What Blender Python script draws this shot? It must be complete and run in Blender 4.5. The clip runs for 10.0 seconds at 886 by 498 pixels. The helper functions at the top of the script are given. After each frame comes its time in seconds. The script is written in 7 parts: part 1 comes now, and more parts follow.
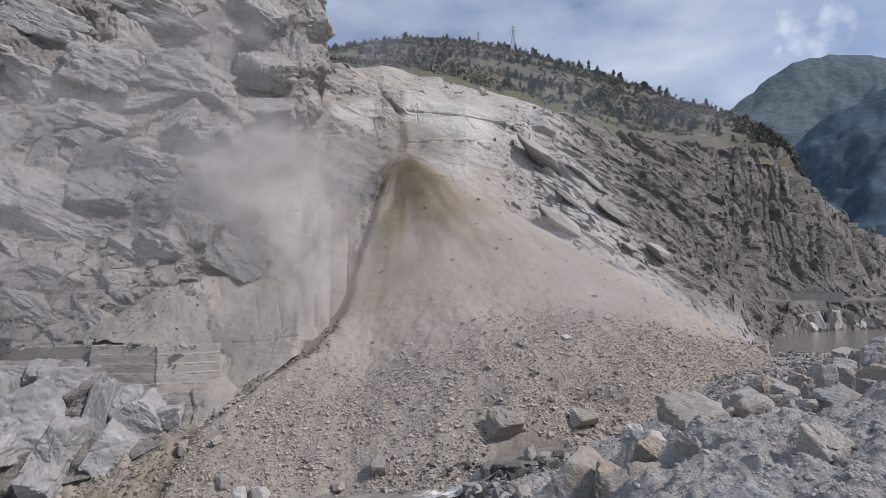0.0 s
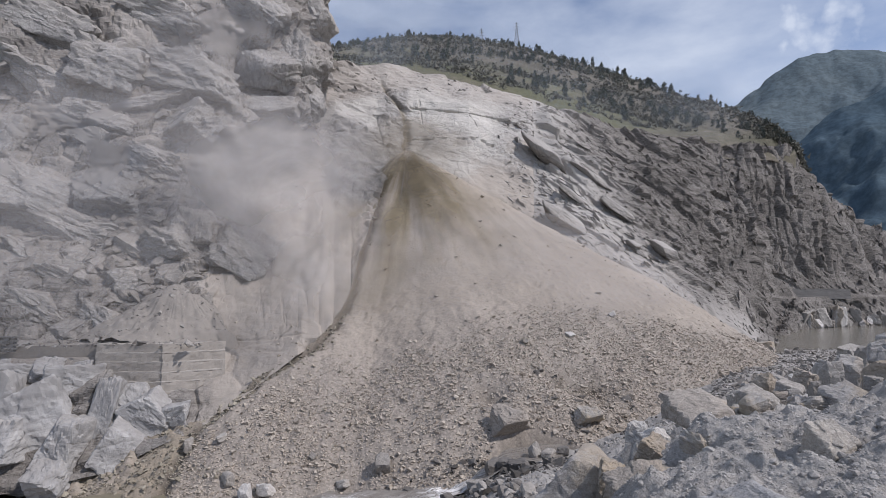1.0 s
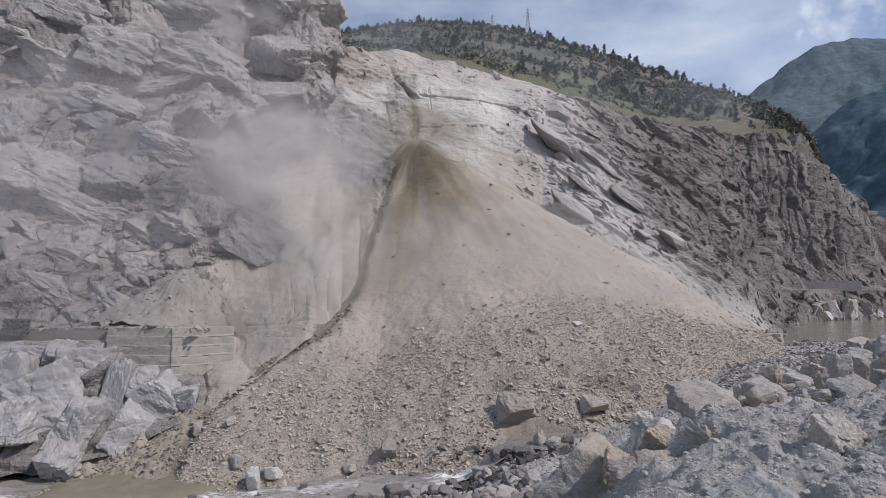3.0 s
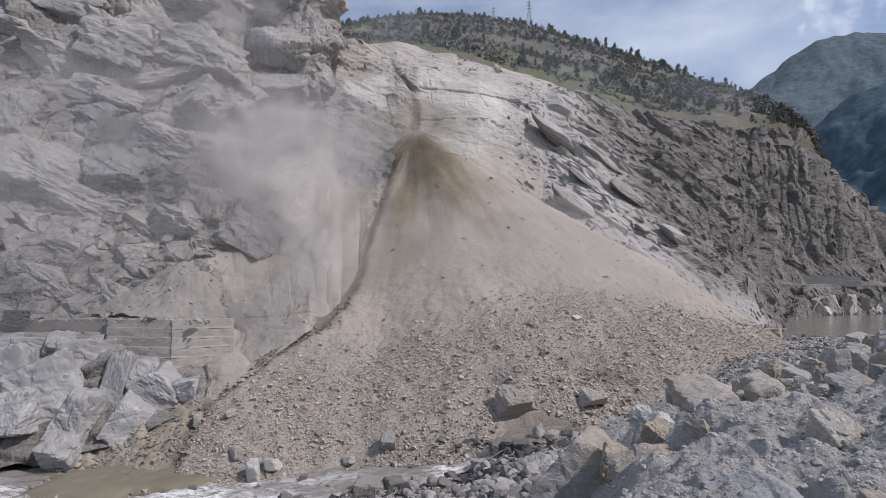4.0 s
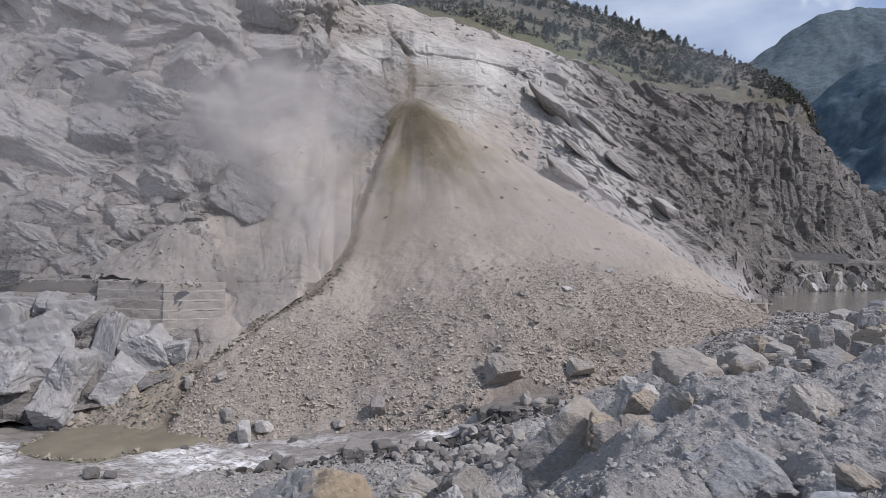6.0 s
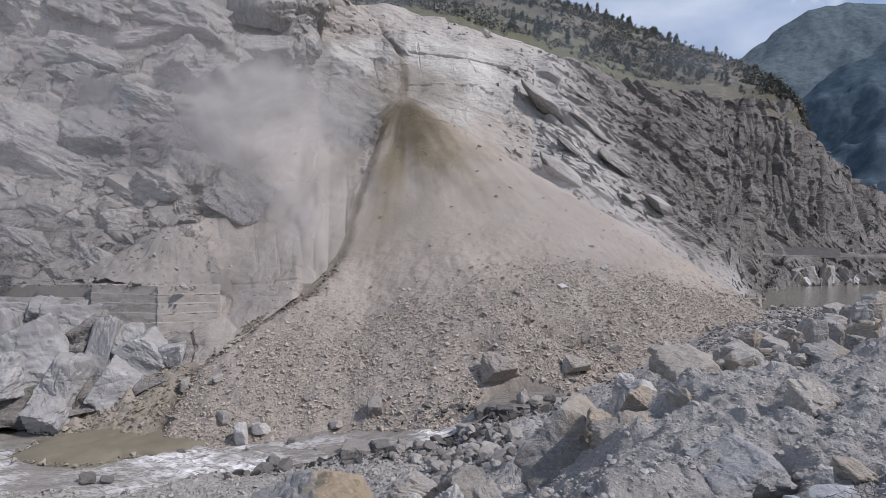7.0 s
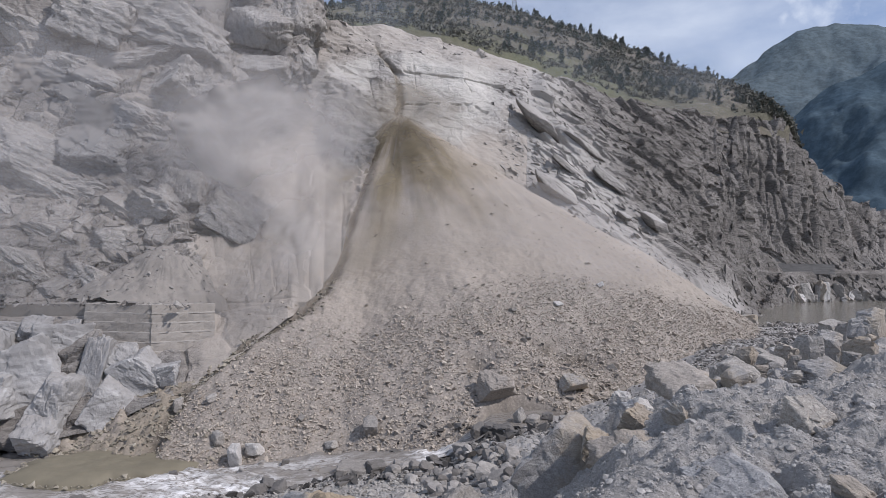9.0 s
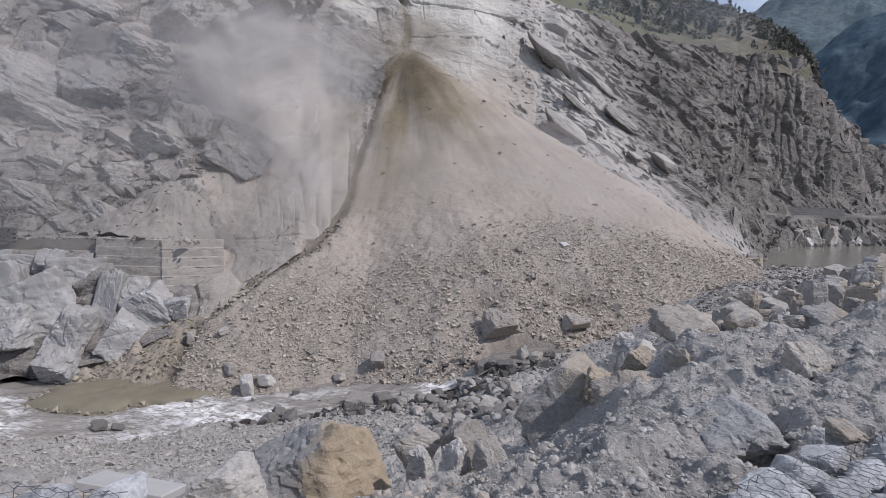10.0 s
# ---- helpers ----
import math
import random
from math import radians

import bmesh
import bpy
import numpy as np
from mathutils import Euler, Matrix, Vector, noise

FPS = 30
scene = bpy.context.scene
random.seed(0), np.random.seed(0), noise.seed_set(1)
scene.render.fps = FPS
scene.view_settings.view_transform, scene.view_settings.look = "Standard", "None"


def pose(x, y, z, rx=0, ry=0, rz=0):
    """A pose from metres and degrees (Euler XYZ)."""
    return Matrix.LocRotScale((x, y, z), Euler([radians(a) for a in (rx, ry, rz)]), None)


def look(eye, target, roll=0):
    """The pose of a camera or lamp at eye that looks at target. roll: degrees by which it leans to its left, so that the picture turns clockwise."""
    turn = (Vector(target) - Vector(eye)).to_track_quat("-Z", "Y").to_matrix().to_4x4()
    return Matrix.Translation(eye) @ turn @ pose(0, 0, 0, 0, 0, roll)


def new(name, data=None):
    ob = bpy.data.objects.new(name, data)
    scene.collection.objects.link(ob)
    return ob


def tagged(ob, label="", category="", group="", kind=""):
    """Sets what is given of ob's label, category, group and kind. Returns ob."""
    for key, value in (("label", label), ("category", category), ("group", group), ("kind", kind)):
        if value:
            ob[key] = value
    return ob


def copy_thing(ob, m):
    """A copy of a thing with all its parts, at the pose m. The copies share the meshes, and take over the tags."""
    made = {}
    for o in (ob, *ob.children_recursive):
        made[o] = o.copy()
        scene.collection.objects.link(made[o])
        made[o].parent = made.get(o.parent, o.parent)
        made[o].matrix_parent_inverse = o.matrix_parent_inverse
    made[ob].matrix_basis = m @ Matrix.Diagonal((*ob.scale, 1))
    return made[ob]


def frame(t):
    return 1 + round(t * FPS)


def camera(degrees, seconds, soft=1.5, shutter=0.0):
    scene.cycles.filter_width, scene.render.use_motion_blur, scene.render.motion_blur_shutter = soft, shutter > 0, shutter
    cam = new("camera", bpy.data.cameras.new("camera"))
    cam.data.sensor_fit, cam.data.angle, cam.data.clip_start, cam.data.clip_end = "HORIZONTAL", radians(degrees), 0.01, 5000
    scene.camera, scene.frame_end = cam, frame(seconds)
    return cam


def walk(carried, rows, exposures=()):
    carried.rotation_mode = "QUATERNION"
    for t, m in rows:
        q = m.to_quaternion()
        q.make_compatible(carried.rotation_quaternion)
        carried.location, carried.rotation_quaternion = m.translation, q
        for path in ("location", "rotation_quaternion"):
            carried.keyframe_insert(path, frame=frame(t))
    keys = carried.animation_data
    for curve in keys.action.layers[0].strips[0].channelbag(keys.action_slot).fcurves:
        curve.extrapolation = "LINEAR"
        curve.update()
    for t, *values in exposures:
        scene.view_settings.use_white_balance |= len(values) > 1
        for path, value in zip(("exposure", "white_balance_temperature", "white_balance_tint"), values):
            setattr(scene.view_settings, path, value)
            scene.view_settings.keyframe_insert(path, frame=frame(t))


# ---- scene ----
# ---------------- camera ----------------
cam = camera(76.2, 10.0, soft=0.6)


def aim(yaw, pitch, roll, sway):
    y, p = radians(yaw), radians(pitch)
    ahead = Vector((-math.sin(y) * math.cos(p), math.cos(y) * math.cos(p), math.sin(p)))
    return look(Vector(sway), Vector(sway) + ahead * 10, roll)


# seconds; yaw, pitch, roll in degrees; the eye's sway about the place where the cameraman stands
PATH = [(0, 0.01, 4.50, 0.00, (0.000, 0.000, 0.000)), (0.5, 0.21, 4.41, 0.06, (-0.001, -0.002, 0.006)), (1, 0.42, 4.25, -0.14, (0.024, 0.024, -0.001)),
        (1.5, 0.63, 3.99, -0.18, (0.025, 0.026, 0.004)), (2, 0.88, 3.77, -0.02, (0.034, 0.031, 0.003)), (2.5, 1.12, 3.46, 0.40, (0.030, 0.025, 0.008)),
        (2.7, 1.19, 3.29, 0.48, (0.030, 0.025, 0.009)), (3.8, 1.24, 2.40, 0.56, (0.026, 0.026, 0.012)), (4, 1.20, 2.33, 0.77, (0.026, 0.026, 0.013)),
        (4.5, 1.14, 1.98, 0.71, (0.026, 0.026, 0.024)), (5, 1.01, 1.43, 1.18, (0.026, 0.024, 0.026)), (5.5, 0.61, 0.40, 1.98, (0.008, 0.008, 0.045)),
        (5.7, 0.42, -0.40, 2.10, (0.002, 0.006, 0.047)), (6.8, -0.10, -1.12, 1.59, (-0.031, -0.005, 0.056)), (7, -0.20, -0.91, 1.30, (-0.037, -0.007, 0.057)),
        (7.5, -0.35, -0.05, 0.92, (-0.022, 0.013, 0.043)), (8, -0.41, 0.44, 0.86, (-0.010, 0.017, 0.041)), (8.5, -0.55, 0.71, 0.70, (-0.010, 0.017, 0.037)),
        (9, -0.55, 0.90, 1.13, (-0.008, 0.008, 0.053)), (9.2, -0.44, -0.64, 1.10, (-0.031, -0.015, 0.079)), (9.5, -0.32, -3.51, 1.23, (-0.066, -0.048, 0.118)),
        (10, -0.10, -5.33, 1.89, (-0.088, -0.059, 0.121))]
walk(cam, [(t, aim(*row)) for t, *row in PATH], exposures=[(0.0, -0.14, 6260, 16), (3.0, -0.14, 6260, 16), (5.5, -0.13, 6200, 16), (8.0, -0.12, 6180, 16), (10.0, -0.11, 6180, 16)])

# ---------------- light ----------------
SUN = Vector((0.61, -0.30, 0.73)).normalized()
sun = new("sun", bpy.data.lights.new("sun", "SUN"))
sun.data.energy, sun.data.angle, sun.data.color = 3.6, radians(0.6), (1.0, 0.95, 0.88)
sun.matrix_world = look(SUN * 200, (0, 0, 0))
world = bpy.data.worlds.new("world")
scene.world = world
world.use_nodes = True
wn, wl = world.node_tree.nodes, world.node_tree.links
wn.clear()
w_out, w_bg = wn.new("ShaderNodeOutputWorld"), wn.new("ShaderNodeBackground")
w_sky, w_mix = wn.new("ShaderNodeTexSky"), wn.new("ShaderNodeMix")
w_sky.sky_type, w_sky.sun_disc = "NISHITA", False
w_sky.sun_elevation, w_sky.sun_rotation = math.asin(SUN.z), math.atan2(SUN.x, SUN.y)
w_sky.altitude, w_sky.dust_density, w_sky.air_density = 2000, 1.5, 1.0
w_mix.data_type = "RGBA"
w_co, w_map = wn.new("ShaderNodeTexCoord"), wn.new("ShaderNodeMapping")
w_map.inputs["Scale"].default_value = (1.0, 1.0, 2.4)
w_map.inputs["Location"].default_value = (0.35, 0.1, 0.25)
w_noise, w_ramp = wn.new("ShaderNodeTexNoise"), wn.new("ShaderNodeValToRGB")
w_noise.inputs["Scale"].default_value, w_noise.inputs["Detail"].default_value = 3.0, 7
w_noise.inputs["Roughness"].default_value = 0.55
w_ramp.color_ramp.elements[0].position, w_ramp.color_ramp.elements[1].position = 0.40, 0.74
w_ramp.color_ramp.elements[0].color = (0.19, 0.19, 0.19, 1)
w_mul = wn.new("ShaderNodeMath")
w_mul.operation = "MULTIPLY"
w_mul.inputs[1].default_value = 0.80
w_bg.inputs["Strength"].default_value = 0.14
wl.new(w_co.outputs["Generated"], w_map.inputs["Vector"])
wl.new(w_map.outputs["Vector"], w_noise.inputs["Vector"])
wl.new(w_noise.outputs["Fac"], w_ramp.inputs["Fac"])
wl.new(w_ramp.outputs["Color"], w_mul.inputs[0])
# heaped fair-weather clouds over the far mountain
w_puff = wn.new("ShaderNodeTexNoise")
w_puff.inputs["Scale"].default_value, w_puff.inputs["Detail"].default_value = 26, 7
wl.new(w_co.outputs["Generated"], w_puff.inputs["Vector"])
w_last = w_mul.outputs[0]
for at, wide in (((0.612, 1.0, 0.441), 0.018), ((0.643, 1.0, 0.450), 0.025), ((0.672, 1.0, 0.456), 0.030), ((0.704, 1.0, 0.464), 0.022), ((0.625, 1.0, 0.486), 0.019), ((0.655, 1.0, 0.494), 0.025), ((0.695, 1.0, 0.508), 0.030)):
    w_dist, w_sub, w_puff_ramp, w_max = wn.new("ShaderNodeVectorMath"), wn.new("ShaderNodeMath"), wn.new("ShaderNodeValToRGB"), wn.new("ShaderNodeMath")
    w_dist.operation, w_sub.operation, w_max.operation = "DISTANCE", "MULTIPLY_ADD", "MAXIMUM"
    w_dist.inputs[1].default_value = Vector(at).normalized()
    w_sub.inputs[1].default_value = 0.11
    w_puff_ramp.color_ramp.elements[0].position, w_puff_ramp.color_ramp.elements[0].color = 0.3 * wide + 0.040, (0.75, 0.8, 0.8, 1)
    w_puff_ramp.color_ramp.elements[1].position, w_puff_ramp.color_ramp.elements[1].color = 1.15 * wide + 0.062, (0, 0, 0, 1)
    wl.new(w_co.outputs["Generated"], w_dist.inputs[0])
    wl.new(w_puff.outputs["Fac"], w_sub.inputs[0])
    wl.new(w_dist.outputs["Value"], w_sub.inputs[2])
    wl.new(w_sub.outputs[0], w_puff_ramp.inputs["Fac"])
    wl.new(w_puff_ramp.outputs["Color"], w_max.inputs[0])
    wl.new(w_last, w_max.inputs[1])
    w_last = w_max.outputs[0]
wl.new(w_max.outputs[0], w_mix.inputs["Factor"])
wl.new(w_sky.outputs["Color"], w_mix.inputs["A"])
w_mix.inputs["B"].default_value = (5.7, 6.25, 6.8, 1)
wl.new(w_mix.outputs["Result"], w_bg.inputs["Color"])
wl.new(w_bg.outputs["Background"], w_out.inputs["Surface"])


# ---------------- number helpers ----------------
def hash01(ix, iy, iz, seed):
    h = (ix.astype(np.int64) * 374761393 + iy.astype(np.int64) * 668265263 + iz.astype(np.int64) * 2147483647 + seed * 974634777) & 0xFFFFFFFF
    h = ((h ^ (h >> 13)) * 1274126177) & 0xFFFFFFFF
    h = ((h ^ (h >> 16)) * 2246822519) & 0xFFFFFFFF
    return ((h ^ (h >> 15)) & 0xFFFFFF) / float(0xFFFFFF)


def vnoise(p, seed=0):
    """Smooth value noise, -1 to 1, of an array of points."""
    i = np.floor(p).astype(np.int64)
    f = p - i
    f = f * f * f * (f * (f * 6 - 15) + 10)
    out = np.zeros(len(p))
    for dx in (0, 1):
        for dy in (0, 1):
            for dz in (0, 1):
                wgt = (f[:, 0] if dx else 1 - f[:, 0]) * (f[:, 1] if dy else 1 - f[:, 1]) * (f[:, 2] if dz else 1 - f[:, 2])
                out += wgt * hash01(i[:, 0] + dx, i[:, 1] + dy, i[:, 2] + dz, seed)
    return out * 2 - 1


def fbm(p, octaves=4, seed=0, gain=0.5):
    out, amp = np.zeros(len(p)), 1.0
    for k in range(octaves):
        out += amp * vnoise(p * 2.0 ** k + 17.3 * k, seed + k)
        amp *= gain
    return out


def blocks(p, seed=0, tilt=0.8, sharp=22.0):
    """Broken-rock relief: each cell is a tilted flat facet, with a short ramp to the next. Gives the height and the nearness to a joint (0 at a joint)."""
    base = np.floor(p).astype(np.int64)
    f1, f2 = np.full(len(p), 9.0), np.full(len(p), 9.0)
    height, total = np.zeros(len(p)), np.full(len(p), 1e-12)
    for dx in (-1, 0, 1):
        for dy in (-1, 0, 1):
            for dz in (-1, 0, 1):
                cx, cy, cz = base[:, 0] + dx, base[:, 1] + dy, base[:, 2] + dz
                a, b, c = (hash01(cx, cy, cz, seed + k) for k in (1, 2, 3))
                ox, oy, oz = p[:, 0] - cx - a, p[:, 1] - cy - b, p[:, 2] - cz - c
                d = ox * ox + oy * oy + oz * oz
                e, g, h = (hash01(cx, cy, cz, seed + k) for k in (4, 5, 6))
                own = (hash01(cx, cy, cz, seed + 7) - 0.5) + tilt * ((e - 0.5) * ox + (g - 0.5) * oy + (h - 0.5) * oz) * 2
                weight = np.exp(-sharp * d)
                height += own * weight
                total += weight
                f2 = np.where(d < f1, f1, np.minimum(f2, d))
                f1 = np.minimum(f1, d)
    return height / total, np.sqrt(f2) - np.sqrt(f1)


def turned(p, rx, ry, rz, scale):
    """Points in a turned frame with their own scale, for bedding and joints."""
    m = np.array(Euler((radians(rx), radians(ry), radians(rz))).to_matrix())
    return (p @ m) * np.array(scale)


def step(a, b, x):
    t = np.clip((x - a) / (b - a), 0, 1)
    return t * t * (3 - 2 * t)


# ---------------- materials ----------------
class Nodes:
    """A small builder for one material's nodes."""

    def __init__(self, name, rough=0.9, specular=0.25):
        self.mat = bpy.data.materials.new(name)
        self.mat.use_nodes = True
        self.n, self.l = self.mat.node_tree.nodes, self.mat.node_tree.links
        self.b = self.n["Principled BSDF"]
        self.b.inputs["Roughness"].default_value = rough
        self.b.inputs["Specular IOR Level"].default_value = specular
        self.co = self.n.new("ShaderNodeTexCoord").outputs["Object"]

    def mapped(self, scale, turn=(0, 0, 0)):
        m = self.n.new("ShaderNodeMapping")
        m.inputs["Scale"].default_value = scale
        m.inputs["Rotation"].default_value = [radians(a) for a in turn]
        self.l.new(self.co, m.inputs["Vector"])
        return m.outputs["Vector"]

    def noise(self, scale, detail=6, rough=0.6, vec=None, distort=0.0):
        t = self.n.new("ShaderNodeTexNoise")
        t.inputs["Scale"].default_value, t.inputs["Detail"].default_value = scale, detail
        t.inputs["Roughness"].default_value, t.inputs["Distortion"].default_value = rough, distort
        self.l.new(vec or self.co, t.inputs["Vector"])
        return t.outputs["Fac"]

    def voronoi(self, scale, feature="F1", out="Distance", vec=None):
        t = self.n.new("ShaderNodeTexVoronoi")
        t.feature = feature
        t.inputs["Scale"].default_value = scale
        self.l.new(vec or self.co, t.inputs["Vector"])
        return t.outputs[out]

    def ramp(self, fac, stops):
        r = self.n.new("ShaderNodeValToRGB")
        e = r.color_ramp.elements
        while len(e) < len(stops):
            e.new(0.5)
        for el, (pos, col) in zip(e, stops):
            el.position = pos
            el.color = (*col, 1) if not isinstance(col, (int, float)) else (col, col, col, 1)
        self.l.new(fac, r.inputs["Fac"])
        return r.outputs["Color"]

    def mix(self, fac, a, b, kind="MIX"):
        m = self.n.new("ShaderNodeMix")
        m.data_type, m.blend_type = "RGBA", kind
        for sock, v in ((m.inputs["Factor"], fac), (m.inputs["A"], a), (m.inputs["B"], b)):
            if isinstance(v, (int, float)):
                sock.default_value = v
            elif isinstance(v, tuple):
                sock.default_value = (*v, 1)
            else:
                self.l.new(v, sock)
        return m.outputs["Result"]

    def attr(self, name):
        a = self.n.new("ShaderNodeAttribute")
        a.attribute_name = name
        return a.outputs["Fac"]

    def math(self, op, a, b=0.0):
        m = self.n.new("ShaderNodeMath")
        m.operation = op
        for sock, v in zip(m.inputs, (a, b)):
            if isinstance(v, (int, float)):
                sock.default_value = v
            else:
                self.l.new(v, sock)
        return m.outputs[0]

    def island(self):
        return self.n.new("ShaderNodeNewGeometry").outputs["Random Per Island"]

    def each(self):
        return self.n.new("ShaderNodeObjectInfo").outputs["Random"]

    def done(self, colour, bumps=()):
        self.l.new(colour, self.b.inputs["Base Color"])
        last = None
        for height, strength, dist in bumps:
            b = self.n.new("ShaderNodeBump")
            b.inputs["Strength"].default_value, b.inputs["Distance"].default_value = strength, dist
            self.l.new(height, b.inputs["Height"])
            if last:
                self.l.new(last, b.inputs["Normal"])
            last = b.outputs["Normal"]
        if last:
            self.l.new(last, self.b.inputs["Normal"])
        return self.mat


def rock_material(name, dark, mid, light, dust, bed=(18, 32, 0), grain=1.0, joint=0.35, relief=0.7, grey=False):
    """Bedded grey rock with joints, lichen-dark stains, and pale dust where the mesh says it lies."""
    k = Nodes(name, 0.92, 0.2)
    bedded = k.mapped((0.25 * grain, 0.35 * grain, 2.2 * grain), bed)
    layers = k.noise(1.0, 7, 0.65, bedded, 0.6)
    patch = k.noise(0.09 * grain, 5, 0.6)
    fine = k.noise(3.0 * grain, 8, 0.7)
    col = k.mix(k.ramp(layers, [(0.32, 0.0), (0.68, 1.0)]), dark, mid)
    col = k.mix(k.ramp(patch, [(0.45, 0.0), (0.7, 0.8)]), col, light)
    col = k.mix(0.55, col, k.ramp(fine, [(0.3, 0.25), (0.7, 0.85)]), "OVERLAY")
    if grey:
        col = k.mix(k.attr("grey"), col, k.mix(k.ramp(layers, [(0.32, 0.0), (0.68, 1.0)]), (0.19, 0.179, 0.167), (0.355, 0.338, 0.318)))
        smooth = k.math("MULTIPLY", k.attr("plate"), k.ramp(k.noise(0.22, 5, 0.6), [(0.3, 0.55), (0.6, 1.0)]))
        col = k.mix(smooth, col, k.mix(k.noise(0.5, 6, 0.65, k.mapped((0.3, 0.3, 1.5), bed)), (0.47, 0.445, 0.405), (0.62, 0.595, 0.55)))
        col = k.mix(k.math("MULTIPLY", k.attr("chute"), 0.85), col, (0.20, 0.168, 0.125))
        layers = k.math("MULTIPLY", layers, k.math("SUBTRACT", 1.0, k.math("MULTIPLY", smooth, 0.7)))
    crack_at = k.mapped((0.55 * grain, 0.55 * grain, 1.2 * grain), bed)
    crack = k.ramp(k.voronoi(0.8, "DISTANCE_TO_EDGE", "Distance", crack_at), [(0.0, 0.0), (0.045, 1.0)])
    col = k.mix(k.math("MULTIPLY", k.math("SUBTRACT", 1.0, crack), joint), col, tuple(c * 0.35 for c in dark))
    small = k.ramp(k.voronoi(2.7, "DISTANCE_TO_EDGE", "Distance", crack_at), [(0.0, 0.0), (0.05, 1.0)])
    col = k.mix(k.math("MULTIPLY", k.math("SUBTRACT", 1.0, small), joint * 0.8), col, tuple(c * 0.45 for c in dark))
    lie = k.math("MULTIPLY", k.attr("dust"), k.ramp(k.noise(0.7, 6, 0.65), [(0.25, 0.88), (0.6, 1.0)]))
    bare = k.math("SUBTRACT", 1.0, k.math("MULTIPLY", k.attr("dust"), 0.85))
    col = k.mix(lie, col, k.mix(k.noise(2.2, 6, 0.7), tuple(c * 0.88 for c in dust), tuple(c * 1.1 for c in dust)))
    return k.done(col, [(k.math("MULTIPLY", layers, bare), relief, 0.3), (k.math("MULTIPLY", crack, bare), 0.4, 0.15), (k.math("MULTIPLY", small, bare), 0.4, 0.08), (k.math("MULTIPLY", fine, k.math("ADD", bare, 0.25)), 0.8, 0.2)])


DUST = (0.362, 0.325, 0.285)
M_CLIFF = rock_material("grey_cliff_rock", (0.102, 0.095, 0.089), (0.260, 0.245, 0.230), (0.439, 0.418, 0.391), DUST, (25, -28, 10), 1.0, 0.3, 0.9)
M_SCAR = rock_material("fresh_pale_rock", (0.25, 0.236, 0.221), (0.42, 0.402, 0.378), (0.52, 0.498, 0.468), DUST, (8, 22, 0), 0.6, 0.16, 0.5, True)
M_DARK = rock_material("weathered_dark_rock", (0.095, 0.086, 0.078), (0.172, 0.158, 0.143), (0.27, 0.25, 0.228), (0.405, 0.382, 0.355), (15, 34, 0), 0.7, 0.75, 0.9)

M_BLOCKROCK = rock_material("jointed_block_rock", (0.133, 0.127, 0.122), (0.296, 0.283, 0.268), (0.439, 0.420, 0.396), DUST, (0, 0, 0), 5.0, 0.25)
M_WASHED = rock_material("washed_pale_rock", (0.305, 0.298, 0.29), (0.355, 0.347, 0.338), (0.41, 0.401, 0.39), DUST, (20, 62, 0), 0.7, 0.22, 0.9)
M_SLAB = rock_material("massive_grey_slab", (0.204, 0.196, 0.187), (0.347, 0.335, 0.318), (0.449, 0.432, 0.410), DUST, (8, 6, 0), 1.2, 0.4, 0.9)


def talus_material():
    """Fine dry debris: beige-grey dust, wetter brown streaks down the fall line, grit."""
    k = Nodes("talus_debris", 0.96, 0.1)
    grit, patch = k.noise(4.0, 8, 0.75), k.noise(0.12, 5, 0.6)
    col = k.mix(k.ramp(patch, [(0.35, 0.0), (0.65, 1.0)]), (0.305, 0.268, 0.228), (0.352, 0.311, 0.266))
    # paler cell middles, darker edges: shade in the gaps between stones is painted here
    rubble = k.ramp(k.voronoi(3.6, "F1", "Distance"), [(0.2, (0.36, 0.323, 0.284)), (0.6, (0.265, 0.237, 0.207))])
    col = k.mix(k.attr("stony"), col, rubble)
    col = k.mix(k.attr("flow"), col, (0.262, 0.224, 0.165))
    col = k.mix(k.attr("wet"), col, (0.085, 0.07, 0.055))
    col = k.mix(0.4, col, k.ramp(grit, [(0.3, 0.3), (0.7, 0.75)]), "OVERLAY")
    pebble = k.voronoi(2.6, "F1", "Distance")
    return k.done(col, [(pebble, 0.35, 0.12), (grit, 0.6, 0.1)])


def gravel_material(name, dark, light, scale):
    """Crumbly grey earth and grit: lumps, crumbs and dust at several sizes."""
    k = Nodes(name, 0.95, 0.12)
    warp = k.mapped((1.0, 1.0, 1.4), (12, 8, 30))
    lump, grit, patch = k.noise(scale * 0.45, 9, 0.72, warp, 0.5), k.noise(scale * 2.2, 9, 0.8), k.noise(scale * 0.05, 5, 0.6)
    col = k.mix(k.ramp(patch, [(0.35, 0.0), (0.65, 1.0)]), dark, light)
    col = k.mix(0.45, col, k.ramp(lump, [(0.3, 0.3), (0.7, 0.72)]), "OVERLAY")
    col = k.mix(0.55, col, k.ramp(grit, [(0.3, 0.25), (0.7, 0.78)]), "OVERLAY")
    chip = k.voronoi(scale * 3.1, "F1", "Color", k.mapped((1.0, 1.6, 1.3), (30, 20, 50)))
    pale = k.ramp(chip, [(0.80, 0.0), (0.86, 0.45)])
    col = k.mix(pale, col, tuple(min(1, c * 1.35) for c in light))
    return k.done(col, [(lump, 0.7, 0.48 / scale), (k.noise(scale * 1.1, 8, 0.75), 0.7, 0.24 / scale), (grit, 0.8, 0.08 / scale)])


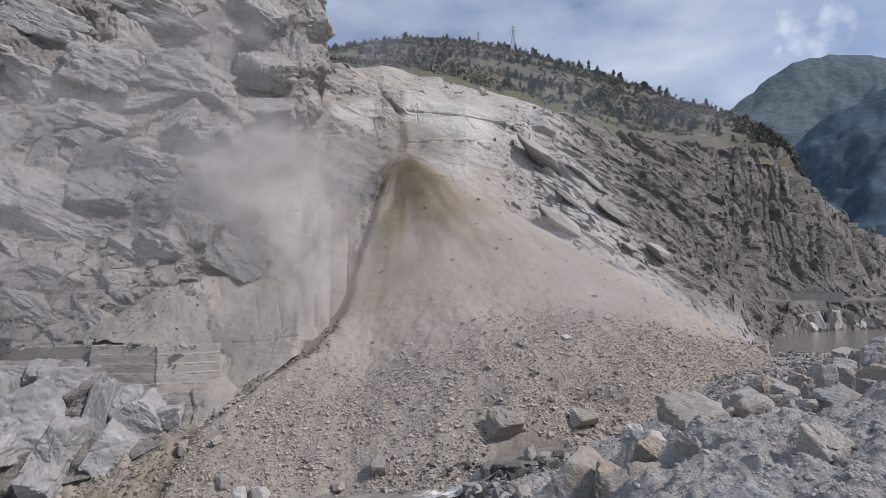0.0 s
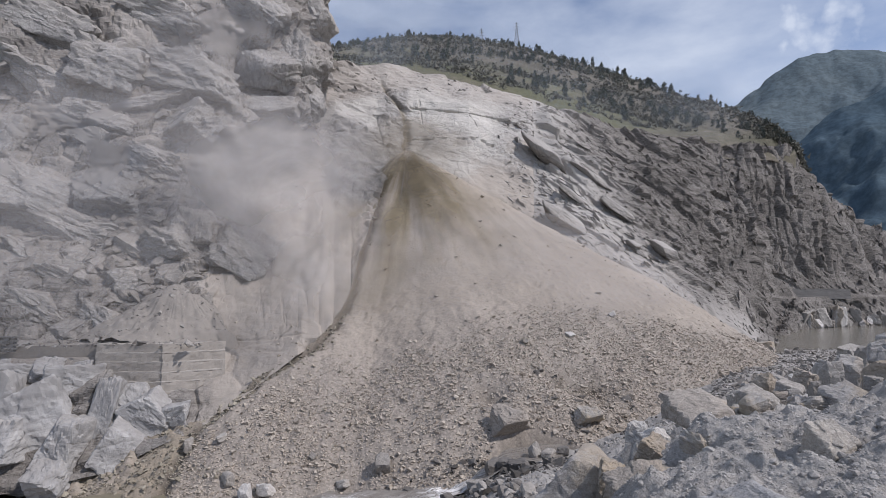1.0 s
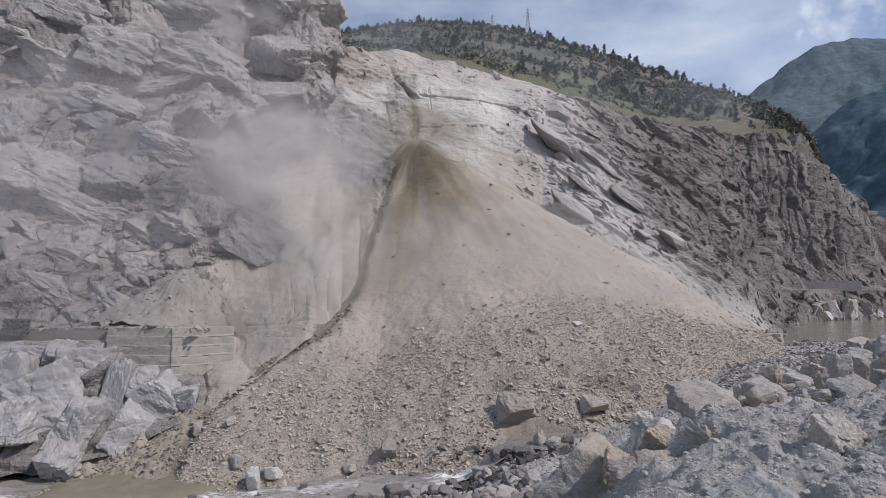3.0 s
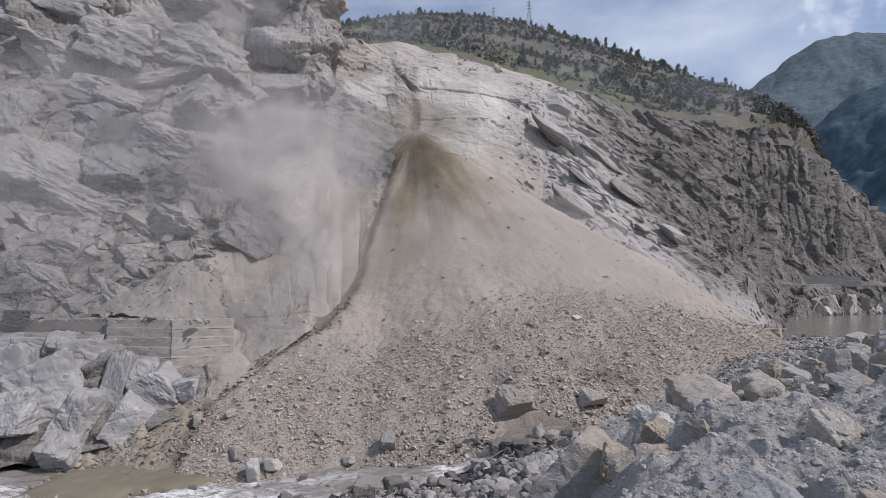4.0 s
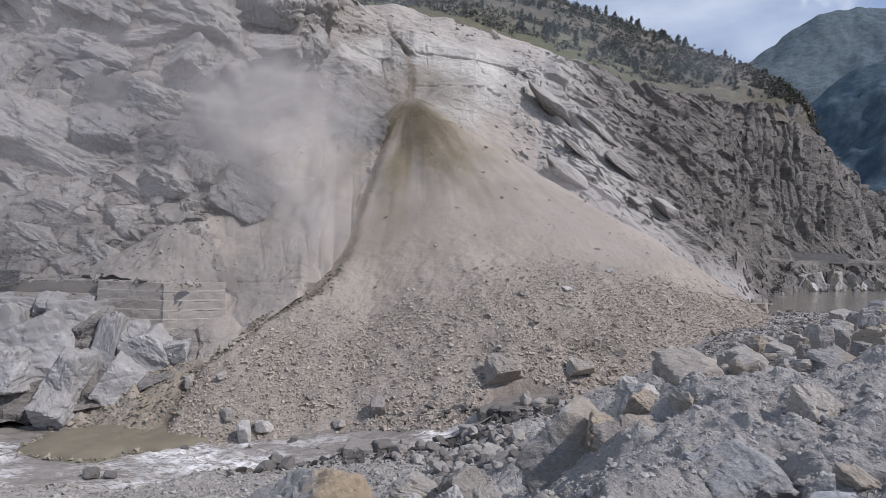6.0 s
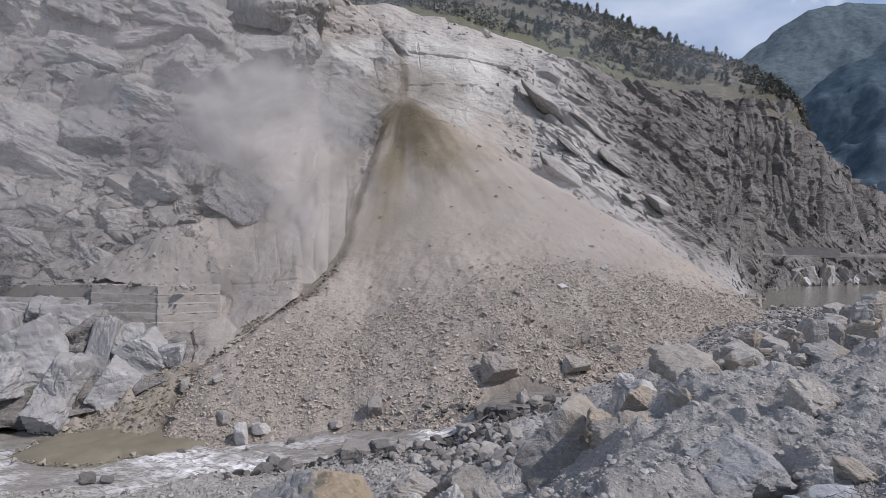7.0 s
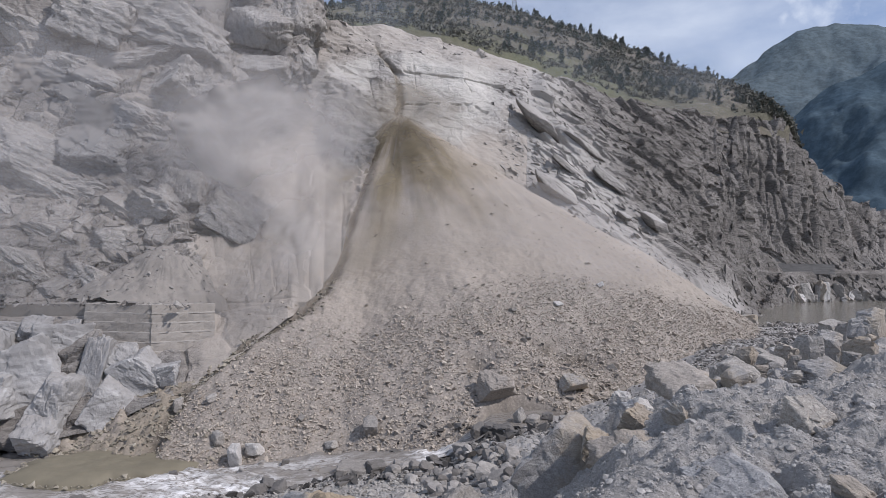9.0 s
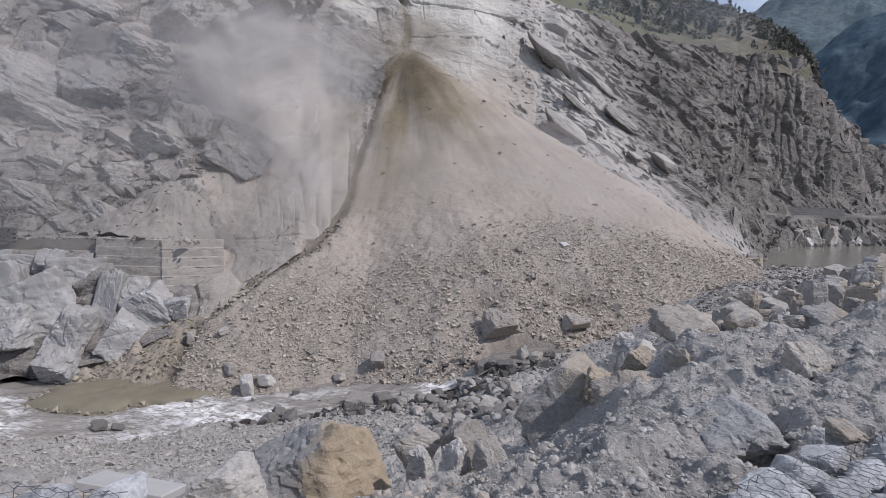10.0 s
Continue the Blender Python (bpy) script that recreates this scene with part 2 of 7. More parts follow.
def stone_material(name, dark, light, rust=0.0, island=False, cover=0.0, side=None):
    """Loose stones and boulders: grey, each a little different, with bedding, joints and stains."""
    k = Nodes(name, 0.9, 0.25)
    own = k.island() if island else k.each()
    if not island:
        away = k.n.new("ShaderNodeVectorMath")
        away.operation = "MULTIPLY_ADD"
        away.inputs[1].default_value = (1, 1, 1)
        k.l.new(k.co, away.inputs[0])
        k.l.new(k.math("MULTIPLY", own, 57.0), away.inputs[2])
        k.co = away.outputs[0]
    grit = k.noise(9.0 if not island else 3.0, 9, 0.75)
    band = k.noise(1.0, 7, 0.65, k.mapped((1.3, 1.6, 8.0), (28, 18, 0)), 0.9)
    speck = k.noise(34.0, 6, 0.8)
    blot = k.noise(1.4, 5, 0.6)
    col = k.mix(own, dark, light)
    col = k.mix(0.2, col, k.ramp(band, [(0.3, 0.3), (0.7, 0.72)]), "OVERLAY")
    col = k.mix(0.5, col, k.ramp(speck, [(0.35, 0.3), (0.65, 0.72)]), "OVERLAY")
    col = k.mix(0.55, col, k.ramp(grit, [(0.3, 0.25), (0.7, 0.78)]), "OVERLAY")
    col = k.mix(k.ramp(blot, [(0.52, 0.0), (0.8, 0.28)]), col, tuple(0.62 * c for c in dark))
    if rust:
        stain = k.ramp(k.noise(0.75, 7, 0.7), [(0.46 - 0.2 * cover, 0.0), (0.66 - 0.2 * cover, 1.0)])
        if side:
            along = k.n.new("ShaderNodeVectorMath")
            along.operation = "DOT_PRODUCT"
            along.inputs[1].default_value = side
            k.l.new(k.n.new("ShaderNodeTexCoord").outputs["Object"], along.inputs[0])
            stain = k.ramp(k.math("ADD", along.outputs["Value"], k.math("MULTIPLY", k.noise(1.1, 8, 0.75), 1.7)), [(0.75, 0.0), (1.75, 1.0)])
        col = k.mix(k.math("MULTIPLY", stain, rust), col, k.mix(blot, (0.31, 0.225, 0.14), (0.43, 0.35, 0.225)))
    if island:
        return k.done(col, [(grit, 0.5, 0.04)])
    crack = k.ramp(k.voronoi(1.1, "DISTANCE_TO_EDGE", "Distance", k.mapped((1.0, 1.2, 2.4), (28, 18, 0))), [(0.0, 0.0), (0.03, 1.0)])
    col = k.mix(k.math("MULTIPLY", k.math("SUBTRACT", 1.0, crack), 0.12), col, tuple(0.4 * c for c in dark))
    return k.done(col, [(band, 0.5, 0.06), (crack, 0.2, 0.03), (blot, 0.4, 0.15), (grit, 0.9, 0.035), (speck, 0.5, 0.01)])


M_TALUS = talus_material()
M_BANK = gravel_material("bank_gravel", (0.289, 0.276, 0.259), (0.352, 0.336, 0.316), 9.0)
M_STONES = stone_material("loose_grey_stones", (0.325, 0.285, 0.240), (0.435, 0.386, 0.330), 0, True)
M_CLODS = stone_material("crumbly_grey_clods", (0.285, 0.272, 0.256), (0.398, 0.379, 0.356), 0, True)
M_BANKSTONE = stone_material("grey_bank_stones", (0.261, 0.247, 0.227), (0.397, 0.376, 0.345), 0, True)
M_RUBBLE = stone_material("mixed_rubble", (0.13, 0.12, 0.11), (0.35, 0.33, 0.305), 0, True)
M_DAMP = stone_material("damp_dark_stones", (0.06, 0.056, 0.052), (0.16, 0.15, 0.14), 0, True)
M_BOULDER = stone_material("grey_boulder", (0.250, 0.233, 0.212), (0.352, 0.329, 0.300))
M_RUSTY = stone_material("rust_stained_boulder", (0.27, 0.258, 0.243), (0.36, 0.342, 0.32), 0.6, False, 0.38)
M_YELLOW = stone_material("yellow_stained_boulder", (0.25, 0.245, 0.238), (0.30, 0.292, 0.282), 0.75, False, 0.0, (0.75, -0.25, 0.15))
M_SLABROCK = stone_material("grey_slab_rusty_end", (0.275, 0.264, 0.252), (0.345, 0.331, 0.315), 0.4, False, 0.0, (0.55, -0.1, 0.05))
M_BURIED = stone_material("dusty_grey_slab", (0.33, 0.325, 0.32), (0.36, 0.352, 0.345))
M_DUSTROCK = stone_material("dust_coated_boulder", (0.29, 0.26, 0.228), (0.33, 0.298, 0.262))
M_BEIGE = stone_material("pale_beige_boulder", (0.385, 0.35, 0.305), (0.43, 0.392, 0.345))
M_TAN = stone_material("tan_broken_boulder", (0.29, 0.262, 0.232), (0.37, 0.335, 0.295), 0.45, False, 0.3)
M_MUDCLOD = stone_material("olive_mud_clods", (0.20, 0.18, 0.14), (0.33, 0.30, 0.245), 0, True)
M_GABION = stone_material("gabion_stone", (0.36, 0.365, 0.375), (0.48, 0.485, 0.49))
M_PALE = stone_material("pale_boulder", (0.40, 0.385, 0.365), (0.50, 0.48, 0.46), 0.15)


def hill_material():
    k = Nodes("dry_grass_hill", 0.95, 0.1)
    patch, fine = k.noise(0.035, 7, 0.65), k.noise(0.6, 8, 0.75)
    col = k.mix(k.ramp(patch, [(0.4, 0.0), (0.6, 1.0)]), (0.105, 0.096, 0.076), (0.175, 0.155, 0.128))
    col = k.mix(k.attr("grass"), col, (0.135, 0.137, 0.075))
    col = k.mix(k.ramp(k.noise(0.15, 6, 0.7), [(0.56, 0.0), (0.66, 0.7)]), col, (0.23, 0.21, 0.18))
    col = k.mix(0.5, col, k.ramp(fine, [(0.3, 0.25), (0.7, 0.75)]), "OVERLAY")
    return k.done(col, [(fine, 0.8, 0.8)])


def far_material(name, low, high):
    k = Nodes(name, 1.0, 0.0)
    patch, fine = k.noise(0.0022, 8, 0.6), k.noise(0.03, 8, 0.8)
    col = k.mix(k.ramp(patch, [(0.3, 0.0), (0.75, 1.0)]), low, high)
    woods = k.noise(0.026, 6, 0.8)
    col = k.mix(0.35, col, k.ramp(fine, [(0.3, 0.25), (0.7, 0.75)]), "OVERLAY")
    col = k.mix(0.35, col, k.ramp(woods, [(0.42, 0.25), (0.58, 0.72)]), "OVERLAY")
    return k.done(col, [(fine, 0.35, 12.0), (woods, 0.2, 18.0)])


M_HILL = hill_material()
# both blue-grey base colours have the distance haze painted in
M_FAR = far_material("far_slopes_haze_tint", (0.100, 0.130, 0.150), (0.128, 0.154, 0.164))
M_NEARFAR = far_material("far_forest_haze_tint", (0.056, 0.086, 0.115), (0.086, 0.115, 0.132))


def plain(name, colour, rough=0.8, scale=2.0, bump=0.05, metal=0.0):
    k = Nodes(name, rough, 0.3)
    k.b.inputs["Metallic"].default_value = metal
    n, p = k.noise(scale, 8, 0.7), k.noise(scale * 0.12, 5, 0.6)
    col = k.mix(n, tuple(c * 0.78 for c in colour), tuple(min(1, c * 1.2) for c in colour))
    col = k.mix(k.ramp(p, [(0.4, 0.0), (0.7, 0.4)]), col, tuple(c * 0.7 for c in colour))
    return k.done(col, [(n, 0.4, bump)])


def water_material(name, colour, foam, scale, rough):
    """Silty water; foam where the mesh says the current breaks."""
    k = Nodes(name, rough, 0.5)
    run = k.mapped((0.5 * scale, 1.6 * scale, 1.0), (0, 0, -4))
    n = k.noise(1.0, 8, 0.65, run, 1.2)
    streak = k.ramp(n, [(0.40, 0.0), (0.60, 1.0)])
    lie = k.math("MULTIPLY", k.attr("foam"), streak)
    col = k.mix(k.noise(0.3, 5, 0.6), tuple(c * 0.85 for c in colour), tuple(c * 1.12 for c in colour))
    col = k.mix(lie, col, foam)
    k.l.new(k.math("ADD", k.math("MULTIPLY", lie, 0.6), rough), k.b.inputs["Roughness"])
    return k.done(col, [(n, 0.5, 0.12), (k.noise(5.0, 4, 0.6), 0.15, 0.03)])


M_RIVER = water_material("silty_river_water", (0.225, 0.205, 0.182), (0.80, 0.79, 0.78), 1.9, 0.16)
M_POND = water_material("still_silty_water", (0.215, 0.20, 0.17), (0.5, 0.5, 0.5), 1.0, 0.12)
M_MUD = plain("wet_brown_mud", (0.20, 0.178, 0.128), 0.7, 1.5, 0.06)
M_WALL = plain("dusty_masonry", (0.37, 0.338, 0.30), 0.95, 1.6, 0.22)
M_CAP = plain("pale_mortar_band", (0.385, 0.356, 0.322), 0.95, 2.0, 0.12)
M_APRON = plain("fine_slide_dust", (0.268, 0.246, 0.221), 0.97, 1.1, 0.16)
M_BLOCK = plain("dark_stone_blocks", (0.15, 0.145, 0.14), 0.95, 4.0, 0.04)
M_CONCRETE = plain("grey_concrete", (0.42, 0.41, 0.395), 0.9, 4.0, 0.02)
M_STEEL = plain("galvanised_steel", (0.30, 0.32, 0.34), 0.5, 1.0, 0.0, 0.6)
M_WIRE = plain("weathered_wire", (0.14, 0.14, 0.145), 0.5, 30.0, 0.0, 0.5)
M_BARK = plain("pine_bark", (0.085, 0.065, 0.05), 0.95, 6.0, 0.05)


def leaf_material(name, a, b):
    k = Nodes(name, 0.8, 0.2)
    return k.done(k.mix(k.island(), k.mix(k.each(), a, b), tuple(0.6 * c for c in a)))


M_PINE = leaf_material("pine_needles", (0.075, 0.092, 0.082), (0.105, 0.118, 0.092))
M_SHRUB = leaf_material("grey_green_shrub", (0.125, 0.124, 0.098), (0.17, 0.16, 0.13))


# ---------------- mesh helpers ----------------
def mesh_from(name, verts, faces, material, smooth=False, attrs=()):
    """A mesh from arrays; faces all have the same number of corners."""
    me = bpy.data.meshes.new(name)
    verts, faces = np.asarray(verts, np.float32), np.asarray(faces, np.int32)
    n, c = faces.shape
    me.vertices.add(len(verts))
    me.vertices.foreach_set("co", verts.ravel())
    me.loops.add(n * c)
    me.loops.foreach_set("vertex_index", faces.ravel())
    me.polygons.add(n)
    me.polygons.foreach_set("loop_start", np.arange(0, n * c, c, dtype=np.int32))
    me.polygons.foreach_set("use_smooth", np.full(n, smooth))
    me.update(calc_edges=True)
    for key, values in attrs:
        a = me.attributes.new(key, "FLOAT", "POINT")
        a.data.foreach_set("value", np.asarray(values, np.float32))
    me.materials.append(material)
    return me


def grid_faces(rows, cols, flip=False):
    i = (np.arange(rows - 1)[:, None] * cols + np.arange(cols - 1)[None, :]).ravel()
    q = np.stack([i, i + 1, i + cols + 1, i + cols], 1)
    return q[:, ::-1] if flip else q


def part(name, bm, material, parent, label=""):
    """Links a bmesh or a mesh as one mesh object under a thing or a part."""
    if isinstance(bm, bmesh.types.BMesh):
        me = bpy.data.meshes.new(name)
        bm.to_mesh(me)
        bm.free()
        me.materials.append(material)
    else:
        me = bm
    ob = new(name, me)
    ob.parent = parent
    return tagged(ob, label)


def box(bm, size, at=(0, 0, 0), turn=(0, 0, 0), bevel=0.0):
    r = bmesh.ops.create_cube(bm, size=1, matrix=pose(*at, *turn) @ Matrix.Diagonal((*size, 1)))
    if bevel:
        edges = list({e for v in r["verts"] for e in v.link_edges})
        bmesh.ops.bevel(bm, geom=edges, offset=bevel, segments=1, affect="EDGES")


def rod(bm, a, b, r0, r1=None, sides=6):
    a, b = Vector(a), Vector(b)
    turn = (b - a).to_track_quat("Z", "Y").to_matrix().to_4x4()
    bmesh.ops.create_cone(bm, cap_ends=True, segments=sides, radius1=r0, radius2=r0 if r1 is None else r1, depth=(b - a).length,
                          matrix=Matrix.Translation((a + b) / 2) @ turn)


def sections_at(sections, u):
    """The section lines at bearings u: for each level the slope of sight and the depth."""
    at = np.array([s[0] for s in sections])
    lev = np.array([s[1] for s in sections])
    return np.stack([[np.interp(u, at, lev[:, k, c]) for c in (0, 1)] for k in range(lev.shape[1])])


def slope_sheet(sections, bearings, counts):
    """A hillside lofted through upright sections: each has a bearing (x / y) and levels (z / y, y). Gives points and rows, cols."""
    lev = sections_at(sections, bearings)
    lines = []
    for k, n in enumerate(counts):
        last = k == len(counts) - 1
        for f in np.linspace(0, 1, n + (1 if last else 0), endpoint=last):
            y = lev[k, 1] * (1 - f) + lev[k + 1, 1] * f
            z = lev[k, 0] * lev[k, 1] * (1 - f) + lev[k + 1, 0] * lev[k + 1, 1] * f
            lines.append(np.stack([bearings * y, y, z], 1))
    return np.concatenate(lines), len(lines), len(bearings)


def outward(p, rows, cols):
    """Unit normals of a grid, towards the valley."""
    g = p.reshape(rows, cols, 3)
    n = np.cross(np.gradient(g, axis=1), np.gradient(g, axis=0)).reshape(-1, 3)
    n /= np.linalg.norm(n, axis=1, keepdims=True) + 1e-9
    return n * np.sign(-(n * p).sum(1, keepdims=True))


def softened(n, rows, cols, times=6):
    g = n.reshape(rows, cols, 3)
    for _ in range(times):
        q = np.pad(g, ((1, 1), (1, 1), (0, 0)), mode="edge")
        g = (q[:-2, 1:-1] + q[2:, 1:-1] + q[1:-1, :-2] + q[1:-1, 2:] + 2 * g) / 6
    g = g.reshape(-1, 3)
    return g / (np.linalg.norm(g, axis=1, keepdims=True) + 1e-9)


# ---------------- the lie of the land ----------------
APEX = np.array([-8.4, 117.0, 29.6])


def cone_z(x, y):
    """The debris cone below the scar."""
    dx, dy = x - APEX[0], APEX[1] - y
    r, turn = np.hypot(dx, dy), np.degrees(np.arctan2(dx, dy))
    fall = np.interp(turn, [-60, -22, -10, 0, 13, 40, 76, 110], [0.64, 0.666, 0.675, 0.70, 0.632, 0.60, 0.605, 0.6])
    return APEX[2] - fall * r + 1.2 * np.sin(np.clip(r / 68, 0, 1) * np.pi) * np.cos(np.radians(turn))


NEAR = [(-1.3, [(2, -1.8), (3.4, -2.0), (6, -3.3), (12, -7.4), (25, -13.2), (35, -17.6), (38.6, -18.3), (40.5, -19.2), (52, -19.2)]),
        (-0.6, [(2, -1.8), (3.4, -2.0), (6, -3.4), (12, -7.3), (25, -13.0), (35, -17.3), (38.8, -17.95), (40.8, -18.9), (52, -18.9)]),
        (-0.2, [(2, -1.8), (3.2, -1.95), (6, -3.5), (12, -6.9), (25, -12.2), (36, -15.8), (43, -17.2), (45, -18.0), (52, -18.0)]),
        (0.03, [(2, -1.8), (3.2, -1.9), (6, -3.2), (12, -6.1), (25, -10.8), (36, -13.9), (45.0, -15.9), (47, -16.8), (52, -16.6)]),
        (0.10, [(2, -1.8), (3.2, -1.85), (5.6, -2.85), (11, -5.2), (22, -9.2), (34, -12.1), (46.0, -14.2), (48, -15.2), (54, -14.8)]),
        (0.2, [(2, -1.8), (3.2, -1.82), (5, -2.35), (9, -4.0), (16, -6.5), (30, -10.6), (45, -13.2), (48, -14.2), (55, -14.2)]),
        (0.32, [(2, -1.8), (3.4, -1.9), (5, -2.05), (8, -2.55), (12, -3.8), (22, -6.6), (36, -9.6), (52, -12.6), (62, -13.4)]),
        (0.45, [(2, -1.8), (3.4, -1.9), (5, -1.95), (8, -1.80), (11, -2.55), (20, -4.5), (36, -7.5), (60, -10.2), (84, -12.6)]),
        (0.6, [(2, -1.8), (3.5, -1.9), (5, -1.9), (7.5, -1.82), (9.5, -2.02), (16, -3.0), (62, -9.2), (96, -10.1), (106, -13.0)]),
        (0.69, [(2, -1.8), (3.7, -1.87), (5.5, -1.76), (7.8, -1.72), (10.5, -2.30), (16, -3.2), (62, -8.9), (97, -10.1), (107, -13.0)]),
        (0.77, [(2, -1.8), (3.9, -1.85), (6, -1.62), (10, -1.72), (14, -2.35), (20, -2.9), (60, -8.0), (94, -10.1), (110, -13.0)]),
        (1.3, [(2, -1.8), (3.9, -1.8), (6, -1.5), (10, -1.5), (18, -1.6), (26, -1.9), (40, -2.8), (70, -5.5), (110, -11)])]


def near_z(x, y):
    """The near bank, from the lookout down to the river bed (smooth, without stones)."""
    x, y = np.atleast_1d(np.asarray(x, float)), np.atleast_1d(np.asarray(y, float))
    ahead = np.maximum(y, np.hypot(x, y) * 0.60)
    u = np.clip(x / np.maximum(ahead, 1e-6), -1.3, 1.3)
    at = np.array([s[0] for s in NEAR])
    lev = np.array([s[1] for s in NEAR])
    k = np.clip(np.searchsorted(at, u) - 1, 0, len(at) - 2)
    f = (u - at[k]) / (at[k + 1] - at[k])
    ys = lev[k, :, 0] * (1 - f[:, None]) + lev[k + 1, :, 0] * f[:, None]
    zs = lev[k, :, 1] * (1 - f[:, None]) + lev[k + 1, :, 1] * f[:, None]
    out = np.where(ahead <= ys[:, 0], zs[:, 0], zs[:, -1])
    for j in range(ys.shape[1] - 1):
        inside = (ahead > ys[:, j]) & (ahead <= ys[:, j + 1])
        t = (ahead - ys[:, j]) / (ys[:, j + 1] - ys[:, j])
        out = np.where(inside, zs[:, j] + t * (zs[:, j + 1] - zs[:, j]), out)
    d = np.hypot(x, y)
    back = step(0.25, -0.35, y / np.maximum(d, 1e-6))
    return out * (1 - back) + back * (-1.8 + np.clip((d - 8) * 0.02, 0, 8))


def near_rough(x, y):
    """Humps, clods and hollows of the near bank."""
    d = np.hypot(x, y)
    p = np.stack([x, y, 0 * x], 1)
    big = 0.30 * fbm(p * 0.30, 4, 11) * step(3.5, 12, d)
    clod = 0.07 * fbm(p * 1.7, 4, 23) * step(2.5, 5, d)
    flat = np.stack([x, y, 0 * x], 1)
    h = 0.085 * fbm(flat * 2.4, 3, 31) + 0.028 * fbm(flat * 8, 2, 35) + 0.022 * blocks(flat * 4.5, 37, 1.0, 45)[0] + 0.05 * (0.6 - np.abs(vnoise(flat * 3.4, 33))) * step(-0.2, 0.5, vnoise(flat * 0.8, 34))
    # hollows under the half-buried slab, beside the pale boulder and under the leaning slab
    for hx, hy, wide, deep in ((2.72, 4.62, 0.30, 0.26), (4.10, 6.42, 0.30, 0.16), (3.12, 7.55, 0.30, 0.55)):
        h -= deep * np.exp(-((x - hx) ** 2 + (y - hy) ** 2) / wide ** 2)
    return (big + clod) * (1 - 0.7 * step(0.55, 0.2, y / np.maximum(d, 1e-6))) + h * step(0.3, 0.6, y / np.maximum(d, 1e-6)) * step(2.6, 4, d) * np.clip(1.6 - d / 40, 0.4, 1.2)


def ground_top(x, y):
    x, y = np.atleast_1d(np.asarray(x, float)), np.atleast_1d(np.asarray(y, float))
    z = near_z(x, y) + near_rough(x, y)
    return np.where((y > 44) & (x > -2), np.maximum(z, np.minimum(cone_z(x, y) - 2.6, -10.0)), z)


def build_ground():
    """One polar sheet from the lookout to the horizon."""
    az = np.radians(np.concatenate([np.linspace(-180, -48, 40)[:-1], np.linspace(-48, 46, 480), np.linspace(46, 180, 40)[1:]]))
    r = np.concatenate([np.geomspace(0.01, 2.4, 8)[:-1], np.geomspace(2.4, 13, 260)[:-1], np.geomspace(13, 130, 150)[:-1], np.geomspace(130, 4600, 40)])
    r[0] = 0.0
    A, R = np.meshgrid(az, r)
    x, y = (R * np.sin(A)).ravel(), (R * np.cos(A)).ravel()
    z = ground_top(x, y)
    far = step(120, 300, np.hypot(x, y)) * (y > 0)
    z = z * (1 - far) + far * (-14 + 0 * x)
    p = np.stack([x, y, z], 1)
    ob = new("ground", mesh_from("ground", p, grid_faces(len(r), len(az), True), M_BANK))
    return tagged(ob, "grey gravel river bank sloping down to the water", "ground", kind="structure")


ground = build_ground()


GULLY = ([5, 14, 24, 31, 38, 44, 50, 54, 58, 62, 64, 66.4, 70], [-26, -12.2, -7.9, -6.8, -6.3, -5.1, -5.7, -7.8, -10.5, -13.1, -14.4, -13.9, -13.3])
STONY = ([-25, -11, -5, 4, 13, 21, 30, 37, 45, 55, 80], [61, 58.5, 53, 52.5, 53.5, 51.5, 52, 55, 58, 61, 65])


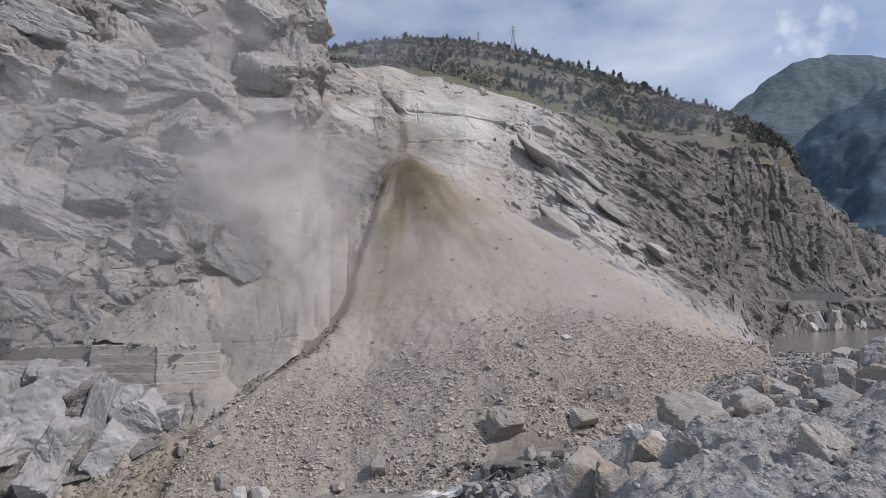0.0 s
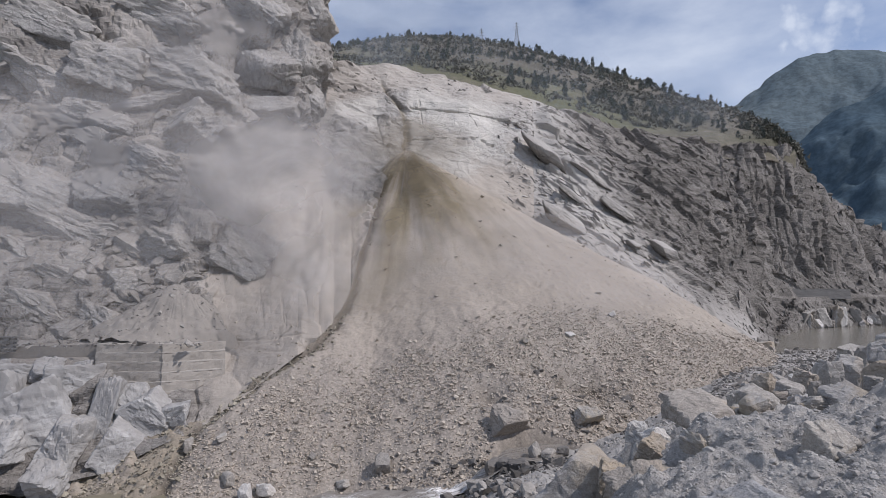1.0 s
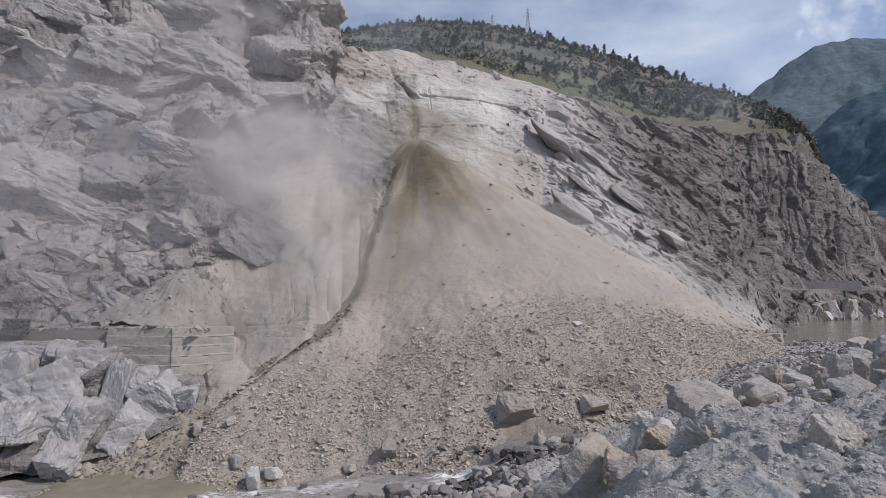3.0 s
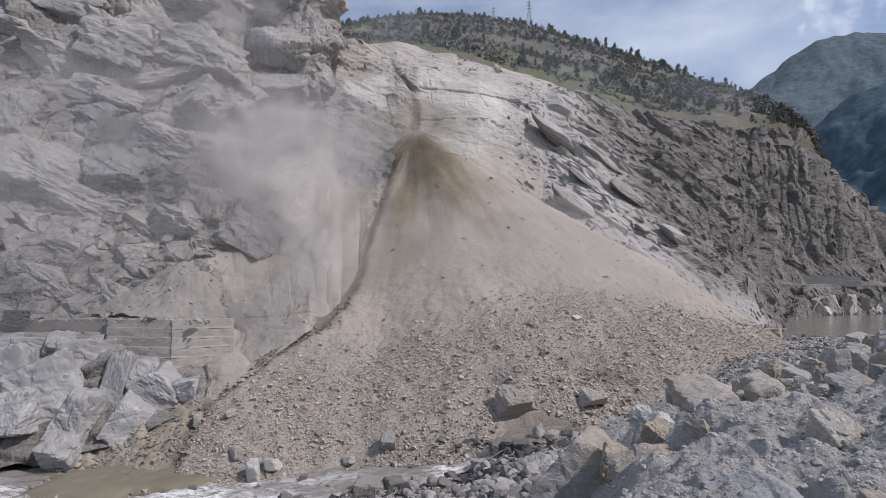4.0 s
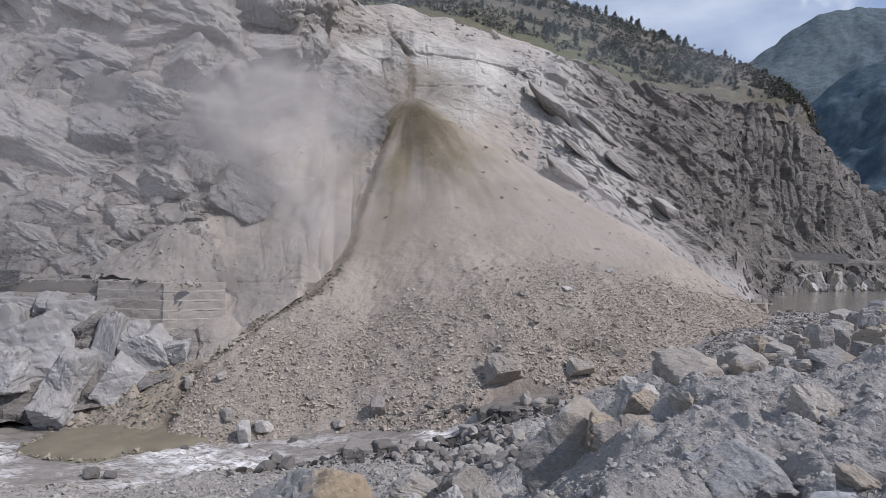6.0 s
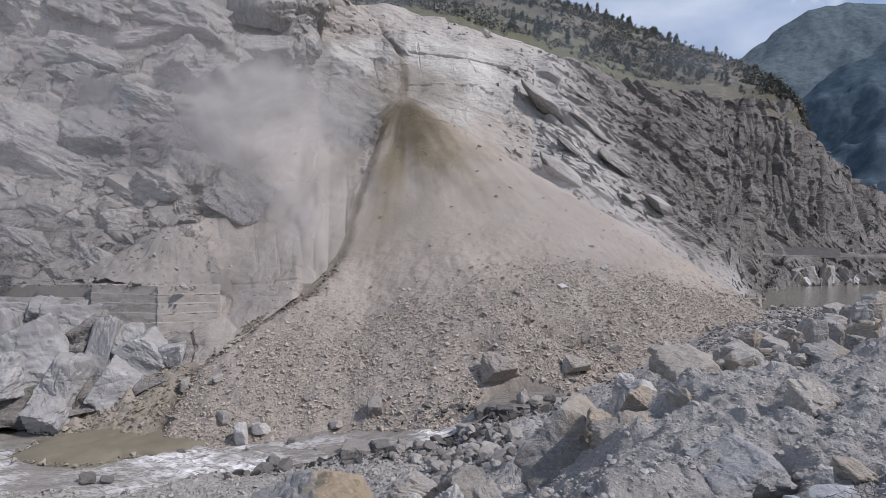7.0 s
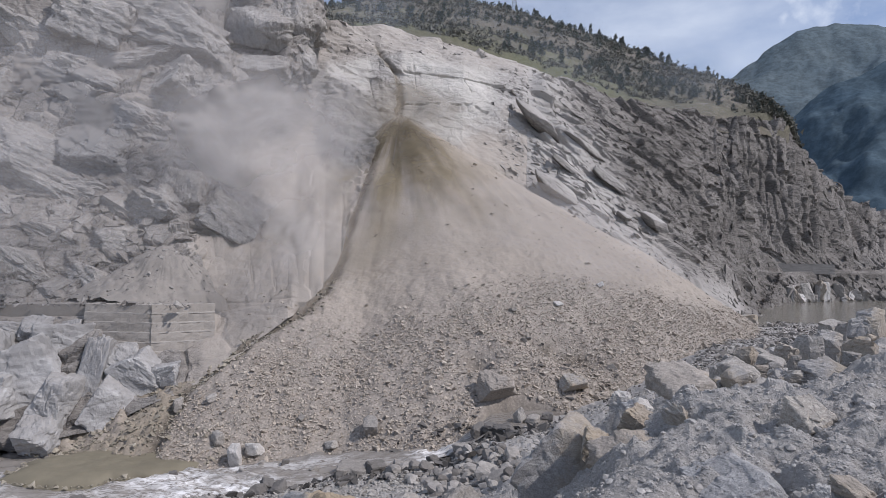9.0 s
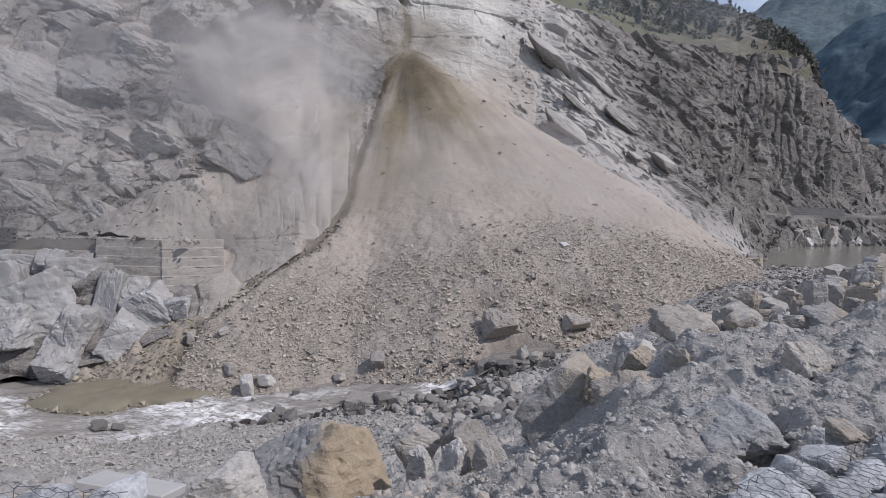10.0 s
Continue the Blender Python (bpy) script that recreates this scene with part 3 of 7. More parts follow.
def talus_top(x, y):
    """The cone's surface with its swells, gully, hollows and grit, and masks: brown flow, wet gully, stony foot."""
    x, y = np.atleast_1d(np.asarray(x, float)), np.atleast_1d(np.asarray(y, float))
    rr, aa = np.hypot(x - APEX[0], APEX[1] - y), np.degrees(np.arctan2(x - APEX[0], APEX[1] - y))
    z = cone_z(x, y)
    p = np.stack([x, y, z], 1)
    low = step(34, 56, rr)
    z = z + 0.55 * fbm(p * 0.09, 4, 3) * step(4, 20, rr) + 0.9 * fbm(p * 0.035, 3, 44) * step(6, 26, rr)
    z += 0.20 * low * fbm(p * 0.8, 4, 5) + 0.14 * low * blocks(p * 1.5, 9)[0]
    down = np.stack([aa * np.sqrt(np.maximum(rr, 4)) * 0.055, rr * 0.05, 0 * rr], 1)
    z += 0.10 * fbm(down, 3, 40) * (1 - low)
    # the gully of wet debris along the foot of the cliff
    side = (aa - np.interp(rr, *GULLY)) * np.radians(1) * rr + 0.25 * fbm(p * 0.5, 3, 41)
    gully = np.exp(-(side / 0.75) ** 2) * step(8, 16, rr)
    z -= 0.5 * gully + 2.5 * step(-0.5, -2.2, side) * step(4, 11, rr) * (1 - step(60, 64, rr))
    # scoured hollows, the pool, the undercut toe
    hollow = np.exp(-(((x - 13.5) / 3.6) ** 2 + ((y - 58.5) / 2.0) ** 2)) + 0.6 * np.exp(-(((x - 4.5) / 2.0) ** 2 + ((y - 55.5) / 1.2) ** 2))
    pool = np.exp(-((((x - 7.6) / 3.6) ** 2 + ((y - 49.6) / 2.2) ** 2) ** 2))
    z -= 2.0 * hollow + 1.9 * pool
    streak = fbm(np.stack([aa * 0.30, rr * 0.035, 0 * rr], 1), 5, 51, 0.65)
    flow = np.clip(np.exp(-((aa - 1) / 21.0) ** 2) * step(3, 8, rr) * (1 - step(20, 54, rr + 6 * streak)) * (0.8 + 0.5 * fbm(p * 0.10, 4, 50) + 1.1 * streak), 0, 1)
    # lumpy olive mud beside the gully, above the river
    mud = step(0.4, -1.2, side) * step(55, 61, rr)
    z += mud * (0.6 * blocks(p * 0.75, 19)[0] + 0.3 * blocks(p * 1.7, 29)[0] + 0.10 * fbm(p * 3.0, 3, 39))
    flow = np.maximum(flow, 0.48 * mud * step(-0.5, 0.3, fbm(p * 0.4, 3, 49) + 0.3))
    # gully and pool are wet; the scoured hollows get the same dark tone
    wet = np.clip(0.75 * gully + 0.75 * hollow * (0.7 + fbm(p * 0.7, 3, 60)) + 0.6 * pool, 0, 1)
    return z, flow, wet, 0.85 * step(-4, 5, rr - np.interp(aa, *STONY)) * step(-1.0, 1.5, side)


def build_talus():
    az = np.radians(np.concatenate([np.linspace(-78, -30, 60)[:-1], np.linspace(-30, 76, 480)[:-1], np.linspace(76, 118, 60)]))
    r = np.concatenate([np.linspace(0.3, 40, 130)[:-1], np.linspace(40, 80, 220)])
    A, R = np.meshgrid(az, r)
    x, y = (APEX[0] + R * np.sin(A)).ravel(), (APEX[1] - R * np.cos(A)).ravel()
    z, flow, wet, stony = talus_top(x, y)
    ob = new("talus_slope", mesh_from("talus_slope", np.stack([x, y, z], 1), grid_faces(len(r), len(az), True), M_TALUS, True,
                                      (("flow", flow), ("wet", wet), ("stony", stony))))
    return tagged(ob, "beige-grey debris cone of dust and broken rock", "debris slope", kind="structure")


talus = build_talus()

# left cliff: bearing, then (slope of sight, depth) upwards: foot, road edge, road back, mid face, high face, top
CLIFF = [(-1.30, [(-0.365, 50), (-0.128, 57), (-0.118, 61), (0.12, 72), (0.35, 82), (0.80, 98)]),
         (-0.80, [(-0.362, 50), (-0.121, 57.5), (-0.113, 61), (0.12, 73), (0.35, 84), (0.78, 100)]),
         (-0.60, [(-0.315, 53), (-0.114, 60), (-0.109, 63.5), (0.08, 72), (0.33, 84), (0.75, 102)]),
         (-0.46, [(-0.25, 54.8), (-0.100, 63), (-0.097, 66), (0.01, 70), (0.28, 87), (0.70, 106)]),
         (-0.38, [(-0.200, 57), (-0.098, 65), (-0.095, 67), (0.00, 72), (0.28, 90), (0.66, 108)]),
         (-0.31, [(-0.148, 60.2), (-0.088, 65.5), (-0.086, 66.5), (0.09, 82), (0.28, 98), (0.62, 110)]),
         (-0.255, [(-0.108, 62.9), (-0.055, 68), (-0.05, 68.6), (0.13, 89), (0.30, 105), (0.60, 114)]),
         (-0.235, [(-0.09, 64.4), (-0.035, 70), (-0.03, 70.6), (0.14, 91), (0.31, 110), (0.58, 118)]),
         (-0.222, [(-0.078, 65.4), (-0.02, 71.0), (-0.015, 71.6), (0.15, 92.4), (0.269, 114), (0.57, 126)]),
         (-0.216, [(-0.072, 67.5), (-0.012, 73.5), (-0.006, 74.4), (0.155, 95.5), (0.29, 119), (0.50, 140)])]

# scar and pale slabs: foot, shelf, lip, slab foot, slab head, rim
SCAR = [(-0.226, [(-0.0817, 65.25), (0.0840, 83.2), (0.215, 102.7), (0.24, 106.2), (0.335, 119), (0.415, 131)]),
        (-0.2215, [(-0.077, 65.5), (0.0868, 83.2), (0.215, 103.1), (0.241, 106.6), (0.335, 119), (0.415, 131)]),
        (-0.20, [(-0.057, 67.2), (0.09, 85), (0.215, 104), (0.245, 107.6), (0.335, 119), (0.413, 131)]),
        (-0.17, [(0.003, 73), (0.11, 89), (0.212, 106), (0.243, 109.6), (0.33, 120), (0.413, 133)]),
        (-0.155, [(0.068, 80.2), (0.135, 93), (0.215, 108), (0.243, 111), (0.33, 121), (0.413, 133.5)]),
        (-0.138, [(0.115, 86.8), (0.16, 97), (0.22, 110), (0.244, 112.6), (0.33, 122), (0.411, 135)]),
        (-0.111, [(0.19, 103), (0.205, 107), (0.23, 112.5), (0.246, 114.6), (0.33, 124), (0.408, 136)]),
        (-0.07, [(0.24, 118), (0.25, 119), (0.265, 120.5), (0.285, 121.5), (0.345, 126), (0.405, 140)]),
        (0.04, [(0.19, 114), (0.225, 117), (0.25, 119), (0.275, 121), (0.335, 125), (0.378, 139)]),
        (0.11, [(0.14, 113), (0.18, 117), (0.22, 120), (0.26, 122), (0.315, 128), (0.357, 141)]),
        (0.155, [(0.113, 110.3), (0.162, 116.1), (0.202, 120), (0.2465, 123.8), (0.297, 130.7), (0.3445, 142)]),
        (0.162, [(0.11, 112), (0.16, 118), (0.20, 122), (0.245, 126), (0.295, 133), (0.343, 144)])]

# right-hand ridge: foot, low, mid, upper, high, rim
RIDGE = [(0.147, [(0.117, 113), (0.166, 118.5), (0.206, 122.5), (0.249, 126), (0.30, 133), (0.347, 144)]),
         (0.155, [(0.113, 110.3), (0.162, 116.1), (0.202, 120), (0.2465, 123.8), (0.297, 130.7), (0.3445, 142)]),
         (0.25, [(0.04, 101), (0.11, 110), (0.17, 118), (0.22, 127), (0.265, 135), (0.312, 146)]),
         (0.348, [(-0.025, 95), (0.05, 108), (0.12, 120), (0.18, 131), (0.23, 141), (0.281, 152)]),
         (0.45, [(-0.075, 97), (0.00, 113), (0.08, 128), (0.15, 140), (0.21, 151), (0.269, 160)]),
         (0.53, [(-0.105, 99), (-0.05, 125), (0.01, 140), (0.10, 150), (0.19, 158), (0.263, 166)]),
         (0.575, [(-0.10, 112), (-0.075, 140), (-0.018, 155), (0.07, 162), (0.18, 168), (0.263, 173)]),
         (0.62, [(-0.072, 154), (-0.014, 158), (-0.012, 163), (0.08, 168), (0.18, 174), (0.262, 181)]),
         (0.67, [(-0.069, 160), (-0.011, 165), (-0.009, 170), (0.06, 176), (0.13, 183), (0.182, 194)]),
         (0.75, [(-0.066, 168), (-0.006, 175), (-0.004, 180), (0.03, 188), (0.07, 198), (0.113, 212)]),
         (1.00, [(-0.06, 190), (0.00, 200), (0.002, 205), (0.02, 215), (0.04, 226), (0.06, 240)])]


# rills down the dusty face: bearing and slope of sight of both ends, depth
RILLS = [(-0.269, 0.093, -0.238, -0.067, 0.13), (-0.247, 0.056, -0.233, -0.021, 0.12), (-0.38, -0.084, -0.235, -0.075, 0.15), (-0.298, 0.03, -0.285, -0.06, 0.08), (-0.3325, 0.02, -0.324, -0.061, 0.06)]


def depth_at(sections, u, w):
    """Depth of a lofted hillside at bearing u and slopes of sight w."""
    lev = sections_at(sections, np.array([u]))[:, :, 0]
    t = np.linspace(0, len(lev) - 1, 500)
    yy, zz = np.interp(t, np.arange(len(lev)), lev[:, 1]), np.interp(t, np.arange(len(lev)), lev[:, 0] * lev[:, 1])
    return np.interp(w, np.maximum.accumulate(zz / yy), yy)


def build_cliff():
    u = np.concatenate([np.linspace(-1.15, -0.84, 60)[:-1], np.linspace(-0.84, -0.24, 400)[:-1], np.linspace(-0.24, -0.216, 36)])
    p, rows, cols = slope_sheet(CLIFF, u, (70, 10, 70, 80, 80))
    # ease the face into the scar
    g = p.reshape(rows, cols, 3).copy()
    ease = (step(-0.29, -0.25, u)[None, :, None] * (1 - step(0.28, 0.36, g[:, :, 2:3] / g[:, :, 1:2])))
    for _ in range(60):
        q = np.concatenate([g[:, :1], g, g[:, -1:]], 1)
        g = g + ease * ((q[:, :-2] + q[:, 2:]) / 2 - g) * np.array([0, 1, 1]) * 0.9
    # and let it run out into the scar's own surface
    for j in np.flatnonzero(u > -0.262):
        slope = g[:, j, 2] / g[:, j, 1]
        into = step(-0.266, -0.240, u[j]) * (1 - step(0.30, 0.375, slope))
        edge = -0.228 + 0.0045 * np.sin(slope * 61) + 0.003 * np.sin(slope * 173 + 1) + 0.0012 * np.sin(slope * 420 + 2)
        y = g[:, j, 1] * (1 - into) + into * (depth_at(SCAR, max(u[j], -0.226), slope) - 0.12 + 0.6 * step(edge - 0.004, edge + 0.004, u[j]) + 1.0 * step(-0.222, -0.217, u[j]))
        g[:, j, 1], g[:, j, 2] = y, slope * y
    g[:, :, 0] = u[None, :] * g[:, :, 1]
    p = g.reshape(-1, 3)
    n = softened(outward(p, rows, cols), rows, cols)
    h1, g1 = blocks(turned(p, 20, -30, 15, (0.060, 0.060, 0.095)), 101, 1.3, 130)
    h2, g2 = blocks(turned(p, 28, -24, 5, (0.17, 0.17, 0.30)), 131, 1.3, 140)
    h3, g3 = blocks(turned(p, 24, -28, 5, (0.55, 0.55, 1.3)), 151, 1.2, 120)
    U, w = p[:, 0] / p[:, 1], p[:, 2] / p[:, 1]
    # the smooth dust-laden face beside the cone
    soft = step(-0.46, -0.37, U) * (1 - step(0.16, 0.24, w - 0.25 * (U + 0.3)))
    road = np.exp(-((w + 0.115) / 0.012) ** 2) * (U < -0.4)
    rough = (1 - 0.85 * soft) * (1 - 0.85 * road)
    rubble = step(0.0, 0.35, fbm(p * 0.045 + 3.1, 3, 8)) * step(-0.12, 0.0, w)
    d = 2.4 * h1 * (0.6 + 0.4 * step(-0.1, 0.1, w)) + (0.8 + 0.3 * rubble) * h2 + (0.22 + 0.3 * rubble) * h3
    d += 0.5 * fbm(p * 0.12, 4, 7) - 0.45 * np.clip(1 - g2 * 9, 0, 1)
    # the deep recess beside the pillar, and the hollow under the overhang above the apron
    d -= 6.0 * np.exp(-((U + 0.352 + 0.15 * (w - 0.40)) / 0.034) ** 2 - ((w - 0.40) / 0.10) ** 2) * (1 + 0.4 * fbm(p * 0.12, 3, 72))
    d -= 3.0 * np.exp(-((U + 0.665) / 0.05) ** 2 - ((w - 0.455) / 0.035) ** 2) + 2.2 * np.exp(-((U + 0.505) / 0.03) ** 2 - ((w - 0.465) / 0.05) ** 2)
    bend = 0.02 * fbm(p * 0.05, 3, 78)
    rib = (0.035 * fbm(np.stack([(U + bend) * 34 + w * 3, w * 6, 0 * U], 1), 5, 77, 0.6) + 0.09 * fbm(p * 0.7, 4, 76) + 0.10 * np.clip(blocks(p * 0.8, 74, 1.0, 60)[0], 0, 1) * step(0.1, 0.5, fbm(p * 0.2, 3, 75))) * soft
    lump = 0.4 * fbm(p * 0.14, 4, 79) * soft * (1 - step(-0.256, -0.239, U))
    for (u0, w0, u1, w1, deep) in RILLS:
        t = np.clip(((U - u0) * (u1 - u0) + (w - w0) * (w1 - w0)) / ((u1 - u0) ** 2 + (w1 - w0) ** 2), 0, 1)
        off = np.hypot(U - u0 - t * (u1 - u0), w - w0 - t * (w1 - w0)) + 0.002 * fbm(p * 0.35, 3, 89)
        rib -= deep * np.exp(-(off / 0.0017) ** 2) * soft
    seam = 1 - step(-0.258, -0.239, U) * (1 - step(0.31, 0.37, w))
    p = p + n * (d * rough * seam + (rib + lump) * (1 - step(-0.258, -0.239, U)))[:, None]
    shelf = step(0.55, 0.8, softened(outward(p, rows, cols), rows, cols, 2)[:, 2])
    dust = np.clip(1.0 * soft + (0.5 * shelf + 0.15 + 0.3 * step(-0.1, 0.4, fbm(p * 0.06, 3, 9))) * (0.25 + 0.75 * step(-0.16, -0.08, w)) * (1 - 0.85 * step(-0.12, -0.06, w) * (1 - step(0.05, 0.14, w)) * (1 - step(-0.46, -0.42, U))), 0, 1)
    global CLIFF_POINTS
    CLIFF_POINTS = (p, n, soft, road)
    ob = new("cliff_west", mesh_from("cliff_west", p, grid_faces(rows, cols), M_CLIFF, False, (("dust", dust),)))
    return tagged(ob, "broken grey rock cliff powdered with slide dust", "cliff", kind="structure")


# joints that cross the slabs: bearing and slope of sight of both ends, depth
JOINTS = [(-0.067, 0.330, 0.073, 0.318, 0.8), (0.073, 0.318, 0.128, 0.299, 0.8), (-0.072, 0.274, 0.053, 0.271, 0.7), (0.053, 0.271, 0.138, 0.237, 0.9), (-0.05, 0.343, -0.044, 0.30, 0.3),
          (-0.20, 0.345, -0.127, 0.308, 0.4), (-0.127, 0.308, -0.115, 0.268, 0.4), (-0.21, 0.315, -0.13, 0.280, 0.35), (-0.20, 0.33, -0.125, 0.29, 0.3), (0.04, 0.32, 0.055, 0.295, 0.4), (-0.205, 0.37, -0.12, 0.352, 0.6)]


def build_scar():
    u = np.linspace(-0.238, 0.162, 340)
    p, rows, cols = slope_sheet(SCAR, u, (60, 40, 10, 60, 50))
    # round off the turn from the west flank into the face
    g = p.reshape(rows, cols, 3)
    slope, y = g[:, :, 2] / g[:, :, 1], g[:, :, 1].copy()
    free = (step(-0.237, -0.230, u) * (1 - step(-0.185, -0.165, u)))[None, :]
    for _ in range(150):
        q = np.concatenate([y[:, :1], y, y[:, -1:]], 1)
        y = y + 0.9 * free * ((q[:, :-2] + q[:, 2:]) / 2 - y)
    p = np.stack([u[None, :] * y, y, slope * y], 2).reshape(-1, 3)
    n = softened(outward(p, rows, cols), rows, cols, 3)
    h1, g1 = blocks(turned(p, 5, 18, 0, (0.07, 0.07, 0.16)), 201, 0.6, 110)
    h2, g2 = blocks(turned(p, 5, 20, 0, (0.16, 0.16, 0.5)), 231, 0.6, 110)
    h3, g3 = blocks(turned(p, 5, 20, 0, (0.6, 0.6, 1.6)), 251, 0.8)
    U, w = p[:, 0] / p[:, 1], p[:, 2] / p[:, 1]
    ragged = w + 0.035 * fbm(p * 0.12, 4, 205) + 0.012 * fbm(p * 0.5, 3, 206)
    west = (1 - step(-0.125, -0.09, U)) * step(-0.228, -0.19, U)
    lower = 1 - step(0.15 - 0.05 * west, 0.275 - 0.07 * west, ragged)
    rim = step(0.345, 0.375, w + 0.14 * np.abs(U + 0.07))
    tilted = w + 0.5 * (U + 0.16) + 0.006 * fbm(p * 0.3, 3, 211)
    plate = np.maximum(step(-0.075, -0.06, U) * (1 - step(0.07, 0.12, U)), 0.7 * step(-0.215, -0.19, U) * (1 - step(-0.13, -0.115, U)) * step(0.285, 0.31, tilted) * (1 - step(0.355, 0.375, tilted))) * (1 - rim) * (1 - lower)
    d = (1.1 * h1 + 0.6 * h2) * (1 - 0.85 * plate) * (1 - 0.95 * lower) + 0.20 * h3 * (1 - 0.8 * plate - 0.4 * rim) * (1 - 0.9 * lower) + 0.5 * fbm(p * 0.15, 4, 17) * (1 - lower)
    # ledges along the bedding, which dips to the east on both flanks and lies flat between them
    at = np.linspace(-0.23, 0.17, 200)
    dip = np.cumsum(np.interp(at, [-0.2, -0.12, -0.08, 0.06, 0.13], [-0.55, -0.45, -0.08, -0.14, -0.6])) * (at[1] - at[0])
    bed = (w - np.interp(U, at, dip)) / 0.0145 + 0.5 * fbm(p * 0.09, 3, 208)
    ledge = (bed - np.floor(bed)) * hash01(np.floor(bed), 0 * bed, 0 * bed, 209)
    d += (0.75 + 0.7 * west) * ledge * (1 - lower) * (1 - 0.85 * plate) * (1 - 0.5 * rim) * step(-0.5, 0.2, fbm(p * 0.2, 3, 210))
    for (u0, w0, u1, w1, deep) in JOINTS:
        t = np.clip(((U - u0) * (u1 - u0) + (w - w0) * (w1 - w0)) / ((u1 - u0) ** 2 + (w1 - w0) ** 2), 0, 1)
        off = np.hypot(U - u0 - t * (u1 - u0), w - w0 - t * (w1 - w0)) + 0.0012 * fbm(p * 0.6, 3, 88)
        d -= 0.75 * deep * np.exp(-(off / 0.0010) ** 2)
    # the chute from which the debris falls
    chute = np.exp(-((U - np.interp(w, [0.25, 0.28, 0.30, 0.333, 0.348, 0.377], [-0.077, -0.072, -0.073, -0.089, -0.104, -0.12]) - 0.002 * fbm(p * 0.3, 3, 87)) / 0.0052) ** 2) * step(0.24, 0.26, w) * (1 - step(0.37, 0.385, w))
    d -= 0.8 * chute
    seam = 1 - (1 - step(-0.224, -0.20, U)) * (1 - step(0.31, 0.37, w))
    seam *= 1 - step(0.146, 0.158, U)
    p = p + n * (d * seam + 0.5 * fbm(p * 0.14, 4, 79) * lower * step(-0.218, -0.20, U) * (1 - step(0.12, 0.15, U)) + 0.035 * fbm(np.stack([(U + 0.02 * fbm(p * 0.05, 3, 78)) * 34 + w * 3, w * 6, 0 * U], 1), 5, 77, 0.6) * lower * (U < 0.1) * step(-0.226, -0.20, U))[:, None]
    dust = np.clip(0.97 * (1 - step(0.185 - 0.06 * west, 0.25 - 0.05 * west, ragged)) + 0.55 * rim + 0.10, 0, 1) * (1 - 0.8 * chute)
    global SCAR_POINTS
    SCAR_POINTS = (p, n, dust, 0 * U)
    ob = new("scar_face", mesh_from("scar_face", p, grid_faces(rows, cols), M_SCAR, False, (("dust", dust), ("plate", plate), ("chute", chute), ("grey", (1 - step(-0.165, -0.10, U + 0.03 * fbm(p * 0.1, 3, 207))) * (1 - 0.75 * plate)))))
    return tagged(ob, "fresh pale slabs where the rock broke away", "rock face", kind="structure")


def build_ridge():
    u = np.concatenate([np.linspace(0.147, 0.80, 540)[:-1], np.linspace(0.80, 1.0, 30)])
    p, rows, cols = slope_sheet(RIDGE, u, (60, 55, 55, 55, 55))
    n = softened(outward(p, rows, cols), rows, cols, 4)
    h1, g1 = blocks(turned(p, 12, 36, 0, (0.05, 0.06, 0.16)), 301, 0.9, 110)
    h2, g2 = blocks(turned(p, 12, 34, 0, (0.10, 0.16, 0.50)), 331, 1.0, 120)
    h3, g3 = blocks(turned(p, 10, 32, 0, (0.28, 0.45, 1.3)), 351, 1.1, 120)
    U, w = p[:, 0] / p[:, 1], p[:, 2] / p[:, 1]
    foot = 1 - step(0.02, 0.10, w - np.interp(U, [0.15, 0.25, 0.35, 0.45, 0.53, 0.6], [0.11, 0.05, -0.02, -0.07, -0.10, -0.3]))
    road = np.exp(-((w + 0.012) / 0.006) ** 2) * (U > 0.57)
    column, gap = blocks(np.stack([U * 75 + w * 12, w * 9, 0 * U], 1), 37, 0.7, 60)
    flute = step(0.44, 0.54, U) * (0.8 * column - 0.5 * np.clip(1 - gap * 5, 0, 1) + 0.4 * fbm(np.stack([U * 40 + w * 6, w * 5, 0 * U], 1), 4, 37, 0.6))
    d = (2.0 * h1 + 1.5 * h2 * (1 - 0.5 * step(0.46, 0.56, U)) + 0.7 * h3 * (1 - 0.8 * foot) * (1 - 0.75 * step(0.42, 0.54, U))) * (1 - 0.6 * foot) * (1 - 0.9 * road) + 2.4 * flute * (1 - road) * step(0.0, 0.06, w)
    d += 0.8 * fbm(p * 0.08, 4, 27) * (1 - road)
    p = p + n * (d * step(0.150, 0.18, U))[:, None]
    global RIDGE_POINTS
    pale = 1 - step(0.0, 0.13, U - 0.17 - 0.60 * np.clip(0.27 - w, 0, 0.4))
    dust = np.clip(0.62 * foot * (U < 0.6) + 0.92 * pale * (1 - foot) + 0.08, 0, 1)
    RIDGE_POINTS = (p, n, dust, road)
    ob = new("ridge_east", mesh_from("ridge_east", p, grid_faces(rows, cols), M_DARK, False, (("dust", dust),)))
    return tagged(ob, "layered grey-brown rock ridge dipping towards the river", "cliff", kind="structure")


cliff, scar, ridge = build_cliff(), build_scar(), build_ridge()

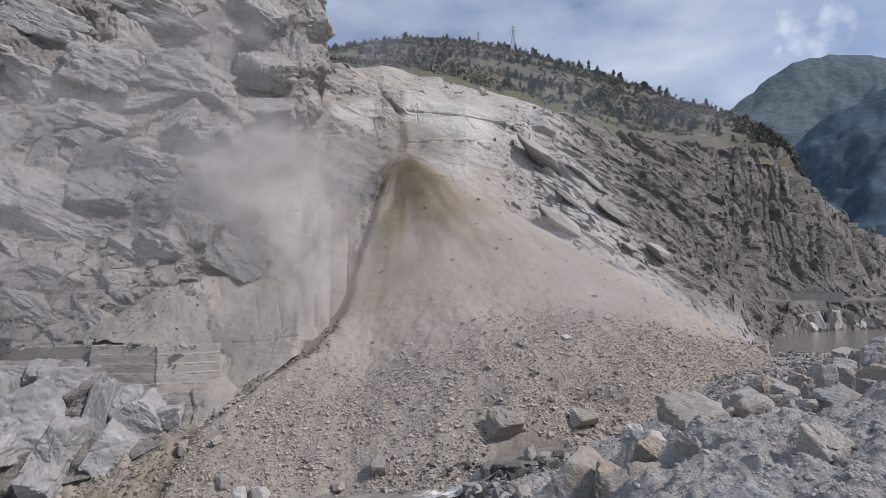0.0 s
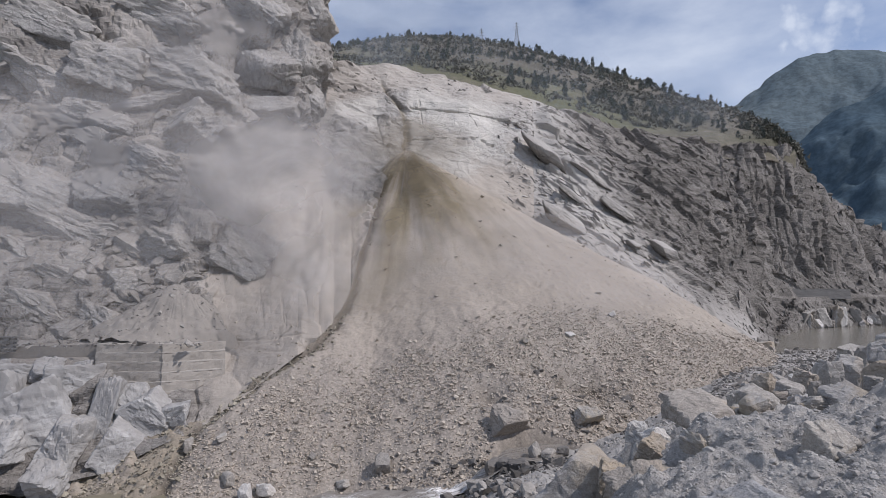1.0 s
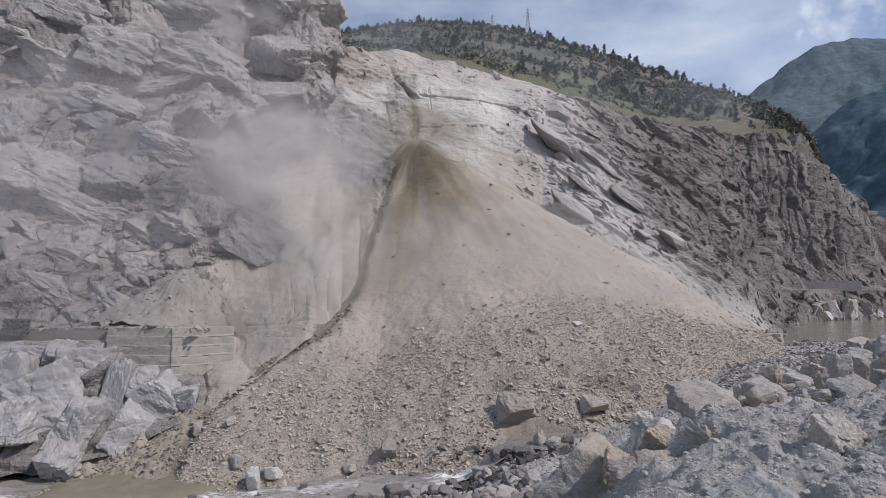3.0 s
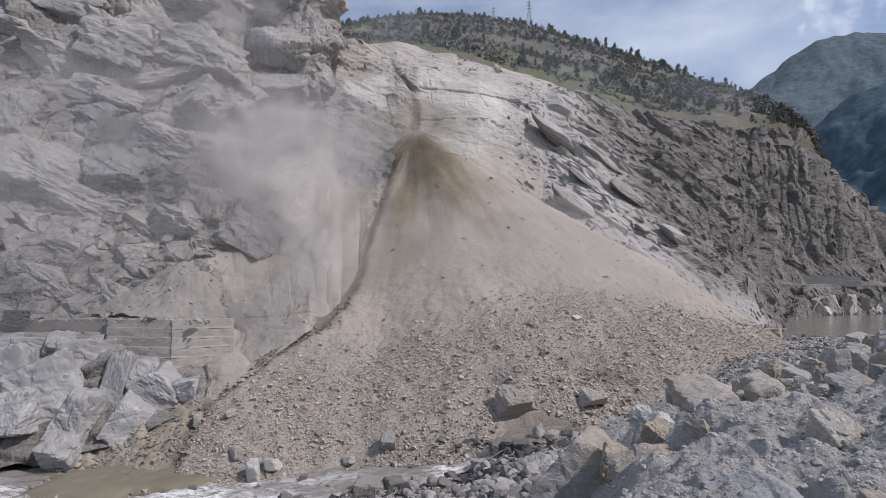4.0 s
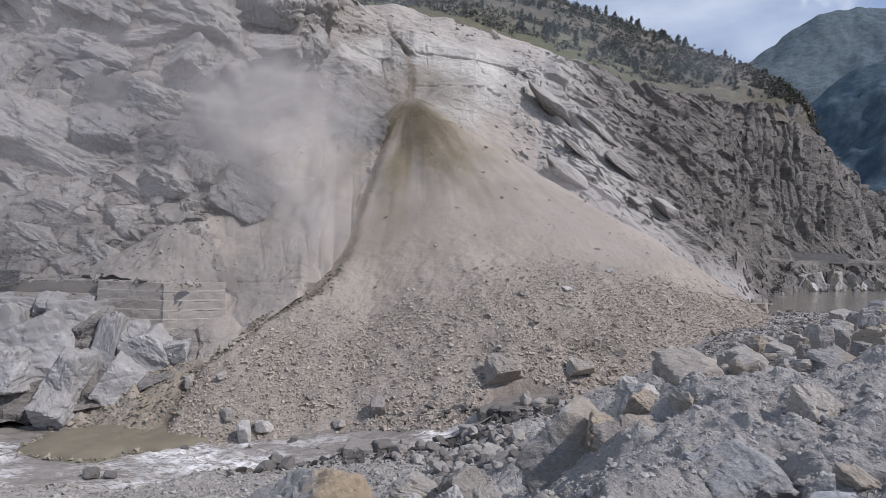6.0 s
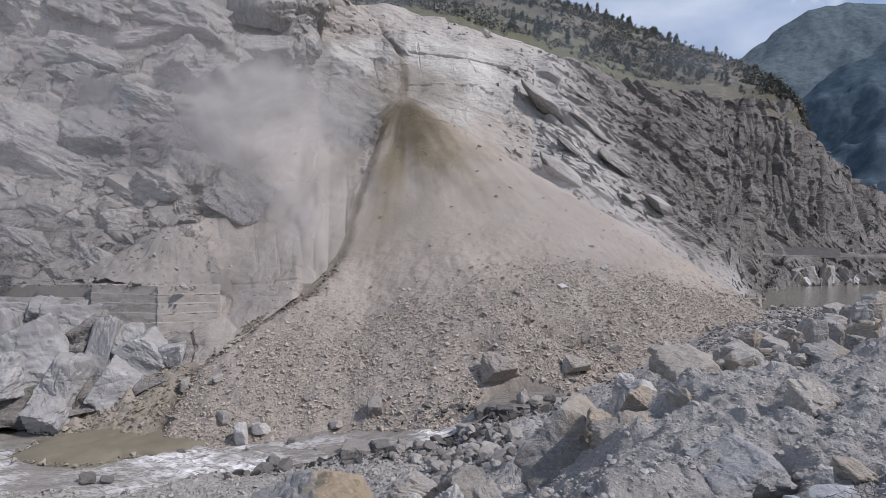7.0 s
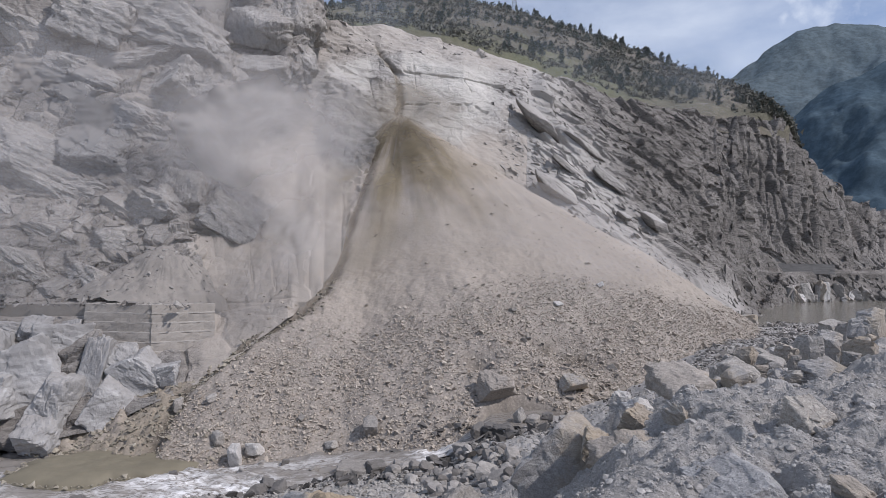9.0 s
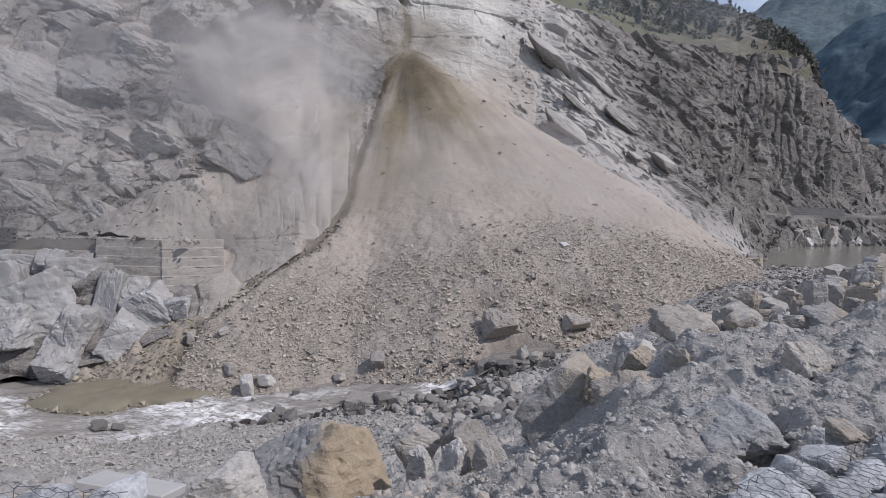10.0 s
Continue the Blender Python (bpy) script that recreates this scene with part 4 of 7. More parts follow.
# wooded hill above: bearing, then (slope of sight, depth): rim, terrace, skyline, back
HILL = [(-0.60, [(0.40, 128), (0.41, 150), (0.42, 470), (0.25, 640)]),
        (-0.213, [(0.405, 130), (0.412, 150), (0.437, 480), (0.27, 640)]),
        (-0.072, [(0.398, 139), (0.408, 160), (0.465, 540), (0.27, 700)]),
        (0.04, [(0.370, 138), (0.385, 160), (0.459, 540), (0.27, 700)]),
        (0.121, [(0.347, 141), (0.362, 165), (0.446, 520), (0.27, 680)]),
        (0.242, [(0.308, 145), (0.325, 170), (0.413, 430), (0.27, 560)]),
        (0.342, [(0.278, 151), (0.295, 176), (0.379, 340), (0.27, 430)]),
        (0.432, [(0.264, 158), (0.282, 182), (0.345, 290), (0.25, 360)]),
        (0.512, [(0.258, 164), (0.275, 186), (0.326, 250), (0.22, 310)]),
        (0.581, [(0.255, 172), (0.268, 188), (0.297, 215), (0.18, 260)]),
        (0.622, [(0.240, 181), (0.252, 184), (0.258, 188), (0.12, 230)]),
        (0.635, [(0.20, 184), (0.215, 187), (0.22, 191), (0.08, 232)]),
        (0.65, [(0.16, 187), (0.17, 190), (0.17, 194), (0.04, 235)]),
        (0.675, [(0.11, 192), (0.115, 196), (0.115, 200), (0.02, 240)]),
        (0.76, [(0.07, 210), (0.075, 214), (0.075, 220), (-0.02, 260)]),
        (1.0, [(0.02, 236), (0.025, 242), (0.025, 250), (-0.05, 290)])]


def hill_points(u, f):
    """Points of the hill at bearings u, f from 0 (terrace) to 1 (skyline)."""
    lev = sections_at(HILL, u)
    y = lev[1, 1] * (1 - f) + lev[2, 1] * f
    z = lev[1, 0] * lev[1, 1] * (1 - f) + lev[2, 0] * lev[2, 1] * f
    p = np.stack([u * y, y, z], 1)
    p[:, 2] += 3.0 * fbm(p * 0.02, 4, 71) * np.sin(np.clip(f, 0, 1) * np.pi) + 0.8 * fbm(p * 0.11, 4, 73)
    return p


def build_hill():
    u = np.concatenate([np.linspace(-0.6, -0.25, 20)[:-1], np.linspace(-0.25, 0.70, 380)[:-1], np.linspace(0.70, 1.0, 30)])
    lev = sections_at(HILL, u)
    rim = np.stack([u * lev[0, 1], lev[0, 1], lev[0, 0] * lev[0, 1] - 1.5 - 2.5 * step(0.25, 0.35, u)], 1)
    lines = [rim] + [hill_points(u, np.full(len(u), f)) for f in np.linspace(0, 1, 120)]
    lines += [np.stack([u * lev[3, 1], lev[3, 1], lev[3, 0] * lev[3, 1]], 1)]
    p = np.concatenate(lines)
    grass = np.concatenate([np.zeros(len(u))] + [np.full(len(u), 1 - f * 3.2) for f in np.linspace(0, 1, 120)] + [np.zeros(len(u))])
    grass = np.clip(grass + 0.5 * fbm(p * 0.05, 4, 75), 0, 1) * 0.85 * (1 - 0.7 * step(0.30, 0.42, np.tile(u, len(lines))))
    ob = new("hill", mesh_from("hill", p, grid_faces(len(lines), len(u)), M_HILL, True, (("grass", grass),)))
    return tagged(ob, "dry scrubby hillside with a grassy terrace", "hill", kind="structure")


hill = build_hill()


def build_mountain(name, skyline, depth, base, material, label, seed, rough):
    """A far mountain: a ridge line and spurs running down to the valley."""
    u = np.linspace(skyline[0][0], skyline[-1][0], 260)
    top = np.interp(u, [s[0] for s in skyline], [s[1] for s in skyline])
    lines = []
    for f in np.linspace(0, 1, 110):
        y = np.full(len(u), depth * (1 - 0.55 * (1 - f)))
        z = base + (top * depth - base) * f
        lines.append(np.stack([u * y, y, z], 1))
    lines.append(np.stack([u * depth * 1.2, np.full(len(u), depth * 1.2), top * depth * 0.6], 1))
    p = np.concatenate(lines)
    f = np.concatenate([np.full(len(u), v) for v in np.append(np.linspace(0, 1, 110), 1.0)])
    p[:, 2] += -1.5 * rough * np.abs(fbm(p * (3.6 / depth), 5, seed)) * (1 - f ** 4) + rough * 0.08 * fbm(p * (20.0 / depth), 4, seed + 3)
    uu = np.tile(u, len(lines))
    p[:, 2] -= rough * 0.06 * np.abs(fbm(np.stack([uu * 11 + f * 1.5, f * 3.5, 0 * f], 1), 4, seed + 9)) * (1 - f) ** 0.5
    ob = new(name, mesh_from(name, p, grid_faces(len(lines), len(u)), material, True))
    return tagged(ob, label, "mountain", kind="structure")


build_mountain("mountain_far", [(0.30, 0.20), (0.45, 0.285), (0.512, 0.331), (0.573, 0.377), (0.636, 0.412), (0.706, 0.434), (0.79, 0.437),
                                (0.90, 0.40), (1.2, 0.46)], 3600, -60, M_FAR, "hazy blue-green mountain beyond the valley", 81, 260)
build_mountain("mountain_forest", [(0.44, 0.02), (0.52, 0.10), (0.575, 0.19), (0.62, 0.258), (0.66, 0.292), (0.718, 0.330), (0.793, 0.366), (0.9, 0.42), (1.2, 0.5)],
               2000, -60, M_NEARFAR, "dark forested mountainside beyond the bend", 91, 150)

# ---------------- water ----------------
RIVER = [(-1.3, -18.5, 38.5, 50), (-0.6, -18.2, 39, 49), (-0.49, -18.1, 40, 48.6), (-0.339, -17.8, 42, 48.8), (-0.15, -16.9, 44, 49.8), (0.008, -15.9, 46, 50),
         (0.057, -15.0, 46.8, 51), (0.10, -13.9, 47.3, 52), (0.155, -13.6, 47.4, 53), (0.24, -13.5, 48, 54), (0.34, -13.5, 50, 56)]


def build_river():
    at = np.array(RIVER)
    u = np.linspace(-1.25, 0.20, 440)
    z, y0, y1 = (np.interp(u, at[:, 0], at[:, k]) for k in (1, 2, 3))
    lines = [np.stack([u * (y0 + (y1 - y0) * f), y0 + (y1 - y0) * f, z], 1) for f in np.linspace(-0.25, 1.3, 60)]
    p = np.concatenate(lines)
    U = p[:, 0] / p[:, 1]
    rapid = np.clip(np.exp(-((U + 0.42) / 0.20) ** 2) + 0.9 * np.exp(-((U - 0.0) / 0.07) ** 2) + 0.85 * (1 - step(-0.80, -0.70, U)) + 0.25 * np.exp(-((U + 0.17) / 0.06) ** 2), 0, 1)
    run = np.stack([p[:, 0] * 0.6, p[:, 1] * 1.5, 0 * U], 1)
    p[:, 2] += (0.05 + 0.22 * rapid) * fbm(run, 4, 61)
    across = np.repeat(np.linspace(-0.25, 1.3, 60), len(u))
    rapid = rapid * (1 - step(0.72, 1.0, across))
    foam = np.clip(rapid * (0.75 + 0.6 * fbm(run * 0.6, 3, 63)), 0, 1)
    ob = new("river_water", mesh_from("river_water", p, grid_faces(60, len(u)), M_RIVER, True, (("foam", foam),)))
    return tagged(ob, "fast silty grey river breaking white over rocks", "river", kind="structure")


build_river()


def build_pond():
    x, y = np.meshgrid(np.linspace(30, 260, 90), np.linspace(60, 215, 70))
    p = np.stack([x.ravel(), y.ravel(), -10.4 + 0 * x.ravel()], 1)
    p[:, 2] += 0.015 * fbm(p * 0.5, 3, 65)
    ob = new("pond_water", mesh_from("pond_water", p, grid_faces(70, 90), M_POND, True, (("foam", np.zeros(len(p))),)))
    return tagged(ob, "still brown-grey water dammed behind the debris", "water", kind="structure")


build_pond()


# ---------------- loose rock ----------------
def rock_points(size, seed, subdivisions=3, squareness=0.62, chipped=0.16, planes=()):
    """A boulder bounded by flat joint planes, its edges a little worn, its faces bedded and chipped."""
    bm = bmesh.new()
    bmesh.ops.create_icosphere(bm, subdivisions=subdivisions, radius=1.0)
    p = np.array([v.co for v in bm.verts])
    f = np.array([[v.index for v in q.verts] for q in bm.faces])
    bm.free()
    rng = np.random.default_rng(seed)
    frame_axes = np.linalg.qr(rng.normal(size=(3, 3)) * 0.35 + np.eye(3))[0]
    cuts = [(s * frame_axes[k], squareness * rng.uniform(0.85, 1.2)) for k in range(3) for s in (1, -1)]
    for _ in range(6):
        n = rng.normal(size=3)
        cuts.append((n / np.linalg.norm(n), squareness * rng.uniform(1.0, 1.35)))
    if planes:
        cuts = [(np.array(n[:3]) / np.linalg.norm(n[:3]), n[3]) for n in planes]
    near = sum(np.maximum(p @ n / d, 0) ** 26 for n, d in cuts)
    p = p * (near ** (-1 / 26))[:, None]
    q = p * 1.7 + (seed % 100) * 7.31
    wear = 0.035 * fbm(q * 1.3, 4, seed % 97)
    if subdivisions > 2:
        wear = wear + 0.55 * chipped * blocks(q * 1.2, seed % 89, 1.2, 110)[0]
    if subdivisions > 3:
        wear = wear + 0.3 * chipped * blocks(turned(q, 25, 10, 40, (3.0, 2.2, 4.6)), seed % 71, 1.2, 110)[0] + 0.010 * fbm(q * 9, 3, seed % 83)
    lay = turned(p, 30, 20, 0, (1.5, 1.5, 9)) + (seed % 50)
    wear = wear + 0.10 * chipped * np.clip(4 * vnoise(lay, seed % 31), -1, 1)
    p = p * (1 + wear)[:, None]
    return p / np.abs(p).max(0) * (np.array(size) / 2), f


def boulder(name, size, seed, at, turn=(0, 0, 0), sink=0.25, material=None, label="", base=None, category="boulder", group="", detail=3, chipped=0.22, planes=()):
    p, f = rock_points(size, seed, detail, 0.62, chipped, planes)
    m = np.array(Euler([radians(a) for a in turn]).to_matrix())
    p = p @ m.T
    p[:, 2] -= p[:, 2].min()
    ob = new(name, mesh_from(name, p, f, material or M_BOULDER))
    z = float(ground_top(*at)[0]) if base is None else base
    ob.location = (at[0], at[1], z - sink * p[:, 2].max())
    return tagged(ob, label or "angular grey boulder resting on the gravel bank", category, group)


def polar(u, y):
    return (u * y, y)


# shapes of the chief rocks, as joint planes: across, away, up, distance
PEAKED = [(-0.62, -0.15, 0.78, 0.55), (0.55, -0.75, 0.36, 0.52), (-0.35, -0.88, 0.30, 0.56), (0.95, 0.1, 0.30, 0.60), (-1, 0, -0.1, 0.95), (0.1, 1, 0.3, 0.6), (0.1, -0.75, -0.65, 0.72), (0, 0, -1, 0.7), (0.1, 0.4, 0.9, 0.62)]
TILTED = [(-0.50, -0.80, 0.30, 0.42), (-0.45, 0.35, 0.82, 0.42), (0.80, -0.45, 0.30, 0.62), (1, 0.2, -0.2, 0.7), (-0.9, 0.1, -0.4, 0.8), (0.1, 1, -0.2, 0.55), (0, 0, -1, 0.6), (0.35, -0.1, 0.93, 0.60)]
LEDGE = [(-0.25, -0.55, 0.80, 0.42), (0.15, -0.90, 0.05, 0.62), (0.25, -0.60, -0.76, 0.55), (0.95, -0.2, 0.25, 0.75), (-0.95, -0.2, -0.1, 0.85), (0, 1, 0.2, 0.6), (0, 0, -1, 0.5), (0.55, -0.2, 0.80, 0.60)]
OVERHUNG = [(-0.2, -0.45, 0.87, 0.55), (0.1, -0.95, 0.30, 0.62), (0.1, -0.62, -0.78, 0.30), (0.95, -0.25, 0.2, 0.75), (-0.9, -0.3, 0.3, 0.75), (0, 1, 0.2, 0.9), (0, 0.3, -1, 0.75), (0.5, 0.1, 0.86, 0.62)]
UPRIGHT = [(-0.85, -0.50, 0.1, 0.42), (0.45, -0.88, 0.15, 0.44), (0.95, 0.2, 0.25, 0.46), (0, 1, 0, 0.5), (-0.4, -0.2, 0.9, 0.80), (0.5, 0.1, 0.85, 0.85), (0, 0, -1, 0.8)]

# big rocks of the near bank: bearing, slope of sight and depth of the middle, size, turn, planes, material, label
BIG = [(0.670, -0.266, 6.60, (0.62, 0.54, 0.56), (0, 8, 0), LEDGE, M_BEIGE, "pale beige boulder perched on the gravel mound"),
       (0.545, -0.400, 5.00, (0.96, 0.80, 0.74), (-16, -8, -14), LEDGE, M_BURIED, "smooth grey slab half buried in gravel"),
       (0.444, -0.208, 11.0, (1.45, 1.1, 0.80), (0, 4, 0), LEDGE, M_DUSTROCK, "broad bedded boulder behind the gravel mound"),
       (0.226, -0.352, 10.4, (2.0, 1.5, 1.75), (0, -14, 10), TILTED, M_SLABROCK, "large tilted grey slab with a rusty end"),
       (0.283, -0.316, 9.9, (0.58, 0.55, 0.55), (0, 12, 10), (), M_RUSTY, "rusty brown broken block on the bank"),
       (0.347, -0.342, 7.7, (1.10, 0.80, 0.70), (6, -10, 0), LEDGE, M_TAN, "rust-stained tilted rock over a hollow"),
       (0.363, -0.283, 8.7, (0.72, 0.70, 0.66), (0, 10, 40), (), M_TAN, "tan boulder wedged against a grey slab"),
       (0.437, -0.280, 7.9, (0.34, 0.60, 0.62), (0, -20, 12), UPRIGHT, M_SLABROCK, "leaning grey slab beside a dark hollow"),
       (0.330, -0.256, 12.5, (0.55, 0.50, 0.80), (10, 5, 40), UPRIGHT, M_PALE, "pale angular boulder on the bank"),
       (0.362, -0.252, 10.6, (0.68, 0.6, 0.42), (6, 10, 15), (), M_PALE, "flat pale boulder on the bank"),
       (-0.205, -0.505, 9.0, (2.9, 2.1, 1.95), (0, 0, 4), PEAKED, M_YELLOW, "huge yellow-stained boulder on the bank"),
       (-0.395, -0.570, 7.0, (1.5, 1.1, 1.05), (0, -12, 20), PEAKED, M_BOULDER, "dark grey block beside a huge boulder"),
       (0.028, -0.490, 7.6, (0.48, 0.42, 0.86), (8, 6, 8), UPRIGHT, M_PALE, "upright pale slab leaning on the bank"),
       (-0.033, -0.480, 8.4, (0.46, 0.40, 0.52), (8, -10, 30), UPRIGHT, M_PALE, "pale angular rock beside a huge boulder"),
       (-0.044, -0.440, 11.0, (1.05, 0.9, 0.62), (4, 6, 5), (), M_BOULDER, "grey flat-topped rock on the bank"),
       (0.050, -0.428, 10.5, (1.0, 0.9, 0.75), (5, 12, -20), (), M_BOULDER, "grey rounded slab on the bank"),
       (0.098, -0.470, 7.4, (0.50, 0.5, 0.6), (5, 12, 30), LEDGE, M_BOULDER, "grey rock at the foot of the gravel mound"),
       (-0.058, -0.560, 7.0, (0.32, 0.32, 0.42), (0, 12, 0), UPRIGHT, M_PALE, "small pale pointed rock"),
       (0.075, -0.520, 6.6, (0.36, 0.36, 0.42), (20, 0, 45), (), M_BOULDER, "dark grey rock below the mound"),
       (-0.425, -0.548, 5.6, (1.15, 0.8, 0.62), (4, -16, 20), TILTED, M_PALE, "smooth pale slab tilted on the bank"),
       (-0.345, -0.560, 6.0, (0.34, 0.34, 0.5), (0, 10, 30), UPRIGHT, M_PALE, "narrow grey rock beside a pale slab"),
       (0.745, -0.385, 4.55, (0.34, 0.28, 0.20), (0, 12, 10), LEDGE, M_TAN, "small brown rock beside the gabion"),
       (0.690, -0.395, 4.35, (0.16, 0.14, 0.18), (0, 12, 30), UPRIGHT, M_PALE, "small pale stone beside the gabion"),
       (0.790, -0.205, 7.7, (0.40, 0.4, 0.46), (0, 5, 20), (), M_BOULDER, "dark grey block on the gravel bank")]
# the rock pile along the bank towards the dammed water
BIG += [(u, w, y, (wide, wide * 0.8, high), (tip, -tip, 40 * tip), shape, (M_BOULDER, M_SLABROCK, M_BOULDER, M_TAN)[k % 4], "angular grey boulder in the rock pile along the bank")
        for k, (u, w, y, wide, high, tip, shape) in enumerate([
            (0.671, -0.150, 14.5, 0.80, 0.80, 6, UPRIGHT), (0.705, -0.190, 12.3, 1.20, 0.80, 0, LEDGE), (0.534, -0.188, 14.0, 1.05, 0.80, -5, TILTED), (0.549, -0.158, 18.0, 0.80, 0.60, 8, ()),
            (0.597, -0.170, 17.0, 0.95, 0.62, -8, LEDGE), (0.604, -0.205, 12.3, 0.34, 0.36, 12, ()), (0.639, -0.198, 12.6, 0.76, 0.42, 5, ()), (0.755, -0.138, 14.0, 0.80, 0.46, -6, LEDGE),
            (0.739, -0.159, 13.2, 0.52, 0.36, 10, ()), (0.755, -0.101, 21.0, 1.10, 0.70, 4, LEDGE), (0.505, -0.192, 15.0, 0.70, 0.60, 15, ()), (0.572, -0.190, 14.5, 0.60, 0.50, -12, UPRIGHT),
            (0.640, -0.172, 15.5, 0.70, 0.55, 7, TILTED), (0.700, -0.128, 19.0, 0.95, 0.60, -9, ()), (0.660, -0.135, 21.0, 0.9, 0.6, 3, LEDGE), (0.620, -0.150, 20.0, 0.9, 0.6, 13, ()),
            (0.730, -0.112, 24.0, 1.2, 0.8, 5, TILTED), (0.770, -0.085, 27.0, 1.3, 0.9, -4, LEDGE), (0.700, -0.105, 30.0, 1.3, 0.8, 9, ()), (0.480, -0.200, 17.0, 0.8, 0.6, -7, LEDGE),
            (0.575, -0.160, 24.0, 1.0, 0.6, 11, ()), (0.520, -0.170, 24.0, 1.0, 0.7, -3, TILTED)])]
for k, (u, w, y, size, turn, shape, mat, label) in enumerate(BIG):
    q, f = rock_points(size, 400 + k, 5 if y < 9.5 else 4, 0.62, 0.24 if shape else 0.30, shape)
    q = q @ np.array(Euler([radians(a) for a in turn]).to_matrix()).T
    # what rests on lower ground than its middle reaches down to it
    gap = w * y + q[:, 2].min() - float(ground_top(u * y, y)[0]) + 0.06
    if gap > 0:
        q[:, 2] = np.where(q[:, 2] < 0, q[:, 2] * (1 + gap / -q[:, 2].min()), q[:, 2])
    rock = new("boulder", mesh_from("boulder", q, f, mat))
    rock.location = (u * y, y, w * y)
    tagged(rock, label, "boulder", "boulders of the near bank" if k < 24 else "rock pile along the bank")

rng = np.random.default_rng(950)
for k in range(70):
    u, y = rng.uniform(0.46, 0.78), rng.uniform(12.5, 34)
    w = rng.uniform(0.25, 0.70) * (0.6 + y / 45)
    boulder("boulder", (w, w * rng.uniform(0.6, 0.95), w * rng.uniform(0.5, 0.9)), 550 + k, polar(u, y), tuple(rng.uniform(-30, 30, 2)) + (rng.uniform(0, 180),), 0.1,
            (M_BOULDER, M_TAN, M_RUSTY, M_BOULDER, M_PALE)[k % 5], "broken grey-brown rock in the pile along the bank", group="rock pile along the bank", detail=2 if w < 0.5 else 3)

# rocks at the foot of the debris cone and in the river: x, y, width, height
FOOT = [(5.84, 51.4, 4.5, 3.3, "large brown-grey boulder undercut by the stream"), (13.2, 52.6, 3.4, 1.9, "grey boulder with a dark wet underside"),
        (-16.8, 48.3, 1.5, 2.3, "upright pale rock at the river's edge"), (-5.6, 50.2, 1.9, 1.9, "grey rock at the foot of the debris"),
        (-9.0, 50.0, 1.6, 0.8, "low grey rock at the water's edge"), (14.0, 64.9, 1.4, 0.6, "flat pale slab lying on the debris"),
        (-12.1, 52.2, 1.0, 1.0, "grey rock on the debris cone"), (8.5, 62.4, 1.0, 0.8, "grey rock on the debris cone"),
        (20.4, 70.4, 1.1, 0.8, "grey rock on the debris cone"), (-24.2, 53.9, 1.4, 1.6, "brown rock standing in the debris gully"),
        (-18.8, 49.8, 1.3, 1.6, "grey rock in a bank of rubble"), (-15.4, 49.1, 1.8, 1.3, "pale rock at the river's edge"),
        (-20.9, 53.4, 1.3, 0.7, "beige rock on the debris cone"), (54.5, 98.5, 3.6, 2.8, "dark rock beside the dammed water")]
for k, (x, y, w, h, label) in enumerate(FOOT):
    rng = np.random.default_rng(700 + k)
    boulder("boulder", (w, w * 0.75, h), 600 + k, (x, y), (0, -6, 10) if k < 2 else (rng.uniform(-12, 12), rng.uniform(-18, 18), rng.uniform(0, 180)), 0.10,
            (M_BOULDER, M_RUSTY, M_PALE, M_BOULDER, M_BOULDER, M_PALE)[k % 6] if k != 0 else M_DUSTROCK, label, float(talus_top(x, y)[0][0]) + (0.35, 0.35)[k] if k < 2 else float(talus_top(x, y)[0][0]) - 0.1, group="boulders of the debris cone", detail=5 if k < 2 else 3, planes=OVERHUNG if k < 2 else ())

river_at = np.array(RIVER)
STREAM = [(-0.14, 44.5, 2.8, 1.2), (-0.10, 44.2, 1.8, 0.9), (0.077, 47.2, 2.2, 1.2), (0.150, 48.0, 1.3, 1.7), (0.126, 45.8, 2.2, 1.1), (0.10, 46.6, 1.5, 1.0), (0.175, 47.6, 1.4, 1.0),
          (0.20, 48.5, 1.5, 0.9), (-0.29, 43.6, 1.8, 0.9), (-0.335, 46.6, 0.7, 0.5), (-0.455, 46.4, 0.8, 0.55), (-0.26, 47.6, 0.8, 0.6), (-0.30, 47.9, 0.7, 0.5),
          (-0.62, 41.2, 1.8, 1.0), (-0.585, 41.0, 1.4, 0.7), (-0.21, 45.6, 0.9, 0.5), (-0.31, 42.2, 2.2, 1.3), (-0.27, 42.0, 1.6, 0.9), (0.045, 45.2, 1.4, 0.8), (0.0, 44.6, 1.3, 0.8)]
for k, (u, y, w, h) in enumerate(STREAM):
    z = float(np.interp(u, river_at[:, 0], river_at[:, 1]))
    boulder("river_rock", (w, w * 0.7, h), 650 + k, polar(u, y), (8 * (k % 3), 10 * (k % 2), 37 * k), 0.0,
            M_DAMP if k % 3 else M_BOULDER, "dark wet rock in the shallow river", max(z, float(ground_top(*polar(u, y))[0])) - 0.3 * h, "rock", "rocks in the river")

HULLS = []
for k in range(14):
    rng = np.random.default_rng(40 + k)
    bm = bmesh.new()
    for _ in range(7):
        q = rng.normal(size=3)
        q /= np.abs(q).max() ** 0.7 * np.linalg.norm(q) ** 0.3
        bm.verts.new(q * np.array([1.0, rng.uniform(0.6, 1.0), rng.uniform(0.4, 0.75)]) * 0.5)
    bmesh.ops.convex_hull(bm, input=list(bm.verts))
    bmesh.ops.delete(bm, geom=[v for v in bm.verts if not v.link_faces], context="VERTS")
    bmesh.ops.triangulate(bm, faces=list(bm.faces))
    bm.verts.ensure_lookup_table()
    bm.verts.index_update()
    HULLS.append((np.array([v.co for v in bm.verts]), np.array([[v.index for v in f.verts] for f in bm.faces])))
    bm.free()

